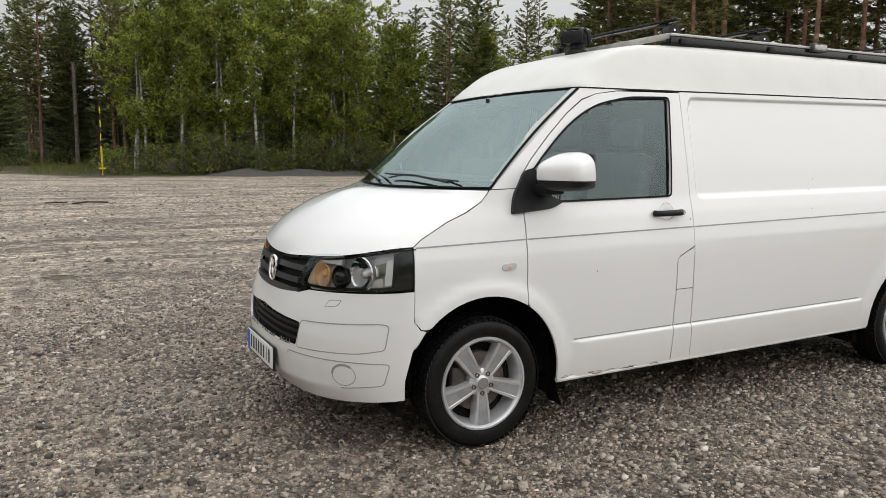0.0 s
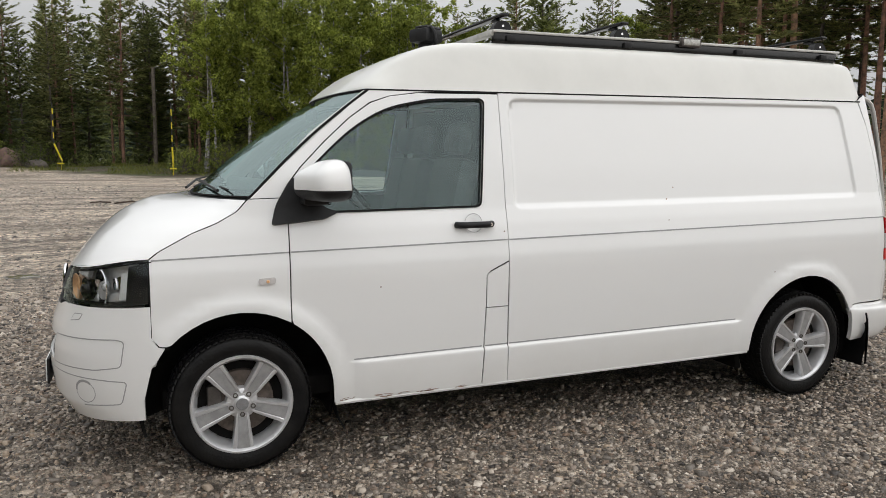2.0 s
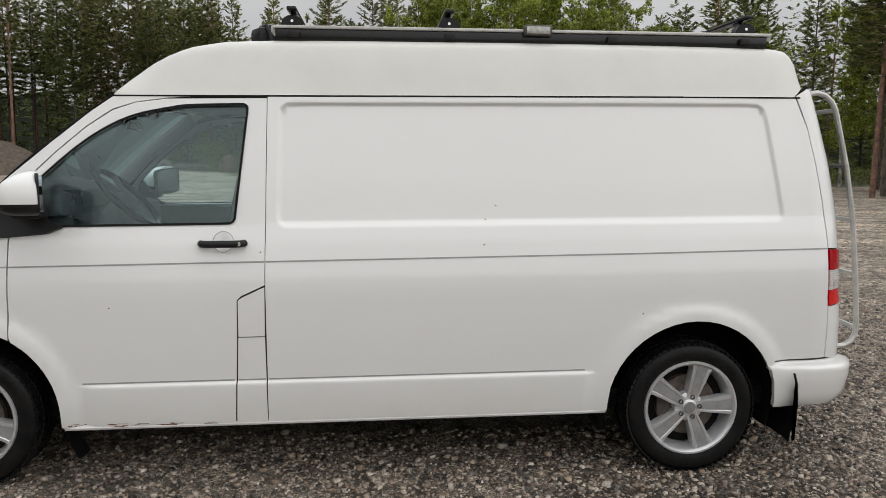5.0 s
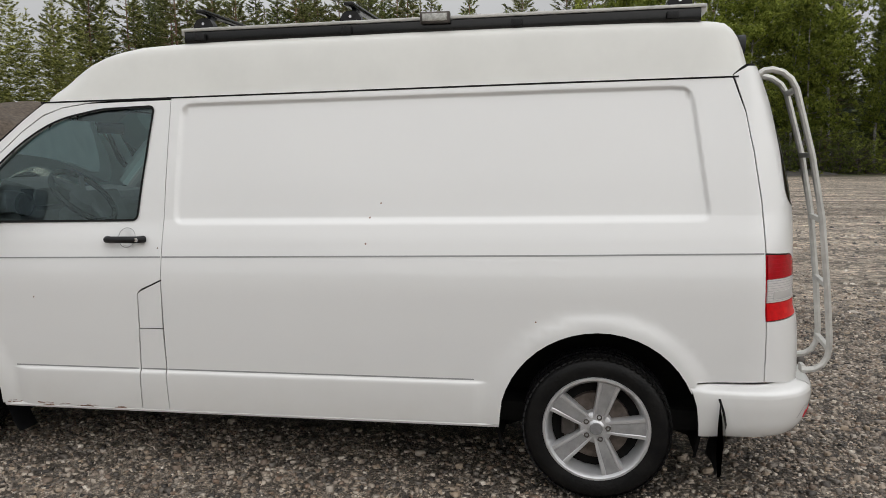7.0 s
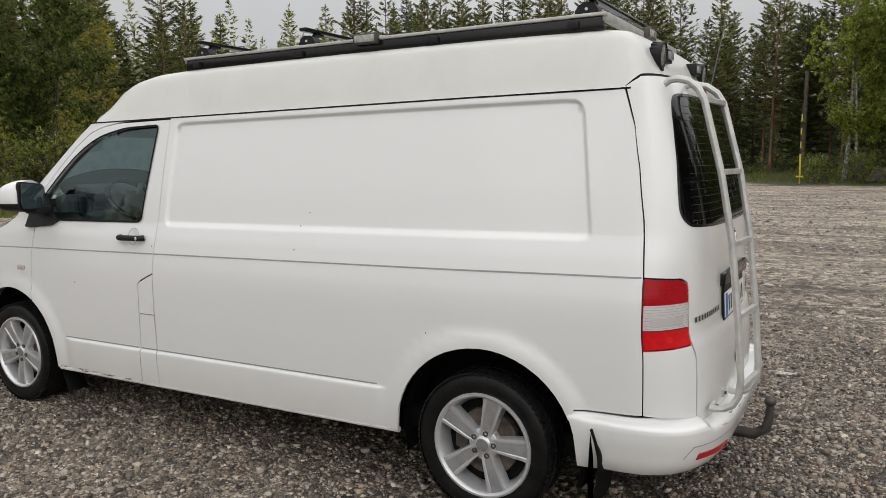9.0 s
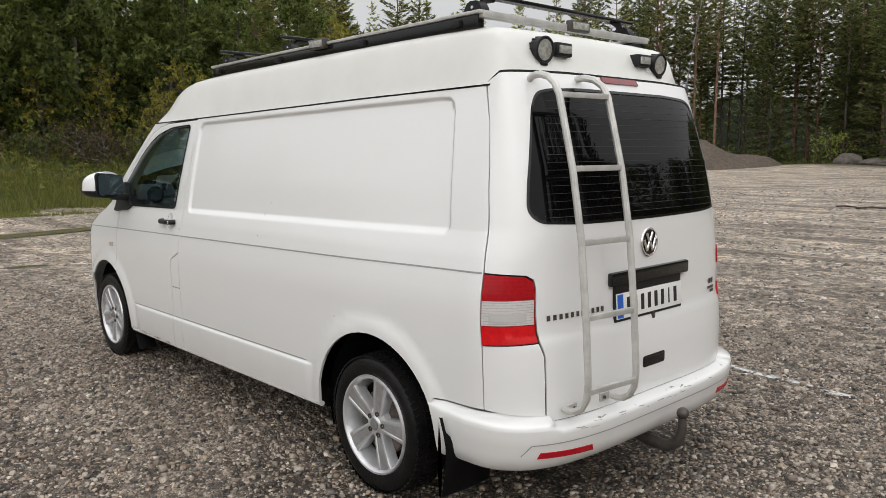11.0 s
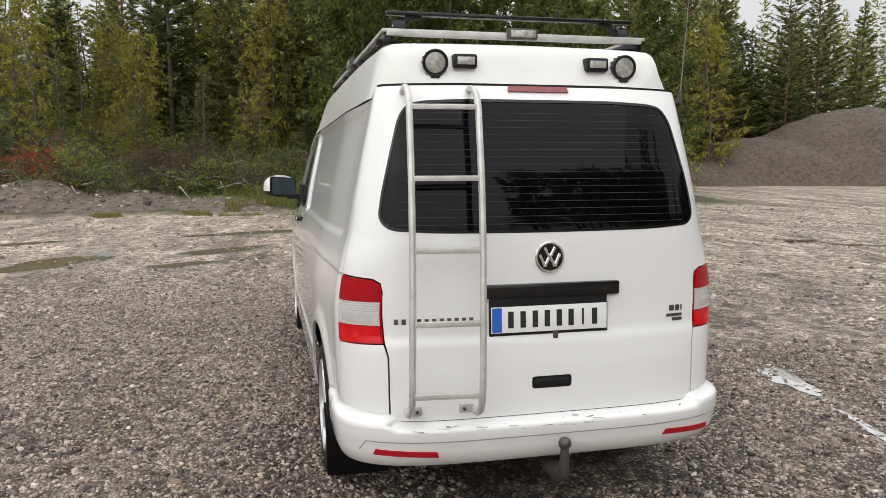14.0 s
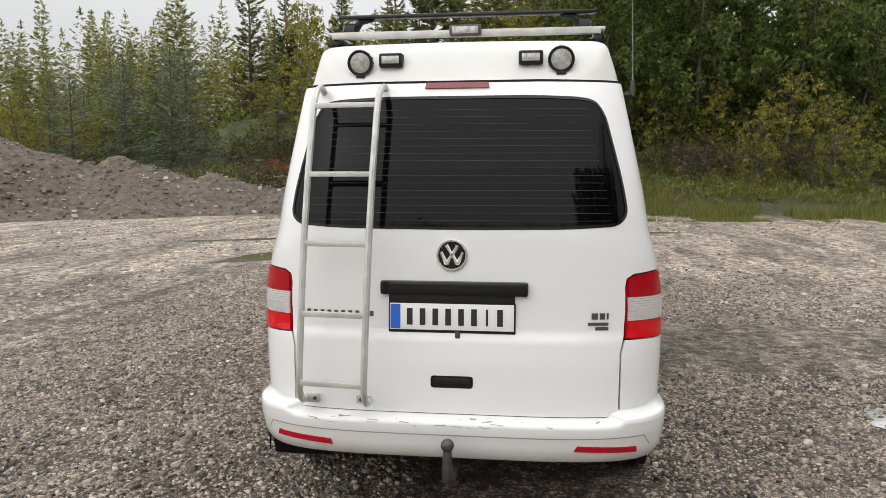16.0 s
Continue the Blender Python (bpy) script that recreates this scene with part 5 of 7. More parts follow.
for hx, hz in ((0.0, 0.335), (3.40, 0.335)):
    for s in (-1, 1):
        bm = bmesh.new()
        rings = []
        for y, r in ((0.84, 0.437), (0.82, 0.455), (0.55, 0.455), (0.53, 0.05)):
            rings.append([bm.verts.new((hx + r * math.cos(radians(d)), s * y, hz + r * math.sin(radians(d)))) for d in range(-18, 199, 12)])
        for R0, R1 in zip(rings, rings[1:]):
            for k in range(len(R0) - 1):
                bm.faces.new((R0[k], R0[k + 1], R1[k + 1], R1[k]))
        part("wheel_well", bm, UNDER, van)

# ---- wheels ----
def wheel(x, s, turned):
    """One alloy wheel with five broad grooved spokes; s is the flank."""
    w = new("wheel")
    w.parent = van
    w["label"] = "five-spoke silver alloy wheel with black tyre"
    # built with its outer face towards -y
    R, T = 0.338, 0.225
    bm = lathe([(-0.098, 0.236), (-0.106, 0.250), (-0.113, 0.285), (-0.108, 0.312), (-0.094, 0.329), (-0.070, 0.3365), (0, R), (0.070, 0.3365), (0.094, 0.329), (0.108, 0.312), (0.113, 0.285), (0.106, 0.250), (0.098, 0.236)], 72, "y", close=True)
    tyre = part("tyre", bm, RUBBER, w, angle=50)
    bm = bmesh.new()
    for k in range(66):
        a = k * math.tau / 66
        for y, ln, tw in ((-0.084, 0.040, 0.3), (-0.036, 0.032, -0.4), (0.014, 0.032, 0.4), (0.064, 0.04, -0.3)):
            m = Matrix.Rotation(-a, 4, "Y") @ Matrix.Translation((0, y, R + (-0.006 if abs(y) > 0.07 else 0.0))) @ Matrix.Rotation(tw, 4, "Z")
            vs = [bm.verts.new(m @ Vector((dx * 0.012, dy * ln / 2, dz))) for dz in (-0.004, 0.004) for dx, dy in ((-1, -1), (1, -1), (1, 1), (-1, 1))]
            for f in ((4, 5, 6, 7), (0, 1, 5, 4), (1, 2, 6, 5), (2, 3, 7, 6), (3, 0, 4, 7)):
                bm.faces.new([vs[i] for i in f])
    part("tread_pattern", bm, RUBBER, tyre, smooth=False)
    bm = lathe([(-0.101, 0.222), (-0.112, 0.232), (-0.112, 0.241), (-0.100, 0.246), (-0.085, 0.235), (-0.05, 0.215), (0.09, 0.215), (0.10, 0.24), (0.104, 0.235), (0.095, 0.205), (-0.05, 0.205), (-0.088, 0.219)], 72, "y", close=True)
    rim = part("rim", bm, ALLOY, w, angle=40)
    for k in range(5):
        a = radians(90 + turned + 72 * k)
        rows = []
        for r, hw, y, g in ((0.036, 0.028, -0.086, 0.0), (0.062, 0.032, -0.090, 0.003), (0.10, 0.037, -0.095, 0.004), (0.15, 0.043, -0.099, 0.004), (0.20, 0.050, -0.101, 0.003), (0.229, 0.060, -0.101, 0.002)):
            sec = []
            for t, d in ((-1.0, 0.055), (-1.0, 0.008), (-0.92, 0.0), (-0.64, 0.0), (-0.56, g), (0.56, g), (0.64, 0.0), (0.92, 0.0), (1.0, 0.008), (1.0, 0.055)):
                sec.append((r, t * hw, y + d))
            rows.append(sec)
        bm = bmesh.new()
        R_ = []
        for sec in rows:
            R_.append([bm.verts.new((r * math.cos(a) - t * math.sin(a), y, r * math.sin(a) + t * math.cos(a))) for r, t, y in sec])
        for P, Q in zip(R_, R_[1:]):
            for i in range(len(P) - 1):
                bm.faces.new((P[i], P[i + 1], Q[i + 1], Q[i]))
        sp = part("spoke", bm, ALLOY, rim, angle=28)
        bm = bmesh.new()
        F_ = [[bm.verts.new((r * math.cos(a) - t * hw * math.sin(a), y + g - 0.0012, r * math.sin(a) + t * hw * math.cos(a))) for t in (-0.54, 0.54)] for r, hw, y, g in ((0.066, 0.032, -0.0905, 0.003), (0.10, 0.037, -0.095, 0.004), (0.15, 0.043, -0.099, 0.004), (0.20, 0.050, -0.101, 0.003), (0.227, 0.059, -0.101, 0.002))]
        for P, Q in zip(F_, F_[1:]):
            bm.faces.new((P[0], P[1], Q[1], Q[0]))
        part("spoke_face", bm, ALLOYGREY, w, smooth=False)
    bm = lathe([(-0.05, 0.080), (-0.080, 0.074), (-0.087, 0.060), (-0.088, 0.040), (-0.094, 0.034), (-0.097, 0.028), (-0.098, 0.001)], 40, "y")
    part("hub_cap", bm, ALLOY, rim, angle=30)
    part("cap_badge", lathe([(-0.0975, 0.030), (-0.1000, 0.028), (-0.1005, 0.001)], 24, "y"), CAPGREY, rim)
    for k in range(5):
        a = radians(90 + turned + 72 * k)
        bm = lathe([(-0.084, 0.0125), (-0.0935, 0.0125), (-0.0935, 0.008), (-0.086, 0.007)], 10, "y", (0.054 * math.cos(a), 0, 0.054 * math.sin(a)))
        part("wheel_bolt", bm, STEEL, rim, smooth=False)
    bm = lathe([(-0.045, 0.06), (-0.045, 0.155), (-0.02, 0.158), (-0.02, 0.06)], 40, "y", close=True)
    part("brake_disc", bm, DISC, w)
    bm = box(-0.125 if s < 0 else 0.125, -0.035, 0.02, 0.07, 0.05, 0.14, 0.015)
    part("brake_caliper", bm, STEEL, w)
    bm = lathe([(-0.02, 0.205), (0.0, 0.12), (0.02, 0.02)], 24, "y")
    part("back_plate", bm, UNDER, w)
    w.matrix_basis = pose(x, s * 0.795, 0.325, 0, 0, 0 if s < 0 else 180) @ Matrix.Diagonal((0.963, 1.0, 0.963, 1.0))
    return w


wheel(0.0, -1, 180)
wheel(3.40, -1, -15)
wheel(0.0, 1, 40)
wheel(3.40, 1, 75)

# ---- ground: one gravel sheet with banks and woodland floor ----
def ground_z(x, y):
    z = 0.0
    d = math.hypot(x - 2, y - 0)
    # worn lot: very gentle unevenness
    z += 0.012 * noise.noise((x * 0.35, y * 0.35, 0)) + 0.02 * noise.noise((x * 0.11, y * 0.11, 3)) * smooth01((d - 4) / 8)
    # western bank, with grass
    w = smooth01((-16.6 - x + 0.8 * noise.noise((y * 0.2, 0, 5))) / 9.0) * (1 - 0.95 * smooth01((y - 11) / 6))
    z += w * (1.0 + 0.5 * noise.noise((x * 0.16, y * 0.16, 9)) + 0.9 * smooth01((y + 2) / 6) * smooth01((30 - y) / 8) + 0.6 * smooth01((-28 - x) / 12))
    # woodland floor north and beyond
    n = smooth01((y - 44) / 14)
    z += n * (0.35 + 0.35 * noise.noise((x * 0.09, y * 0.09, 7)))
    # stony rise to the south-west
    z += 2.6 * math.exp(-(((x + 37) / 6.0) ** 2 + ((y + 17.5) / 5.0) ** 2))
    z += 1.2 * math.exp(-(((x + 36) / 4.0) ** 2 + ((y + 13) / 5.0) ** 2))
    return z


def ground_mesh():
    gx = sorted(set([-900, -500, -300, -200, -150, -120, -100, -85] + list(np.arange(-75, -24, 1.5)) + list(np.arange(-24, -6, 0.7)) + list(np.arange(-6, 13, 0.5)) + list(np.arange(13, 30, 1.5)) + list(np.arange(30, 80, 5)) + [90, 120, 200, 300, 500, 900]))
    gy = sorted(set([-900, -500, -300, -200, -120, -90, -70] + list(np.arange(-60, -24, 3)) + list(np.arange(-24, -8, 1.0)) + list(np.arange(-8, 12, 0.5)) + list(np.arange(12, 75, 1.5)) + [80, 90, 100, 120, 160, 250, 500, 900]))
    verts = [(float(x), float(y), ground_z(float(x), float(y))) for y in gy for x in gx]
    n = len(gx)
    faces = [(j * n + i, j * n + i + 1, (j + 1) * n + i + 1, (j + 1) * n + i) for j in range(len(gy) - 1) for i in range(n - 1)]
    return verts, faces


def ground_material():
    m = bpy.data.materials.new("gravel_ground")
    m.use_nodes = True
    n, l = m.node_tree.nodes, m.node_tree.links
    p = n["Principled BSDF"]
    g = n.new("ShaderNodeNewGeometry")

    def noise_node(scale, detail=6, rough=0.6):
        t = n.new("ShaderNodeTexNoise")
        t.inputs["Scale"].default_value, t.inputs["Detail"].default_value, t.inputs["Roughness"].default_value = scale, detail, rough
        l.new(g.outputs["Position"], t.inputs["Vector"])
        return t.outputs[0]

    def ramp(src, p0, c0, p1, c1):
        r = n.new("ShaderNodeValToRGB")
        r.color_ramp.elements[0].position, r.color_ramp.elements[1].position = p0, p1
        r.color_ramp.elements[0].color, r.color_ramp.elements[1].color = (*c0, 1), (*c1, 1)
        l.new(src, r.inputs[0])
        return r.outputs[0]

    def mix(f, a, b, mode="MIX"):
        x = n.new("ShaderNodeMix")
        x.data_type, x.blend_type = "RGBA", mode
        if isinstance(f, float):
            x.inputs["Factor"].default_value = f
        else:
            l.new(f, x.inputs["Factor"])
        for key, v in (("A", a), ("B", b)):
            if isinstance(v, tuple):
                x.inputs[key].default_value = (*v, 1)
            else:
                l.new(v, x.inputs[key])
        return x.outputs["Result"]

    # stones of two sizes
    v1 = n.new("ShaderNodeTexVoronoi")
    v1.inputs["Scale"].default_value = 48
    v1.inputs["Randomness"].default_value = 1
    l.new(g.outputs["Position"], v1.inputs["Vector"])
    v2 = n.new("ShaderNodeTexVoronoi")
    v2.inputs["Scale"].default_value = 110
    l.new(g.outputs["Position"], v2.inputs["Vector"])
    def tints(vor, k):
        """A dry or damp stone colour for each cell."""
        sp = n.new("ShaderNodeSeparateColor")
        l.new(vor.outputs["Color"], sp.inputs[0])
        r = n.new("ShaderNodeValToRGB")
        els = r.color_ramp.elements
        cols = [(0.0, (0.020, 0.018, 0.017)), (0.28, (0.060, 0.052, 0.045)), (0.42, (0.12, 0.108, 0.096)), (0.52, (0.17, 0.125, 0.095)), (0.64, (0.24, 0.212, 0.185)), (0.78, (0.36, 0.305, 0.245)), (1.0, (0.46, 0.41, 0.355))]
        while len(els) < len(cols):
            els.new(0.5)
        for e, (pos, c) in zip(els, cols):
            e.position, e.color = pos, (min(0.80, c[0] * k * 1.03), min(0.74, c[1] * k), min(0.66, c[2] * k * 0.98), 1)
        l.new(sp.outputs[0], r.inputs[0])
        return r.outputs[0]

    stone = tints(v1, 1.9)
    fine = tints(v2, 2.1)
    # shade in the gaps between the stones, painted as darkened cell edges
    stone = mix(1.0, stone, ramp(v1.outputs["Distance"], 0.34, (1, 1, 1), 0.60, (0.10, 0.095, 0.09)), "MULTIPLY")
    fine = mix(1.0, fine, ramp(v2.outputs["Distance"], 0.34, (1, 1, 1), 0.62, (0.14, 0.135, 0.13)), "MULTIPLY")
    v3 = n.new("ShaderNodeTexVoronoi")
    v3.inputs["Scale"].default_value = 13
    l.new(g.outputs["Position"], v3.inputs["Vector"])
    bw3 = n.new("ShaderNodeRGBToBW")
    l.new(v3.outputs["Color"], bw3.inputs[0])
    lumps = ramp(bw3.outputs[0], 0.25, (0.50, 0.49, 0.48), 0.78, (1.48, 1.47, 1.46))
    patch = ramp(noise_node(0.55, 4), 0.40, (0, 0, 0), 0.62, (1, 1, 1))
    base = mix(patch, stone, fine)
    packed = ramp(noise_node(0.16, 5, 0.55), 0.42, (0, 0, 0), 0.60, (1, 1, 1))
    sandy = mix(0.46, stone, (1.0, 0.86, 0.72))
    # the lot away from the van is packed, paler, finer
    sep = n.new("ShaderNodeSeparateXYZ")
    l.new(g.outputs["Position"], sep.inputs[0])
    far = n.new("ShaderNodeVectorMath")
    far.operation = "DISTANCE"
    l.new(g.outputs["Position"], far.inputs[0])
    far.inputs[1].default_value = (3.5, -1.5, 0)
    fr = n.new("ShaderNodeMapRange")
    fr.inputs["From Min"].default_value, fr.inputs["From Max"].default_value = 2.0, 12.0
    fr.inputs["To Min"].default_value, fr.inputs["To Max"].default_value = 0.12, 1.0
    l.new(far.outputs["Value"], fr.inputs["Value"])
    mm = n.new("ShaderNodeMath")
    mm.operation = "MULTIPLY_ADD"
    l.new(packed, mm.inputs[0])
    mm.inputs[1].default_value = 0.25
    l.new(fr.outputs[0], mm.inputs[2])
    mm.use_clamp = True
    lot = mix(mm.outputs[0], base, sandy)
    shade = ramp(noise_node(1.1, 6, 0.7), 0.34, (0.66, 0.65, 0.64), 0.64, (1.08, 1.08, 1.08))
    lot = mix(1.0, lot, shade, "MULTIPLY")
    lot = mix(1.0, lot, lumps, "MULTIPLY")
    # wheel tracks: long worn streaks of finer, paler grit
    st = n.new("ShaderNodeMapping")
    st.inputs["Scale"].default_value = (0.3, 1.1, 1.0)
    st.inputs["Rotation"].default_value = (0, 0, radians(-14))
    l.new(g.outputs["Position"], st.inputs["Vector"])
    tn = n.new("ShaderNodeTexNoise")
    tn.inputs["Scale"].default_value, tn.inputs["Detail"].default_value, tn.inputs["Roughness"].default_value = 1.3, 5, 0.7
    tn.inputs["Distortion"].default_value = 1.2
    l.new(st.outputs[0], tn.inputs["Vector"])
    lot = mix(1.0, lot, ramp(tn.outputs[0], 0.38, (0.66, 0.65, 0.635), 0.62, (1.28, 1.27, 1.255)), "MULTIPLY")
    # narrow damp ruts that wind across the lot
    rut = n.new("ShaderNodeMapping")
    rut.inputs["Scale"].default_value = (0.10, 0.55, 1.0)
    rut.inputs["Rotation"].default_value = (0, 0, radians(24))
    l.new(g.outputs["Position"], rut.inputs["Vector"])
    rn = n.new("ShaderNodeTexNoise")
    rn.inputs["Scale"].default_value, rn.inputs["Detail"].default_value, rn.inputs["Roughness"].default_value = 1.6, 7, 0.62
    rn.inputs["Distortion"].default_value = 0.6
    l.new(rut.outputs[0], rn.inputs["Vector"])
    lot = mix(1.0, lot, ramp(rn.outputs[0], 0.40, (0.60, 0.58, 0.56), 0.49, (1.16, 1.16, 1.15)), "MULTIPLY")
    # vegetation colours off the lot
    grass = ramp(noise_node(1.6, 6, 0.7), 0.35, (0.045, 0.070, 0.016), 0.68, (0.14, 0.155, 0.045))
    soil = ramp(noise_node(2.4, 6, 0.7), 0.35, (0.055, 0.040, 0.028), 0.7, (0.17, 0.13, 0.095))
    veg = mix(ramp(noise_node(0.35, 4), 0.42, (0, 0, 0), 0.58, (1, 1, 1)), grass, soil)
    ww = n.new("ShaderNodeMapRange")
    ww.inputs["From Min"].default_value, ww.inputs["From Max"].default_value = -16.2, -18.0
    wob = n.new("ShaderNodeMath")
    wob.operation = "MULTIPLY_ADD"
    l.new(noise_node(0.5, 5, 0.65), wob.inputs[0])
    wob.inputs[1].default_value = 3.2
    far_y = n.new("ShaderNodeMapRange")
    far_y.inputs["From Min"].default_value, far_y.inputs["From Max"].default_value = 16.0, 21.0
    far_y.inputs["To Min"].default_value, far_y.inputs["To Max"].default_value = 0.0, 22.0
    l.new(sep.outputs["Y"], far_y.inputs["Value"])
    addx = n.new("ShaderNodeMath")
    l.new(sep.outputs["X"], addx.inputs[0])
    l.new(far_y.outputs[0], addx.inputs[1])
    l.new(addx.outputs[0], wob.inputs[2])
    sub = n.new("ShaderNodeMath")
    sub.operation = "SUBTRACT"
    l.new(wob.outputs[0], sub.inputs[0])
    sub.inputs[1].default_value = 1.6
    l.new(sub.outputs[0], ww.inputs["Value"])
    nn = n.new("ShaderNodeMapRange")
    nn.inputs["From Min"].default_value, nn.inputs["From Max"].default_value = 46.0, 49.0
    wob2 = n.new("ShaderNodeMath")
    wob2.operation = "MULTIPLY_ADD"
    l.new(noise_node(0.25, 5, 0.65), wob2.inputs[0])
    wob2.inputs[1].default_value = 9.0
    deep = n.new("ShaderNodeMapRange")
    deep.inputs["From Min"].default_value, deep.inputs["From Max"].default_value = 0.0, -9.0
    deep.inputs["To Min"].default_value, deep.inputs["To Max"].default_value = 0.0, -13.0
    l.new(sep.outputs["X"], deep.inputs["Value"])
    addy = n.new("ShaderNodeMath")
    l.new(sep.outputs["Y"], addy.inputs[0])
    l.new(deep.outputs[0], addy.inputs[1])
    l.new(addy.outputs[0], wob2.inputs[2])
    l.new(wob2.outputs[0], nn.inputs["Value"])
    mxm = n.new("ShaderNodeMath")
    mxm.operation = "MAXIMUM"
    l.new(ww.outputs[0], mxm.inputs[0])
    l.new(nn.outputs[0], mxm.inputs[1])
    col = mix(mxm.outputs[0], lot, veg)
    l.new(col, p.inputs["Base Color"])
    p.inputs["Roughness"].default_value = 0.62
    p.inputs["Specular IOR Level"].default_value = 0.4
    # relief: rounded stones
    h1 = n.new("ShaderNodeMath")
    h1.operation = "MULTIPLY_ADD"
    l.new(v1.outputs["Distance"], h1.inputs[0])
    h1.inputs[1].default_value = -1.0
    l.new(noise_node(140, 3), h1.inputs[2])
    h2 = n.new("ShaderNodeMath")
    h2.operation = "MULTIPLY_ADD"
    l.new(v2.outputs["Distance"], h2.inputs[0])
    h2.inputs[1].default_value = -0.5
    l.new(h1.outputs[0], h2.inputs[2])
    b = n.new("ShaderNodeBump")
    b.inputs["Strength"].default_value, b.inputs["Distance"].default_value = 1.0, 0.035
    l.new(h2.outputs[0], b.inputs["Height"])
    l.new(b.outputs[0], p.inputs["Normal"])
    return m


GROUND = ground_material()
gv, gf = ground_mesh()
ground = tagged(tidy("ground", gv, gf, GROUND), "damp grey gravel lot with grassy and wooded edges", "ground", kind="structure")


# ---- loose stones on the gravel ----
def stone_shapes(rng, count, small=False):
    out = []
    for k in range(count):
        bm = bmesh.new()
        if small:
            for c in ((1, 0, 0), (0, 1, 0), (-1, 0, 0), (0, -1, 0), (0.2, 0.1, 1)):
                bm.verts.new(c)
            q = bm.verts[:]
            for i in range(4):
                bm.faces.new((q[i], q[(i + 1) % 4], q[4]))
            bm.verts.index_update()
        else:
            # a broken lump: a cube with its corners knocked about
            bmesh.ops.create_cube(bm, size=1.35)
            bmesh.ops.delete(bm, geom=[f for f in bm.faces if f.normal.z < -0.9], context="FACES_ONLY")
            bmesh.ops.triangulate(bm, faces=bm.faces[:])
            bm.verts.index_update()
        for v in bm.verts:
            v.co = v.co * rng.uniform(0.62, 1.28) + Vector((rng.uniform(-0.2, 0.2), rng.uniform(-0.2, 0.2), rng.uniform(-0.15, 0.15)))
        v = np.array([list(q.co) for q in bm.verts])
        f = np.array([[q.index for q in p.verts] for p in bm.faces])
        bm.free()
        out.append((v, f))
    return out


def scatter(name, places, mats, label, shapes, rng):
    """Stones at (x, y, z, size), joined into one mesh; the colour goes by stone."""
    V, F, n = [], [], 0
    for x, y, z, s in places:
        v, f = shapes[rng.randrange(len(shapes))]
        a = rng.uniform(0, math.tau)
        c, d = math.cos(a), math.sin(a)
        sc = np.array([s * rng.uniform(0.8, 1.4), s * rng.uniform(0.7, 1.1), s * rng.uniform(0.40, 0.85)])
        w = v * sc
        w = np.stack([w[:, 0] * c - w[:, 1] * d + x, w[:, 0] * d + w[:, 1] * c + y, w[:, 2] + z], 1)
        V.append(w)
        F.append(f + n)
        n += len(v)
    V, F = np.concatenate(V), np.concatenate(F)
    me = bpy.data.meshes.new(name)
    me.vertices.add(len(V))
    me.vertices.foreach_set("co", V.ravel())
    me.loops.add(len(F) * 3)
    me.loops.foreach_set("vertex_index", F.ravel())
    me.polygons.add(len(F))
    me.polygons.foreach_set("loop_start", np.arange(len(F)) * 3)
    me.update(calc_edges=True)
    me.validate()
    me.materials.append(mats)
    return tagged(new(name, me), label, "gravel", kind="stuff")


def stone_material(name, stops, rough=0.75):
    m = material(name, (0.2, 0.19, 0.18), rough, bump=0.4, bscale=90, var=0.2)
    n, l = m.node_tree.nodes, m.node_tree.links
    g = n.new("ShaderNodeNewGeometry")
    r = n.new("ShaderNodeValToRGB")
    r.color_ramp.interpolation = "LINEAR"
    els = r.color_ramp.elements
    while len(els) < len(stops):
        els.new(0.5)
    for e, (pos, col) in zip(els, stops):
        e.position, e.color = pos, (*col, 1)
    l.new(g.outputs["Random Per Island"], r.inputs[0])
    l.new(r.outputs[0], n["Principled BSDF"].inputs["Base Color"])
    return m


STONES = stone_material("gravel_stone", [(0.0, (0.031, 0.026, 0.023)), (0.16, (0.083, 0.069, 0.057)), (0.32, (0.165, 0.142, 0.119)), (0.44, (0.209, 0.142, 0.099)), (0.56, (0.264, 0.226, 0.188)), (0.68, (0.330, 0.252, 0.178)), (0.82, (0.374, 0.326, 0.277)), (0.96, (0.462, 0.389, 0.312)), (1.0, (0.660, 0.588, 0.505))], 0.5)
rng = random.Random(11)
SH = stone_shapes(rng, 18)
places = []
grit = []
while len(places) < 84000 or len(grit) < 50000:
    x, y = rng.uniform(-6.5, 9.5), rng.uniform(-4.3, 6.0)
    d = math.hypot(max(abs(x - 1.9) - 4.2, 0), max(abs(y + 0.2) - 3.0, 0))
    if rng.random() > math.exp(-d / 0.9) or (y > -0.25 and -0.3 < x < (4.0 if y < 0.9 else 1.6)):
        continue
    s = min(0.026, 0.0096 * math.exp(rng.gauss(0, 0.36)))
    if len(places) < 84000:
        places.append((x, y, ground_z(x, y) + s * rng.uniform(0.0, 0.5), s))
    if len(grit) < 50000:
        s = 0.0065 * math.exp(rng.gauss(0, 0.3))
        x, y = x + rng.uniform(-0.3, 0.3), y + rng.uniform(-0.3, 0.3)
        grit.append((x, y, ground_z(x, y) + s * 0.05, s * 1.15))
scatter("gravel_stones", places, STONES, "loose damp grey and brown gravel stones on the ground", SH, rng)
# coarser stones lie in ragged ridges between the wheel tracks
coarse = []
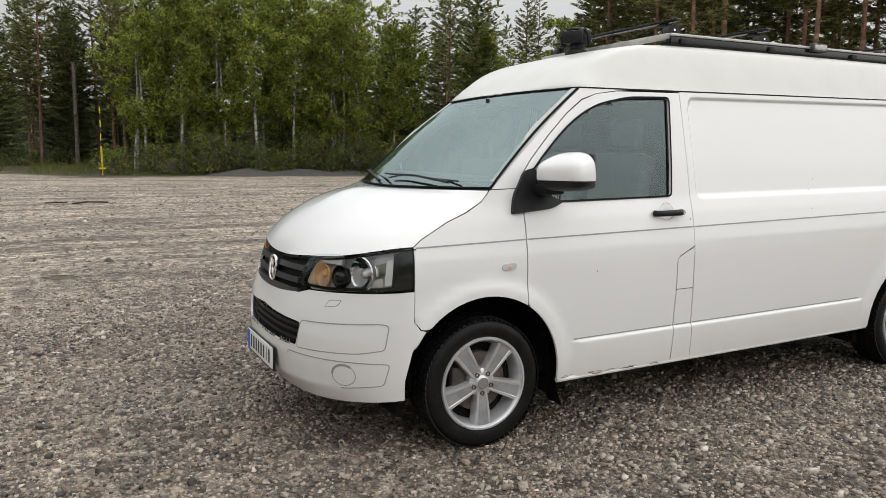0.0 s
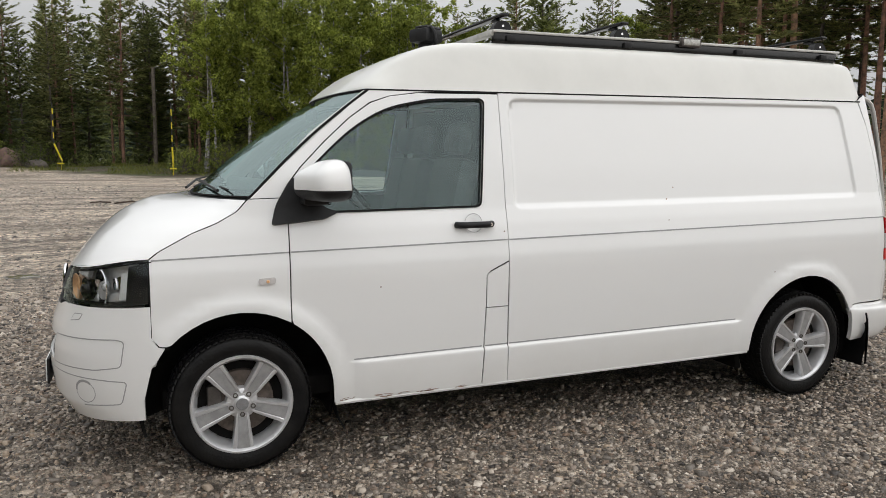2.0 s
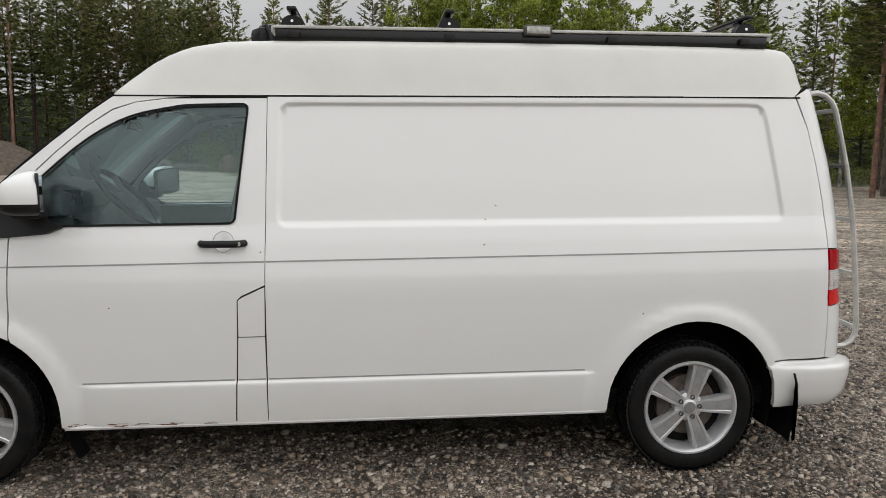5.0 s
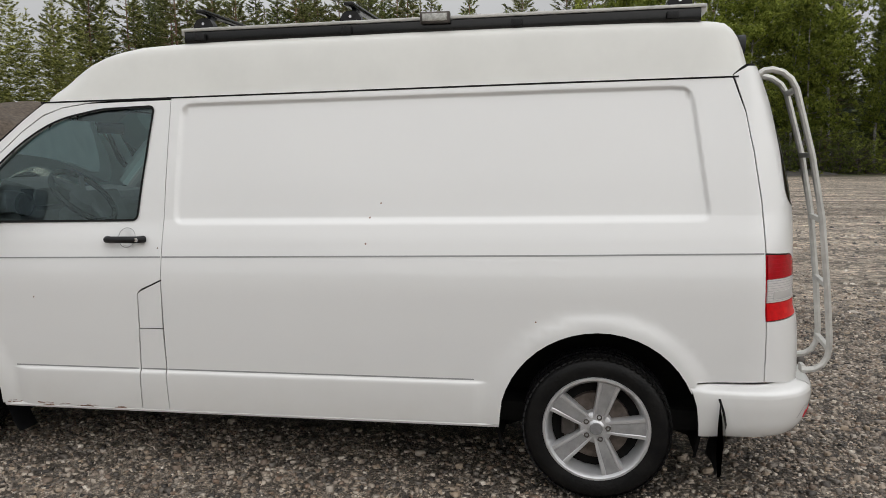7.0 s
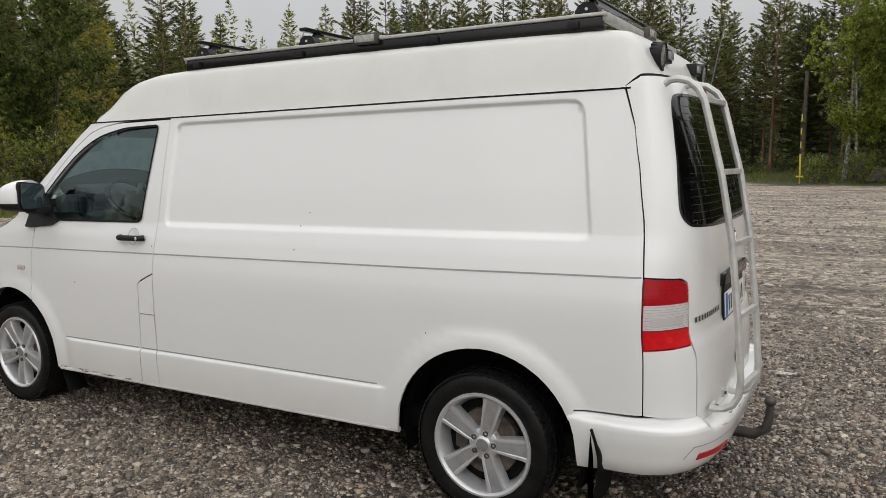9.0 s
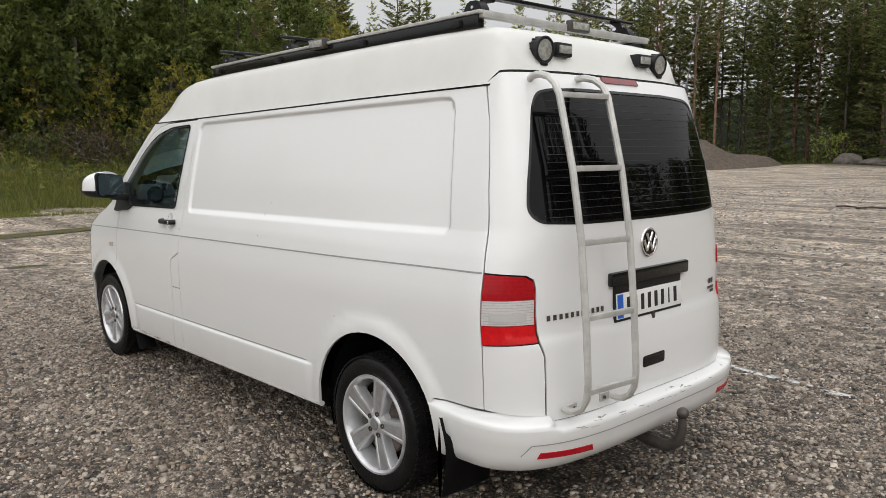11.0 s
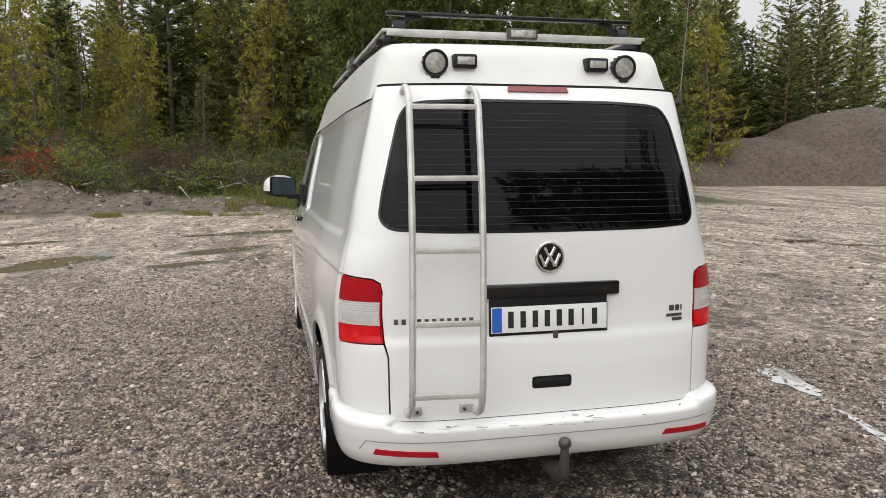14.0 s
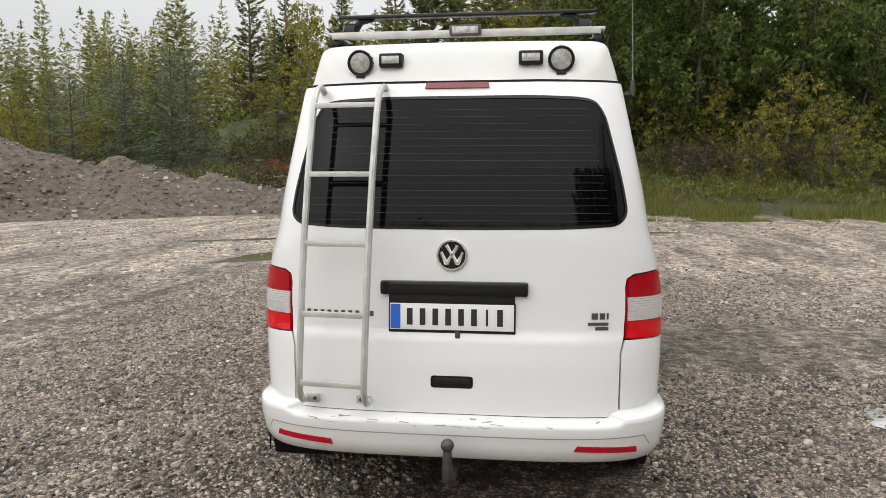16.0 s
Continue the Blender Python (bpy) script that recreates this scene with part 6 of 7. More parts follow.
while len(coarse) < 45000:
    a, r = rng.uniform(0, math.tau), 5.0 + 27.0 * rng.random() ** 1.5
    x, y = 2.5 + r * math.cos(a), -0.5 + r * math.sin(a)
    if x > 11 or y < -14 or x < -16 or (y > 44):
        continue
    if noise.noise((x * 0.25 + y * 0.06, y * 0.9 - x * 0.22, 4)) + 0.5 * noise.noise((x * 1.3, y * 1.3, 8)) < rng.uniform(-0.5, 0.45):
        continue
    s = (0.011 + 0.0009 * r) * math.exp(rng.gauss(0, 0.45))
    coarse.append((x, y, ground_z(x, y) + s * 0.05, min(s, 0.06)))
scatter("coarse_gravel", coarse, STONES, "coarse grey and brown gravel strewn over the lot", stone_shapes(rng, 14, True), rng)
scatter("gravel_grit", grit, STONES, "fine loose grey and brown gravel between the stones", stone_shapes(rng, 14, True), rng)

# ---- heaps of soil and gravel ----
def heap(name, parts, mat, label, seed, res=0.45, rough=0.12, top=1.0):
    """A mound made of several overlapping cones with slumped feet."""
    x0, x1 = min(px - 1.5 * pr for px, py, pr, ph in parts), max(px + 1.5 * pr for px, py, pr, ph in parts)
    y0, y1 = min(py - 1.5 * pr for px, py, pr, ph in parts), max(py + 1.5 * pr for px, py, pr, ph in parts)
    nx, ny = int((x1 - x0) / res), int((y1 - y0) / res)
    verts = []
    for j in range(ny + 1):
        for i in range(nx + 1):
            x, y = x0 + (x1 - x0) * i / nx, y0 + (y1 - y0) * j / ny
            h = -0.25
            wx = x + 0.9 * noise.noise((x * 0.35, y * 0.35, seed))
            wy = y + 0.9 * noise.noise((x * 0.35, y * 0.35, seed + 5))
            for px, py, pr, ph in parts:
                d = math.hypot(wx - px, wy - py) / pr
                hh = ph * (1 - d) if d > 0.15 else ph * (0.85 + 0.15 * (1 - (d / 0.15) ** 2))
                if top > 1:
                    hh = ph * 0.8 * math.tanh(top * max(1 - d, -0.2) / 0.8)
                h = max(h, hh)
            h += (rough * noise.noise((x * 1.3, y * 1.3, seed)) + rough * 0.5 * noise.noise((x * 3.1, y * 3.1, seed))) * smooth01(h / 0.4)
            verts.append((x, y, ground_z(x, y) + h))
    n = nx + 1
    faces = [(j * n + i, j * n + i + 1, (j + 1) * n + i + 1, (j + 1) * n + i) for j in range(ny) for i in range(nx)]
    return tagged(tidy(name, verts, faces, mat), label, "mound")


def heap_material(name, dark, light):
    m = material(name, light, 0.9, second=dark, scale=4.0, bump=1.0, bscale=16)
    return m


SOIL = heap_material("grey_soil", (0.055, 0.042, 0.032), (0.125, 0.096, 0.072))
RUBBLE = heap_material("gravel_heap", (0.060, 0.047, 0.037), (0.15, 0.118, 0.092))
heap("soil_mound", [(-36.5, 25.5, 4.5, 1.9), (-38.5, 31.5, 7.0, 4.0), (-38.5, 40.0, 10.0, 6.8), (-37.0, 46.0, 11.0, 7.1), (-33.5, 50.5, 9.5, 6.2), (-28.5, 53.5, 7.0, 3.6), (-23.5, 55.5, 4.0, 1.3)], SOIL, "long grey soil mound at the edge of the lot", 2, rough=0.2, top=1.5)
hp = heap("gravel_mound", [(-17.6, -19.8, 6.4, 3.3), (-18.8, -15.2, 4.4, 1.9), (-19.6, -11.8, 3.0, 1.15), (-20.4, -8.6, 2.0, 0.65), (-21.2, -5.5, 1.5, 0.35), (-19.3, -5.5, 1.9, 0.30), (-18.9, -2.4, 1.7, 0.22), (-20, -25.5, 7.5, 3.9)], RUBBLE, "grey gravel heap with stones", 4, res=0.3, rough=0.10)
GREYSOIL = heap_material("grey_grit", (0.055, 0.050, 0.046), (0.115, 0.105, 0.096))
heap("gravel_mound", [(9.5, 45.5, 3.0, 0.42), (13.5, 46.0, 3.0, 0.40), (16.5, 46.8, 2.2, 0.32)], GREYSOIL, "low grey gravel heap under the birches", 8, res=0.3, rough=0.05)
rng = random.Random(21)
me = hp.data
cand = [v.co.copy() for v in me.vertices if v.co.z > ground_z(v.co.x, v.co.y) + 0.02 and v.co.x > -25]
places = []
for k in range(15000):
    c = rng.choice(cand)
    s = 0.036 * math.exp(rng.gauss(0, 0.5))
    places.append((c.x + rng.uniform(-0.15, 0.15), c.y + rng.uniform(-0.15, 0.15), c.z - 0.02, min(s, 0.13)))
HEAPSTONES = stone_material("heap_stone", [(0.0, (0.035, 0.029, 0.025)), (0.4, (0.13, 0.107, 0.086)), (0.8, (0.28, 0.235, 0.19)), (1.0, (0.52, 0.46, 0.40))])
scatter("heap_stones", places, HEAPSTONES, "grey stones on the gravel heap", stone_shapes(rng, 12), rng)

# ---- trees ----
NEEDLE = leaf_material("pine_needles", (0.050, 0.062, 0.026), (0.33, 0.34, 0.125), 0.5, 0.28)
SPRUCE = leaf_material("spruce_needles", (0.036, 0.050, 0.021), (0.27, 0.30, 0.105), 0.5, 0.25)
LIGHTPINE = leaf_material("light_pine_needles", (0.075, 0.088, 0.034), (0.42, 0.42, 0.14), 0.55, 0.3)
YOUNGPINE = leaf_material("young_pine_needles", (0.095, 0.115, 0.036), (0.26, 0.27, 0.085), 0.3, 0.2)
BLUEPINE = leaf_material("blue_pine_needles", (0.10, 0.135, 0.085), (0.26, 0.31, 0.195), 0.3, 0.12)
BIRCHLEAF = leaf_material("birch_leaves", (0.075, 0.105, 0.018), (0.44, 0.49, 0.10), 0.6, 0.2)
YELLOWLEAF = leaf_material("yellowing_birch_leaves", (0.15, 0.15, 0.028), (0.36, 0.32, 0.058), 0.5, 0.25)
DARKLEAF = leaf_material("aspen_leaves", (0.034, 0.054, 0.015), (0.25, 0.30, 0.075), 0.5, 0.25)
BROWNLEAF = leaf_material("brown_brush", (0.050, 0.035, 0.020), (0.14, 0.105, 0.055), 0.3, 0.25)
REDLEAF = leaf_material("red_fireweed", (0.20, 0.06, 0.03), (0.36, 0.12, 0.06), 0.4, 0.1)
GRASSLEAF = leaf_material("grass_blades", (0.075, 0.105, 0.020), (0.26, 0.25, 0.070), 0.4, 0.1)
BARK = material("pine_bark", (0.34, 0.19, 0.12), 0.9, second=(0.11, 0.075, 0.055), scale=5, bump=0.8, bscale=25, objvar=0.2)
GREYBARK = material("grey_bark", (0.15, 0.125, 0.10), 0.9, second=(0.06, 0.05, 0.042), scale=6, bump=0.8, bscale=25, objvar=0.2)
BIRCHBARK = material("birch_bark", (0.60, 0.58, 0.54), 0.7, second=(0.07, 0.06, 0.055), scale=3.2, bump=0.4, bscale=30, objvar=0.1)


def raw(name, V, F, mat):
    """A mesh from arrays; every face has the same number of corners."""
    me = bpy.data.meshes.new(name)
    V = np.asarray(V, float).reshape(-1, 3)
    k = F.shape[1]
    me.vertices.add(len(V))
    me.vertices.foreach_set("co", V.ravel())
    me.loops.add(F.size)
    me.loops.foreach_set("vertex_index", F.ravel())
    me.polygons.add(len(F))
    me.polygons.foreach_set("loop_start", np.arange(len(F)) * k)
    me.update(calc_edges=True)
    me.materials.append(mat)
    return me


def clumps(rs, centres, axes, length, width, per, wild=0.75):
    """Pointed leaves round each centre."""
    n = len(centres)
    c = np.repeat(centres, per, 0)
    d = np.repeat(axes, per, 0) + rs.normal(0, wild, (n * per, 3))
    d /= np.linalg.norm(d, axis=1, keepdims=True) + 1e-9
    o = c + rs.normal(0, 1, (n * per, 3)) * length * 0.42
    s = np.cross(d, rs.normal(0, 1, (n * per, 3)))
    s /= np.linalg.norm(s, axis=1, keepdims=True) + 1e-9
    L = length * rs.uniform(0.6, 1.3, (n * per, 1))
    W = width * rs.uniform(0.6, 1.3, (n * per, 1))
    V = np.stack([o + s * W, o + d * L + np.array([0, 0, -0.12]) * L, o - s * W], 1)
    F = np.arange(n * per * 3).reshape(-1, 3)
    return V.reshape(-1, 3), F


def limb_mesh(name, paths, mat, sides=6):
    """Tapered limbs: each path is a list of (point, radius); the first is the trunk."""
    V, F, n = [], [], 0
    for j, path in enumerate(paths):
        k_ = sides if len(path) > 4 else 3
        for i, (p, r) in enumerate(path):
            a = np.arange(k_) * math.tau / k_
            q = path[min(i + 1, len(path) - 1)][0] - path[max(i - 1, 0)][0]
            q = q / (np.linalg.norm(q) + 1e-9)
            u = np.cross(q, [0.3, 0.9, 0.1] if abs(q[2]) > 0.5 else [0, 0, 1])
            u /= np.linalg.norm(u)
            w = np.cross(q, u)
            V.append(p + r * (np.cos(a)[:, None] * u + np.sin(a)[:, None] * w))
        for i in range(len(path) - 1):
            for k in range(k_):
                F.append((n + i * k_ + k, n + i * k_ + (k + 1) % k_, n + (i + 1) * k_ + (k + 1) % k_, n + (i + 1) * k_ + k))
        n += len(path) * k_
    me = raw(name, np.concatenate(V), np.array(F), mat)
    me.polygons.foreach_set("use_smooth", [True] * len(me.polygons))
    return me


def conifer_parts(seed, height, crown_from, spread, dens=1.0, ragged=0.3, trunk_r=0.13, gap=(0.26, 0.42), per=20, leaf=0.48, wide=0.056, tuft=0.2, taper=0.8):
    """Trunk, whorls of limbs that droop low down and rise towards the top, and feathered twigs along both sides of each limb."""
    rs = np.random.RandomState(seed)
    n = 8
    lean = rs.normal(0, 0.012, 2)
    axis = lambda z: np.array([lean[0] * height * (z / height) ** 1.5, lean[1] * height * (z / height) ** 1.5, z])
    tr = [(axis(height * k / n) - np.array([0, 0, 0.2 * (k == 0)]), trunk_r * (1 - 0.93 * k / n) + 0.012) for k in range(n + 1)]
    limbs, O, D, L = [tr], [], [], []
    # a few bare dead limbs under the crown
    for k in range(int(crown_from * 14)):
        z, a, r = height * crown_from * rs.uniform(0.35, 1.0), rs.uniform(0, math.tau), rs.uniform(0.4, 1.1)
        p0 = axis(z)
        limbs.append([(p0, 0.014), (p0 + np.array([math.cos(a) * r, math.sin(a) * r, -0.12 * r]), 0.004)])
    z = height * crown_from
    while z < height * 0.99:
        f = (z - height * crown_from) / (height * (1 - crown_from))
        reach = spread * (1 - f) ** taper * (0.6 + 0.4 * min(1, f * 5 + 0.3)) * rs.uniform(1 - ragged, 1 + ragged * 0.6) + 0.10
        a0 = rs.uniform(0, math.tau)
        k_ = rs.randint(4, 7)
        for j in range(k_):
            if rs.rand() > dens:
                continue
            a = a0 + j * math.tau / k_ + rs.normal(0, 0.25)
            r = reach * rs.uniform(0.55, 1.12)
            e0 = -0.30 + 0.85 * f + rs.normal(0, 0.08)
            p0 = axis(z + rs.normal(0, 0.05))
            out = np.array([math.cos(a), math.sin(a), 0.0])
            tan = np.array([-math.sin(a), math.cos(a), 0.0])
            at = lambda t: p0 + np.multiply.outer(t, out) * r + np.multiply.outer(r * (e0 * t + 0.28 * t * t), np.array([0, 0, 1.0]))
            p1 = at(np.array([0.92]))[0]
            limbs.append([(p0, 0.010 + 0.014 * (1 - f)), (p1, 0.003)])
            m = max(5, int(per * r))
            t = tuft + (1 - tuft) * rs.uniform(0, 1, m) ** 0.75
            sd = np.where(rs.rand(m) < 0.5, -1.0, 1.0) * rs.uniform(0.35, 1.0, m)
            d = out * rs.uniform(0.4, 0.9, (m, 1)) + tan * sd[:, None] + np.stack([np.zeros(m), np.zeros(m), rs.uniform(-0.28, 0.34, m) + 0.25 * f], 1)
            d /= np.linalg.norm(d, axis=1, keepdims=True)
            O.append(at(t) + rs.normal(0, 0.035, (m, 3)))
            D.append(d)
            L.append(leaf * (1.15 - 0.5 * t) * rs.uniform(0.55, 1.25, m) * (0.45 + 0.55 * min(1.0, r / 1.1)))
        z += rs.uniform(*gap) * (0.5 + height / 22)
    # the leading shoot
    m = 14
    O.append(np.stack([axis(height - q) for q in rs.uniform(0, 0.7, m)]))
    d = rs.normal(0, 0.45, (m, 3)) + np.array([0, 0, 1.0])
    D.append(d / np.linalg.norm(d, axis=1, keepdims=True))
    L.append(leaf * rs.uniform(0.4, 0.9, m))
    O, D, L = np.concatenate(O), np.concatenate(D), np.concatenate(L)
    s = np.cross(D, rs.normal(0, 0.45, D.shape) + np.array([0, 0, 1.0]))
    s /= np.linalg.norm(s, axis=1, keepdims=True) + 1e-9
    w = wide * rs.uniform(0.6, 1.4, (len(L), 1))
    V = np.stack([O + s * w, O + D * L[:, None], O - s * w], 1).reshape(-1, 3)
    return limbs, V, np.arange(len(V)).reshape(-1, 3)


def conifer(seed, height, crown_from, spread, mat, bark, **more):
    """A pine or spruce: trunk, whorls of limbs, feathered twigs of needles along them."""
    limbs, V, F = conifer_parts(seed, height, crown_from, spread, **more)
    return limb_mesh("trunk", limbs, bark), raw("crown", V, F, mat)


def broadleaf(seed, height, crown_from, spread, mat, bark, per=8, leaf=0.2, stems=1, tufts=520, trunk_r=0.085, droop=0.5):
    """A birch or aspen: slim stems, forking limbs, airy crown of small leaves."""
    rs = np.random.RandomState(seed)
    limbs, cen, axs, tips = [], [], [], []
    for s in range(stems):
        lean = rs.normal(0, 0.04 + 0.07 * (stems > 1), 2)
        base = rs.normal(0, 0.3, 2) * (stems > 1)
        h = height * rs.uniform(0.85, 1.0)
        axis = lambda f: np.array([base[0] + lean[0] * h * f + 0.15 * math.sin(f * 5 + s), base[1] + lean[1] * h * f + 0.12 * math.cos(f * 4 + s), h * f - 0.15 * (f == 0)])
        limbs.append([(axis(k / 9), trunk_r * (1 - 0.9 * k / 9) + 0.008) for k in range(10)])
        nl = int(30 / stems) + 6
        for j in range(nl):
            f = crown_from + (0.97 - crown_from) * (j + rs.rand()) / nl
            a = rs.uniform(0, math.tau)
            g = (f - crown_from) / (1 - crown_from)
            r = spread * (math.sin(math.pi * min(1, g * 0.8 + 0.2)) ** 0.7) * rs.uniform(0.5, 1.15) + 0.2
            p0 = axis(f)
            p1 = p0 + np.array([math.cos(a) * r, math.sin(a) * r, r * rs.uniform(0.1, 0.75)])
            limbs.append([(p0, 0.022 * (1 - f) + 0.010), (p1, 0.005)])
            for q in range(4):
                t = rs.uniform(0.3, 1.0)
                b = p0 + (p1 - p0) * t
                e = b + rs.normal(0, 0.32, 3) * (0.6 + 0.4 * r) + np.array([0, 0, -0.2])
                tips.append((b, e))
    per_tip = max(1, tufts // len(tips))
    for b, e in tips:
        for q in range(per_tip):
            cen.append(b + (e - b) * rs.uniform(0.1, 1.2) + rs.normal(0, 0.2, 3))
            axs.append(np.array([rs.normal(0, 0.4), rs.normal(0, 0.4), -droop]))
    V, F = clumps(rs, np.array(cen), np.array(axs), leaf, leaf * 0.36, per, 0.9)
    return limb_mesh("trunk", limbs, bark, 6), raw("crown", V, F, mat)


def tree(name, meshes, x, y, turn, scale, label, group, sink=0.0, cat="tree"):
    t = tagged(new(name), label, cat, group)
    for nm, me in zip(("trunk", "crown"), meshes):
        o = new(nm, me)
        o.parent = t
    t.matrix_basis = Matrix.LocRotScale((x, y, ground_z(x, y) - sink), Euler((0, 0, turn)), (scale, scale, scale))
    return t


PINES = [conifer(1, 15.5, 0.24, 2.83, NEEDLE, BARK, taper=0.58, per=32, tuft=0.3), conifer(2, 14.0, 0.14, 2.71, NEEDLE, GREYBARK, taper=0.58, per=34), conifer(3, 16.5, 0.38, 2.60, NEEDLE, BARK, ragged=0.45, taper=0.58, per=34, tuft=0.35), conifer(4, 13.5, 0.06, 2.48, SPRUCE, GREYBARK, ragged=0.2, taper=0.58, per=38, wide=0.062)]
TALLPINES = [conifer(11, 18.5, 0.52, 2.48, NEEDLE, BARK, ragged=0.5, trunk_r=0.15, per=38, tuft=0.4), conifer(12, 17.5, 0.46, 2.36, NEEDLE, BARK, dens=0.9, ragged=0.5, trunk_r=0.14, per=38, tuft=0.4), conifer(13, 18.0, 0.34, 2.24, SPRUCE, GREYBARK, ragged=0.4, trunk_r=0.14, per=34)]
LIGHTS = [conifer(15, 11.5, 0.06, 2.06, LIGHTPINE, GREYBARK, ragged=0.25, per=36), conifer(16, 12.5, 0.10, 2.12, LIGHTPINE, BARK, ragged=0.35, per=34), conifer(17, 10.5, 0.05, 2.01, SPRUCE, GREYBARK, ragged=0.2, per=42)]
YOUNGS = [conifer(21, 5.5, 0.03, 1.2, YOUNGPINE, GREYBARK, per=26, leaf=0.30, wide=0.028, trunk_r=0.06), conifer(22, 4.2, 0.02, 1.1, YOUNGPINE, GREYBARK, per=28, leaf=0.28, wide=0.026, trunk_r=0.05)]
BLUES = [conifer(31, 4.6, 0.02, 2.0, BLUEPINE, GREYBARK, per=34, leaf=0.30, wide=0.026, trunk_r=0.07, ragged=0.15)]
BIRCHES = [broadleaf(41, 14.0, 0.25, 2.7, BIRCHLEAF, BIRCHBARK, tufts=1500, trunk_r=0.12, per=12, leaf=0.17), broadleaf(42, 12.5, 0.20, 2.7, BIRCHLEAF, BIRCHBARK, stems=3, tufts=1500, trunk_r=0.10, per=12, leaf=0.17), broadleaf(43, 15.0, 0.30, 2.6, BIRCHLEAF, BIRCHBARK, tufts=1400, trunk_r=0.13, per=12, leaf=0.17)]
ASPENS = [broadleaf(51, 13.0, 0.05, 3.0, DARKLEAF, GREYBARK, tufts=1500, leaf=0.20, per=10), broadleaf(52, 9.0, 0.04, 2.6, DARKLEAF, GREYBARK, stems=2, tufts=1100, leaf=0.19, per=10)]
YELLOWS = [broadleaf(61, 7.0, 0.08, 1.3, YELLOWLEAF, GREYBARK, tufts=420, leaf=0.15, per=8, trunk_r=0.05), broadleaf(62, 3.4, 0.05, 0.9, YELLOWLEAF, GREYBARK, tufts=240, leaf=0.12, per=8, trunk_r=0.03)]
BUSHES = [broadleaf(71, 2.2, 0.03, 1.1, BIRCHLEAF, GREYBARK, stems=4, tufts=330, leaf=0.10, per=8, trunk_r=0.02), broadleaf(72, 1.6, 0.03, 1.0, DARKLEAF, GREYBARK, stems=4, tufts=330, leaf=0.10, per=8, trunk_r=0.018), broadleaf(73, 1.5, 0.03, 1.1, BROWNLEAF, GREYBARK, stems=5, tufts=300, leaf=0.09, per=8, trunk_r=0.02)]
REDS = [broadleaf(75, 1.3, 0.05, 0.8, REDLEAF, GREYBARK, stems=4, tufts=200, leaf=0.11, per=7, trunk_r=0.015)]
LP, LB = "tall dark green pine at the edge of the lot", "birch with white bark and green leaves"
LT = "tall pine with bare reddish lower trunk"
rng = random.Random(3)


def stand(kind, name, n, area, scale, label, group, clear=1.6, keep=None, cat="tree"):
    """n trees strewn over an area (x0, x1, y0, y1)."""
    got, tries = [], 0
    while len(got) < n and tries < n * 60:
        tries += 1
        x, y = rng.uniform(area[0], area[1]), rng.uniform(area[2], area[3])
        if keep and not keep(x, y):
            continue
        if any((x - a) ** 2 + (y - b) ** 2 < clear ** 2 for a, b in got):
            continue
        got.append((x, y))
        tree(name, kind[rng.randrange(len(kind))], x, y, rng.uniform(0, 6.28), rng.uniform(*scale), label, group, cat=cat)
    return got


# north wood, seen past the van's nose and over its roof
stand(PINES, "pine_tree", 44, (-24, 4, 60, 80), (0.8, 1.05), LP, "north wood", 2.2)
stand(PINES, "pine_tree", 26, (2, 30, 54, 72), (0.85, 1.05), LP, "north wood", 2.4)
stand(PINES + TALLPINES, "pine_tree", 28, (24, 66, 32, 64), (0.85, 1.1), LP, "north wood", 2.4, keep=lambda x, y: y > 64 - 0.85 * x)
stand(TALLPINES, "pine_tree", 52, (-50, -13, 62, 82), (0.95, 1.15), LT, "north wood", 2.1)
# tall pines east of the lot, mirrored in the rear window
stand(TALLPINES + PINES[2:3], "pine_tree", 44, (24, 42, 8, 36), (0.95, 1.25), LP, "east wood", 2.0, keep=lambda x, y: 0.36 * (x - 4) < y < 1.5 * (x - 4) and math.hypot(x - 4, y) > 30)
# birches in front of it
for x, y, k, s in ((3.6, 49.5, 1, 0.95), (6.0, 48.5, 0, 1.0), (8.6, 49.0, 1, 1.05), (11.0, 48.4, 2, 1.0), (13.8, 49.0, 0, 1.05), (16.6, 48.6, 1, 1.0), (19.0, 49.4, 2, 1.0), (22.0, 50, 0, 0.9), (12.5, 52.5, 0, 1.1), (6.5, 52, 2, 1.1), (17.5, 53, 1, 1.05), (27, 45, 1, 0.9), (31, 41, 0, 0.9)):
    tree("birch_tree", BIRCHES[k], x, y, rng.uniform(0, 6.28), s, LB, "birches by the lot")
stand(BUSHES[:2], "bush", 26, (1.5, 24, 46.6, 49.5), (0.7, 1.4), "leafy green bush at the gravel edge", "bushes", 1.2, cat="bush")
stand(BUSHES[:2], "bush", 9, (-24, -6, 58, 63), (0.7, 1.2), "leafy green bush by the wood", "bushes", 1.4, cat="bush")
# west wood behind the bank
stand(PINES, "pine_tree", 22, (-62, -42, -2, 44), (0.8, 1.05), LP, "west wood", 2.5)
stand(ASPENS, "aspen_tree", 17, (-36, -24.5, 3, 17), (0.75, 1.1), "leafy dark green aspen behind the bank", "west wood", 2.2)
stand(LIGHTS, "pine_tree", 34, (-54, -38, 18, 50), (1.1, 1.5), "light green pine behind the mound", "west wood", 2.2, keep=lambda x, y: x < -44 or y < 27)
stand(LIGHTS + PINES[1:2], "pine_tree", 26, (-54, -36, -7, 6), (1.0, 1.35), "green pine on the bank", "west wood", 2.2)
stand(LIGHTS, "pine_tree", 14, (-54, -38, -20, -7), (0.8, 1.05), "green pine on the bank", "west wood", 2.2)
stand(YELLOWS[:1], "yellowing_birch", 20, (-42, -30, -16, 26), (0.7, 1.5), "yellowing young birch among pines", "west wood", 2.2)
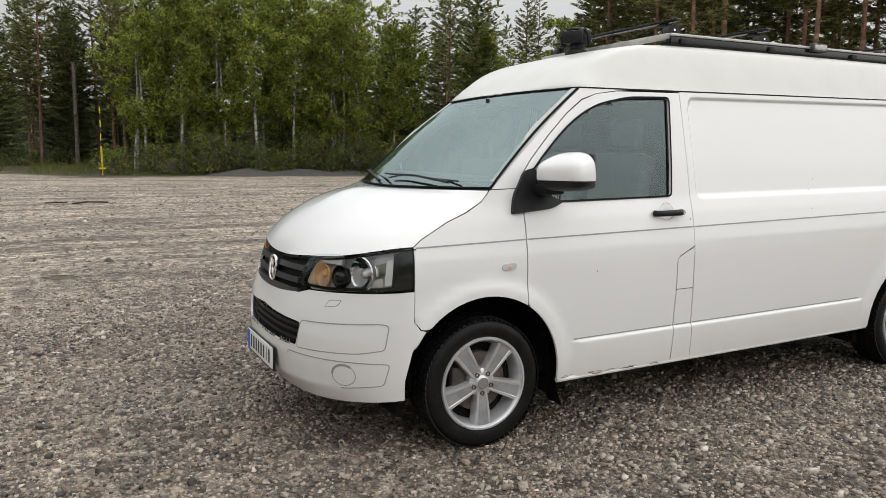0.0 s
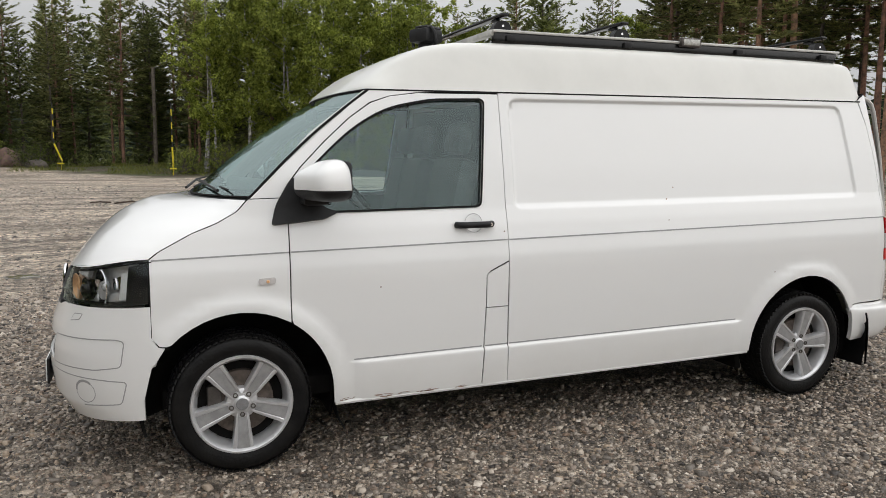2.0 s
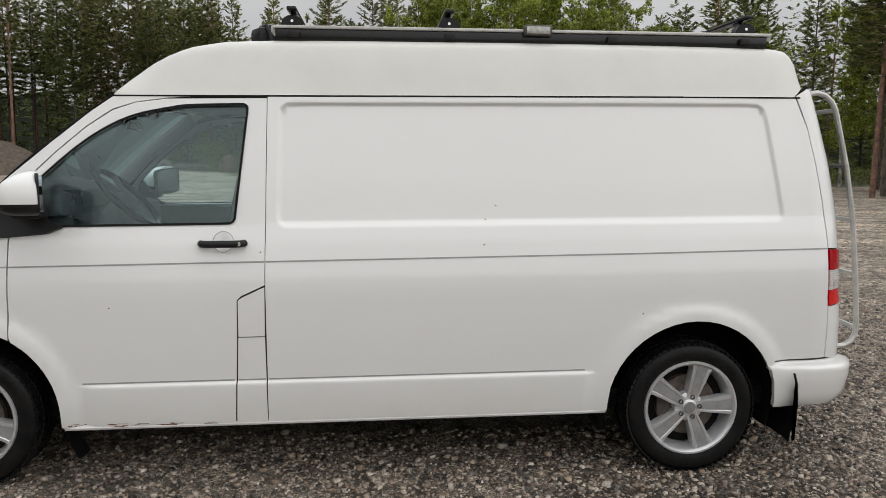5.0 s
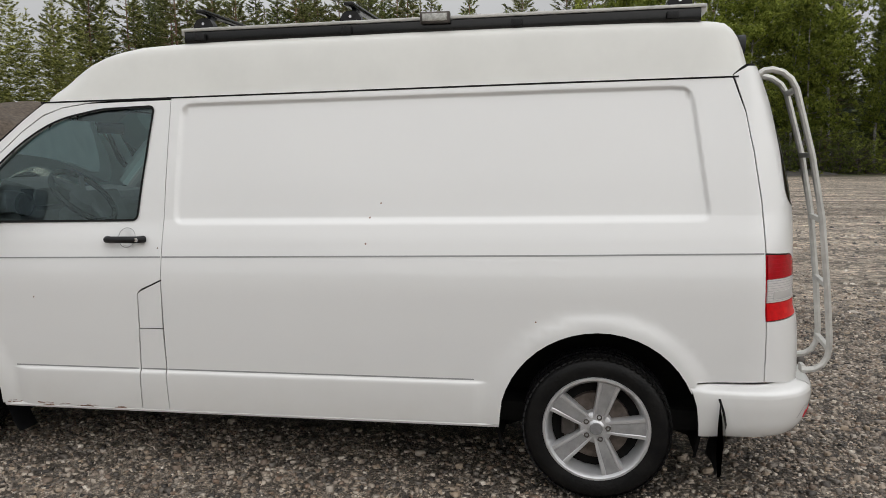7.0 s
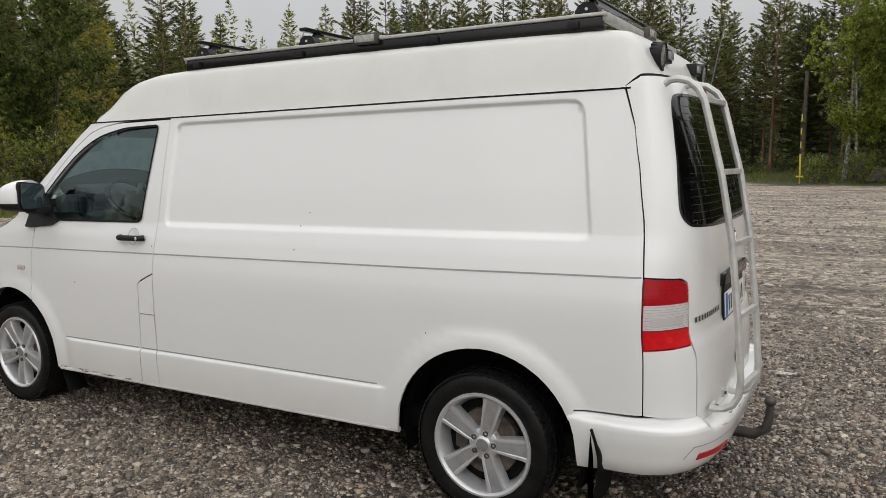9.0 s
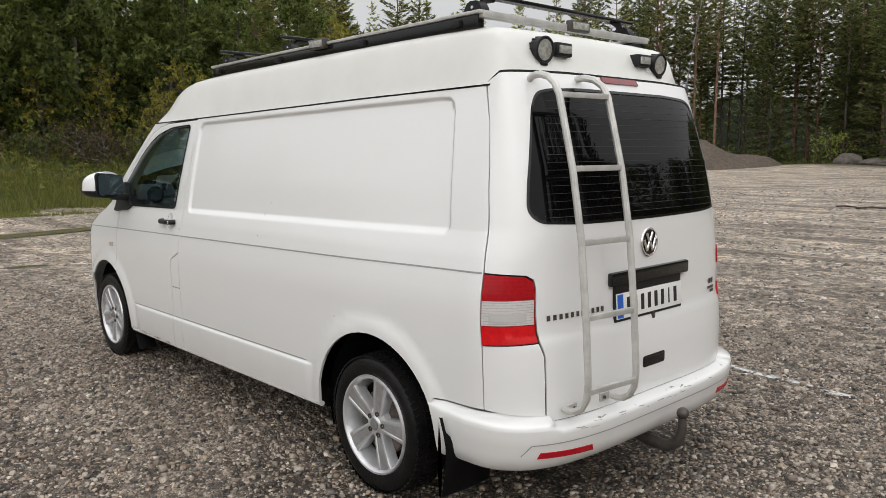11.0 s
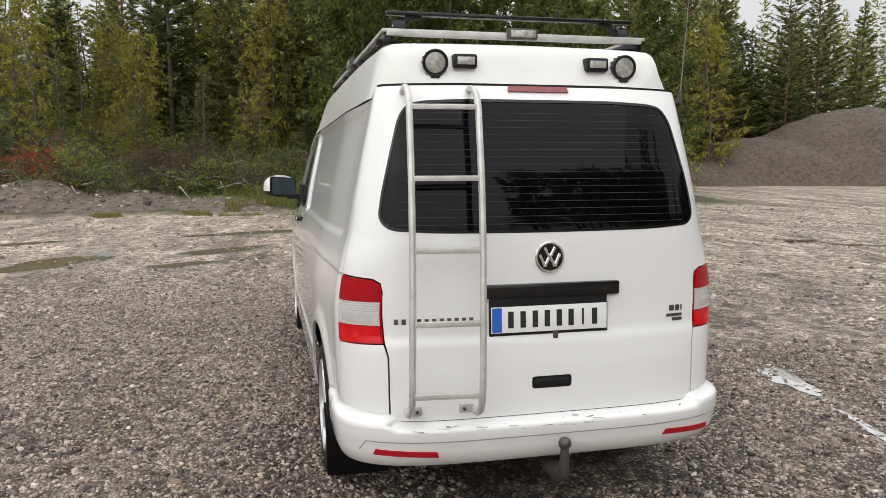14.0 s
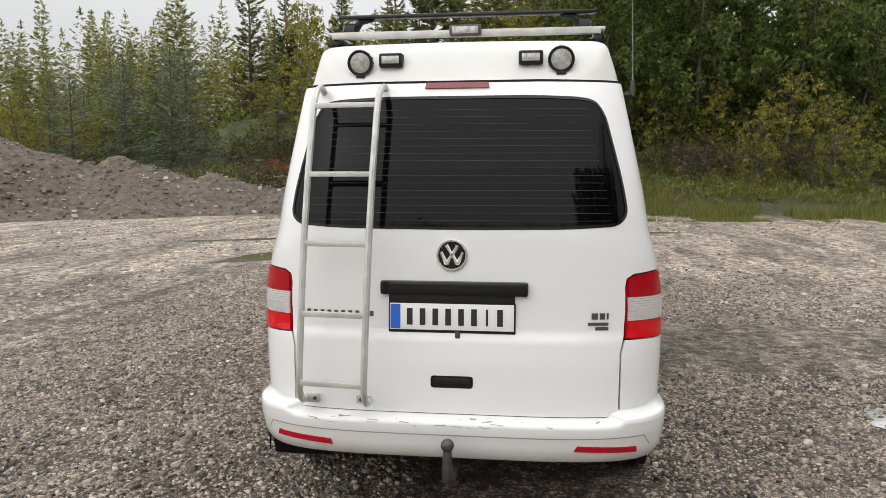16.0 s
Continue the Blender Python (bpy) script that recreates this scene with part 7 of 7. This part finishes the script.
stand(YOUNGS, "young_pine", 38, (-46, -28, -36, -2), (0.7, 1.2), "bright green young pine", "young pines", 1.6)
stand(YOUNGS, "young_pine", 12, (-37, -29, -8, 4), (0.7, 1.1), "bright green young pine", "young pines", 1.6)
stand(YELLOWS[1:], "yellowing_birch", 20, (-40, -25, -30, 4), (0.7, 1.4), "yellowing birch sapling on the bank", "saplings", 1.5)
stand(BUSHES, "bush", 40, (-34, -20, -9, 14), (0.4, 0.95), "low scrubby bush on the bank", "bushes", 1.2, cat="bush", keep=lambda x, y: x < -22.5 or y < 0)
stand(BUSHES[1:], "bush", 18, (-30, -20.5, -13, 0), (0.35, 0.65), "dark brush on the bank", "bushes", 1.0, cat="bush")
for x, y, k in ((-23.6, -8.7, 0.95), (-24.3, -9.6, 0.85), (-28.0, -12.5, 0.8)):
    tree("fireweed", REDS[0], x, y, rng.uniform(0, 6.28), k, "rust-red autumn fireweed clump", "bushes", cat="plant")
for x, y, s in ((-27.0, -19.4, 1.2), (-28.5, -17.0, 1.25), (-29.5, -21.5, 1.15), (-30.5, -18.8, 1.3), (-27.5, -22.5, 1.1)):
    tree("blue_green_pine", BLUES[0], x, y, rng.uniform(0, 6.28), s, "dense blue-green young pine", "young pines")


stand(YELLOWS[1:], "yellowing_birch", 9, (-26, -20, 3, 14), (0.7, 1.4), "yellowing birch sapling on the brown slope", "saplings", 1.5)
stand(BUSHES, "bush", 20, (-27, -21, 4.5, 15), (0.5, 1.0), "scrubby bush on the brown slope", "bushes", 1.1, cat="bush")


# woods too deep and far to count
def deep_wood(name, n, keep, area, seed, height=(11, 17), mat=None, per=8, leaf=0.7, gap=(0.5, 0.8), spread=2.4):
    rs0 = random.Random(seed)
    Vs, Fs, k0 = [], [], 0
    shapes = []
    for k in range(5):
        limbs, V, F = conifer_parts(900 + seed + k, 14.0, (0.03, 0.1, 0.2, 0.3, 0.05)[k], spread, 1.0, 0.35, 0.14, gap, per, leaf, leaf * 0.13)
        shapes.append((V, F))
    got = 0
    while got < n:
        x, y = rs0.uniform(area[0], area[1]), rs0.uniform(area[2], area[3])
        if not keep(x, y):
            continue
        got += 1
        V, F = shapes[rs0.randrange(5)]
        s = rs0.uniform(*height) / 14.0
        a = rs0.uniform(0, 6.28)
        c, d = math.cos(a), math.sin(a)
        W = V * s
        Vs.append(np.stack([W[:, 0] * c - W[:, 1] * d + x, W[:, 0] * d + W[:, 1] * c + y, W[:, 2] + ground_z(x, y)], 1))
        Fs.append(F + k0)
        k0 += len(V)
    return tagged(new(name, raw(name, np.concatenate(Vs), np.concatenate(Fs), mat or SPRUCE)), "deep dark conifer wood beyond the lot", "woods", kind="stuff")


def far_ring(x, y):
    d = math.hypot(x - 2, y - 2)
    if y > 20 and x > -60:
        return y > (76 if x < 20 else 76 - 0.75 * (x - 20)) and d < 125
    if x < -40:
        return d > 72 and d < 118
    return (72 if y < -20 else 46) < d < 95


deep_wood("deep_wood_north", 170, far_ring, (-80, 75, 50, 112), 5, (14, 19), None, 8)
deep_wood("deep_wood_west", 120, far_ring, (-116, -55, -75, 55), 6, (10, 15), LIGHTPINE, 10, 0.6)
deep_wood("far_pines_southwest", 140, lambda x, y: True, (-72, -42, -50, -8), 12, (8.5, 13.5), LIGHTPINE, 22, 0.5, (0.3, 0.48), 2.2)
deep_wood("far_pines_west", 60, lambda x, y: x < -50 or y > 52, (-72, -38, 24, 80), 13, (13, 18), LIGHTPINE, 20, 0.52, (0.3, 0.48), 2.3)
deep_wood("deep_wood_rest", 170, far_ring, (-60, 92, -94, 40), 7, (10, 14), None, 7)


def thicket(name, n, area, keep, size, height, mat, seed, label, per=9):
    """Low undergrowth at the feet of the trees."""
    rs = np.random.RandomState(seed)
    rr = random.Random(seed)
    cen = []
    while len(cen) < n:
        x, y = rr.uniform(area[0], area[1]), rr.uniform(area[2], area[3])
        if keep(x, y):
            cen.append((x, y, ground_z(x, y) + rr.uniform(0.0, height) * rr.random()))
    V, F = clumps(rs, np.array(cen), np.tile([0, 0, 0.7], (n, 1)), size, size * 0.2, per, 0.6)
    return tagged(new(name, raw(name, V, F, mat)), label, "undergrowth", kind="stuff")


on_mound = lambda x, y: -46 < x < -14 and 20 < y < 62
thicket("undergrowth_north", 5000, (-50, 70, 46, 84), lambda x, y: y > (59.5 if x < 1 else 50 - 0.5 * max(0, x - 14)) and not on_mound(x, y), 0.34, 1.5, SPRUCE, 1, "dark green undergrowth below the pines")
thicket("undergrowth_west", 4600, (-60, -30, -40, 44), lambda x, y: x < -31 and not on_mound(x, y), 0.32, 1.5, DARKLEAF, 2, "dark green undergrowth behind the bank")
thicket("bank_scrub", 4200, (-33, -20, -16, 3), lambda x, y: x < -21.0, 0.17, 0.8, BROWNLEAF, 3, "brown and green scrub on the stony bank", 10)
thicket("bank_herbs", 3000, (-33, -18, -3, 12), lambda x, y: x < -19 and y > -3, 0.17, 0.55, GRASSLEAF, 4, "tall green herbs on the grassy bank", 10)
thicket("bank_thorns", 2600, (-31, -20, -15, 1), lambda x, y: x < -20.5 and noise.noise((x * 0.3, y * 0.3, 6)) > 0, 0.16, 0.9, DARKLEAF, 8, "low dark green scrub on the stony bank", 10)


def grass(name, n, area, keep, h, seed, label):
    rs = np.random.RandomState(seed)
    P = []
    rr = random.Random(seed)
    while len(P) < n:
        x, y = rr.uniform(area[0], area[1]), rr.uniform(area[2], area[3])
        if keep(x, y) and noise.noise((x * 0.45, y * 0.45, 1)) > -0.25:
            P.append((x, y, ground_z(x, y) - 0.01))
    P = np.array(P)
    a = rs.uniform(0, math.tau, n)
    L = h * rs.uniform(0.5, 1.4, n)
    w = 0.006 + 0.022 * h
    side = np.stack([np.cos(a), np.sin(a), np.zeros(n)], 1) * w
    tip = P + np.stack([rs.normal(0, 0.3, n) * L, rs.normal(0, 0.3, n) * L, L], 1)
    V = np.stack([P - side, P + side, tip], 1).reshape(-1, 3)
    return tagged(new(name, raw(name, V, np.arange(3 * n).reshape(-1, 3), GRASSLEAF)), label, "grass", kind="stuff")


grass("bank_grass", 34000, (-30, -16.2, -6, 12.5), lambda x, y: x < -17.0 + 0.9 * noise.noise((y * 0.4, 3, 0)) and y > -2.5 + 1.5 * noise.noise((x * 0.5, 1, 0)) and (y < 5 or x > -18.6 or noise.noise((x * 0.5, y * 0.5, 2)) > 0.2), 0.30, 5, "green and yellowing grass on the bank")
grass("verge_grass", 14000, (-17.6, -15.6, -9, 14), lambda x, y: noise.noise((x * 0.8, y * 0.8, 4)) > (0.0 if y > -2.5 else 0.25), 0.10, 6, "thin grass along the gravel edge")
grass("north_grass", 20000, (-40, 34, 44, 62), lambda x, y: (y > 58.5 if x < -3 else y > 47.3) or (-9 < x < -4.5 and 50 < y < 54), 0.30, 7, "yellow-green grass before the wood")

# flat ring behind the woods, near-black to paint the shade inside them
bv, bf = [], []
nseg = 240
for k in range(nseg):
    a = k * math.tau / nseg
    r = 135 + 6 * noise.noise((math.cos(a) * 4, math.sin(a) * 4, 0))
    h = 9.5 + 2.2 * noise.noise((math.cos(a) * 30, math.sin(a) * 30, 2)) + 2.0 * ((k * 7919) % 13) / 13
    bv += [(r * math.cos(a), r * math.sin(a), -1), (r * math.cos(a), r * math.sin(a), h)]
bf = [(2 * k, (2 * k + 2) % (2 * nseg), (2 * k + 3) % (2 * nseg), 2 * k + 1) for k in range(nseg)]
tagged(tidy("backdrop", bv, bf, material("wood_inside_shade", (0.022, 0.032, 0.016), 0.95, second=(0.010, 0.015, 0.008), scale=0.35), smooth=False), "flat near-black backdrop for the shaded inside of the woods", "woods", kind="structure")

# ---- markers, rocks, sticks, puddles ----
def marker_pole(x, y, bend):
    p = tagged(new("marker_pole"), "yellow marker pole with black banded top by the track", "pole", "marker poles")
    z = ground_z(x, y)
    part("post", tube([(x + bend * 0.0, y, z - 0.1), (x + bend * 0.1, y, z + 0.6), (x - bend * 0.35, y, z + 1.75)], 0.055, 8), YELLOW, p)
    part("cross_piece", box(x, y, z + 0.42, 0.42, 0.08, 0.10, 0.02), YELLOW, p)
    b = x - bend * 0.35
    for k in range(7):
        part("band", tube([(b, y, z + 1.7 + 0.40 * k), (b, y, z + 2.1 + 0.40 * k)], 0.035, 8), YELLOW if k % 2 else PLATEBLACK, p)
    return p


marker_pole(-6.0, 53.0, 1.0)
marker_pole(1.0, 46.2, 0.05)
p = tagged(new("wooden_post"), "tall grey weathered wooden post by the wood", "post")
part("shaft", tube([(0.1, 60, ground_z(0.1, 60) - 0.2), (0.12, 60, 8.0)], [0.17, 0.14], 10), GREYBARK, p)

ROCKRED = material("red_granite", (0.20, 0.125, 0.10), 0.85, second=(0.10, 0.07, 0.06), scale=3, bump=0.7, bscale=8)
ROCKGREY = material("grey_granite", (0.17, 0.145, 0.125), 0.85, second=(0.085, 0.072, 0.064), scale=3, bump=0.7, bscale=8)


def boulder(x, y, sx, sy, sz, mat, label, seed):
    bm = bmesh.new()
    bmesh.ops.create_icosphere(bm, subdivisions=3, radius=1)
    for v in bm.verts:
        n = v.co.normalized()
        k = 1 + 0.26 * noise.noise(n * 1.3 + Vector((seed, 0, 0))) + 0.10 * noise.noise(n * 3.1 + Vector((0, seed, 0)))
        v.co = Vector((n.x * sx * k, n.y * sy * k, n.z * sz * k))
    bm.transform(Matrix.Translation((x, y, ground_z(x, y) + sz * 0.45)))
    return tagged(part("boulder", bm, mat, None, angle=28), label, "rock", "boulders at the edge")


boulder(-10.3, 60, 0.95, 0.8, 0.95, ROCKRED, "large reddish granite boulder by the track", 1)
boulder(-15.9, 59.6, 1.0, 0.8, 0.65, ROCKGREY, "broad pale grey boulder by the wood", 2)
boulder(-8.2, 58.6, 0.85, 0.6, 0.42, ROCKGREY, "low grey boulder beside the track", 3)
boulder(-13.3, 59.4, 1.7, 0.9, 0.42, ROCKGREY, "low pile of grey rock", 4)
boulder(5.2, 48.6, 0.7, 0.7, 0.6, ROCKGREY, "grey boulder among the bushes", 5)
boulder(8.3, 48.6, 0.7, 0.7, 0.6, ROCKRED, "reddish boulder under the birches", 6)
boulder(-28.5, -1.2, 0.7, 0.5, 0.45, ROCKGREY, "pale grey boulder on the bank", 7)
boulder(-36.0, -15.0, 0.8, 0.6, 0.4, ROCKGREY, "pale grey boulder on the bank", 8)

STUMPWOOD = material("weathered_stump", (0.11, 0.075, 0.05), 0.9, second=(0.03, 0.022, 0.018), scale=6, bump=0.8, bscale=20)
for x, y, s, seed in ((-26.0, -6.8, 0.8, 1), (-26.6, -4.5, 0.9, 2), (-27.2, -9.4, 0.7, 3)):
    r0 = random.Random(seed)
    bm = bmesh.new()
    z = ground_z(x, y)
    tube([(x, y, z - 0.1), (x + 0.1 * s, y, z + 0.5 * s), (x + 0.15 * s, y + 0.05, z + 1.0 * s)], [0.34 * s, 0.24 * s, 0.20 * s], 9, bm)
    for k in range(6):
        a = k * 1.05 + r0.random()
        tube([(x, y, z + 0.25 * s), (x + 0.7 * s * math.cos(a), y + 0.7 * s * math.sin(a), z + r0.uniform(0.0, 0.6) * s), (x + 1.1 * s * math.cos(a + 0.2), y + 1.1 * s * math.sin(a + 0.2), z + r0.uniform(0.0, 0.9) * s)], [0.11 * s, 0.07 * s, 0.02 * s], 6, bm)
    tagged(part("tree_stump", bm, STUMPWOOD), "dark uprooted stump with roots on the bank", "stump", "stumps")

r0 = random.Random(77)
paths = []
for k in range(420):
    x, y = r0.uniform(-31, -20.5), r0.uniform(-14, 2)
    if y > -2 and x > -26:
        continue
    z = ground_z(x, y) + r0.uniform(0.02, 0.45)
    a, L = r0.uniform(0, math.tau), r0.uniform(0.4, 1.9)
    mid = np.array([x + 0.5 * L * math.cos(a), y + 0.5 * L * math.sin(a), z + r0.uniform(-0.05, 0.3)])
    rad = r0.uniform(0.012, 0.05)
    paths.append([(np.array([x, y, z]), rad), (mid, rad * 0.8), (np.array([x + L * math.cos(a + 0.2), y + L * math.sin(a + 0.2), z + r0.uniform(-0.2, 0.35)]), rad * 0.3)])
DEADWOOD = material("dead_grey_wood", (0.30, 0.26, 0.22), 0.9, second=(0.09, 0.07, 0.055), scale=0.9, bump=0.6, bscale=20)
tagged(new("branch_debris", limb_mesh("branch_debris", paths, DEADWOOD)), "grey dead branches strewn over the stony bank", "debris", kind="stuff")

for pts, r in (([(-2.0, 19.45, 0.03), (-1.75, 19.4, 0.05), (-1.45, 19.42, 0.03)], 0.022), ([(-1.35, 19.0, 0.03), (-0.95, 19.1, 0.07), (-0.6, 19.2, 0.05), (-0.42, 19.35, 0.03)], 0.026), ([(-5.6, 8.8, 0.02), (-5.3, 9.2, 0.04)], 0.015)):
    tagged(part("stick", tube([(a, b, c + ground_z(a, b)) for a, b, c in pts], r, 6), STUMPWOOD), "dark broken stick on the gravel", "stick", "sticks")

WATER = material("muddy_water", (0.16, 0.145, 0.095), 0.04, spec=0.5)
# Pale base colour paints the sky's reflection into these puddles.
SKYWATER = material("sky_pale_water", (0.46, 0.455, 0.44), 0.03, spec=0.9, coat=0.6)
WETSILT = material("wet_brown_silt", (0.13, 0.115, 0.095), 0.45, second=(0.20, 0.18, 0.15), scale=6, bump=0.4, bscale=60)


def pool(name, cx, cy, rx, ry, turn, mat, label, seed, lift=0.012, cat="puddle", wob=0.4):
    """A flat pool with a ragged shore, a little above the gravel."""
    n = 72
    c, s = math.cos(radians(turn)), math.sin(radians(turn))
    z = max(ground_z(cx + a * rx * c, cy + a * rx * s) for a in (-0.8, -0.4, 0, 0.4, 0.8)) + lift
    V = [(cx, cy, z)]
    for k in range(n):
        a = k * math.tau / n
        f = 1 + wob * noise.noise((math.cos(a) * 1.6 + seed, math.sin(a) * 1.6, 0)) + 0.3 * wob * noise.noise((math.cos(a) * 6, math.sin(a) * 6 + seed, 0))
        u, v = rx * f * math.cos(a), ry * f * math.sin(a)
        V.append((cx + u * c - v * s, cy + u * s + v * c, z - 0.004))
    F = [(0, 1 + k, 1 + (k + 1) % n) for k in range(n)]
    return tagged(tidy(name, V, F, mat, smooth=False), label, cat, "puddles")


LPUD = "shallow muddy puddle in the gravel"
for k, (cx, cy, rx, ry, tn) in enumerate(((-5.7, -4.4, 1.15, 0.42, 150), (-4.9, -2.45, 0.5, 0.20, 120), (-6.7, -1.9, 0.85, 0.34, 125), (-10.6, 0.6, 2.9, 0.42, 106), (-5.8, -0.1, 0.26, 0.12, 80), (-1.8, 5.62, 0.17, 0.14, 0), (-5.6, 9.2, 0.45, 0.16, 110), (-4.7, 9.75, 0.5, 0.15, 60), (-8.6, -6.2, 1.2, 0.22, 115))):
    pool("wet_rim", cx, cy, rx * 1.22, ry * 1.35, tn, WETSILT, "dark wet silt round a puddle", k + 3.3, 0.006, "silt")
    pool("puddle", cx, cy, rx, ry, tn, WATER, LPUD, k * 1.7)
for k, (cx, cy, rx, ry, tn) in enumerate(((2.62, 2.48, 0.34, 0.11, -4), (2.92, 2.43, 0.12, 0.05, 5), (3.45, 2.34, 0.14, 0.035, -10), (3.75, 2.27, 0.20, 0.045, -5), (4.05, 2.25, 0.16, 0.04, -5), (4.35, 2.20, 0.10, 0.04, -12))):
    pool("puddle", cx, cy, rx, ry, tn, SKYWATER, "shallow puddle with the pale sky's reflection painted in its colour", k * 2.1 + 1, 0.008, "puddle", 0.45)
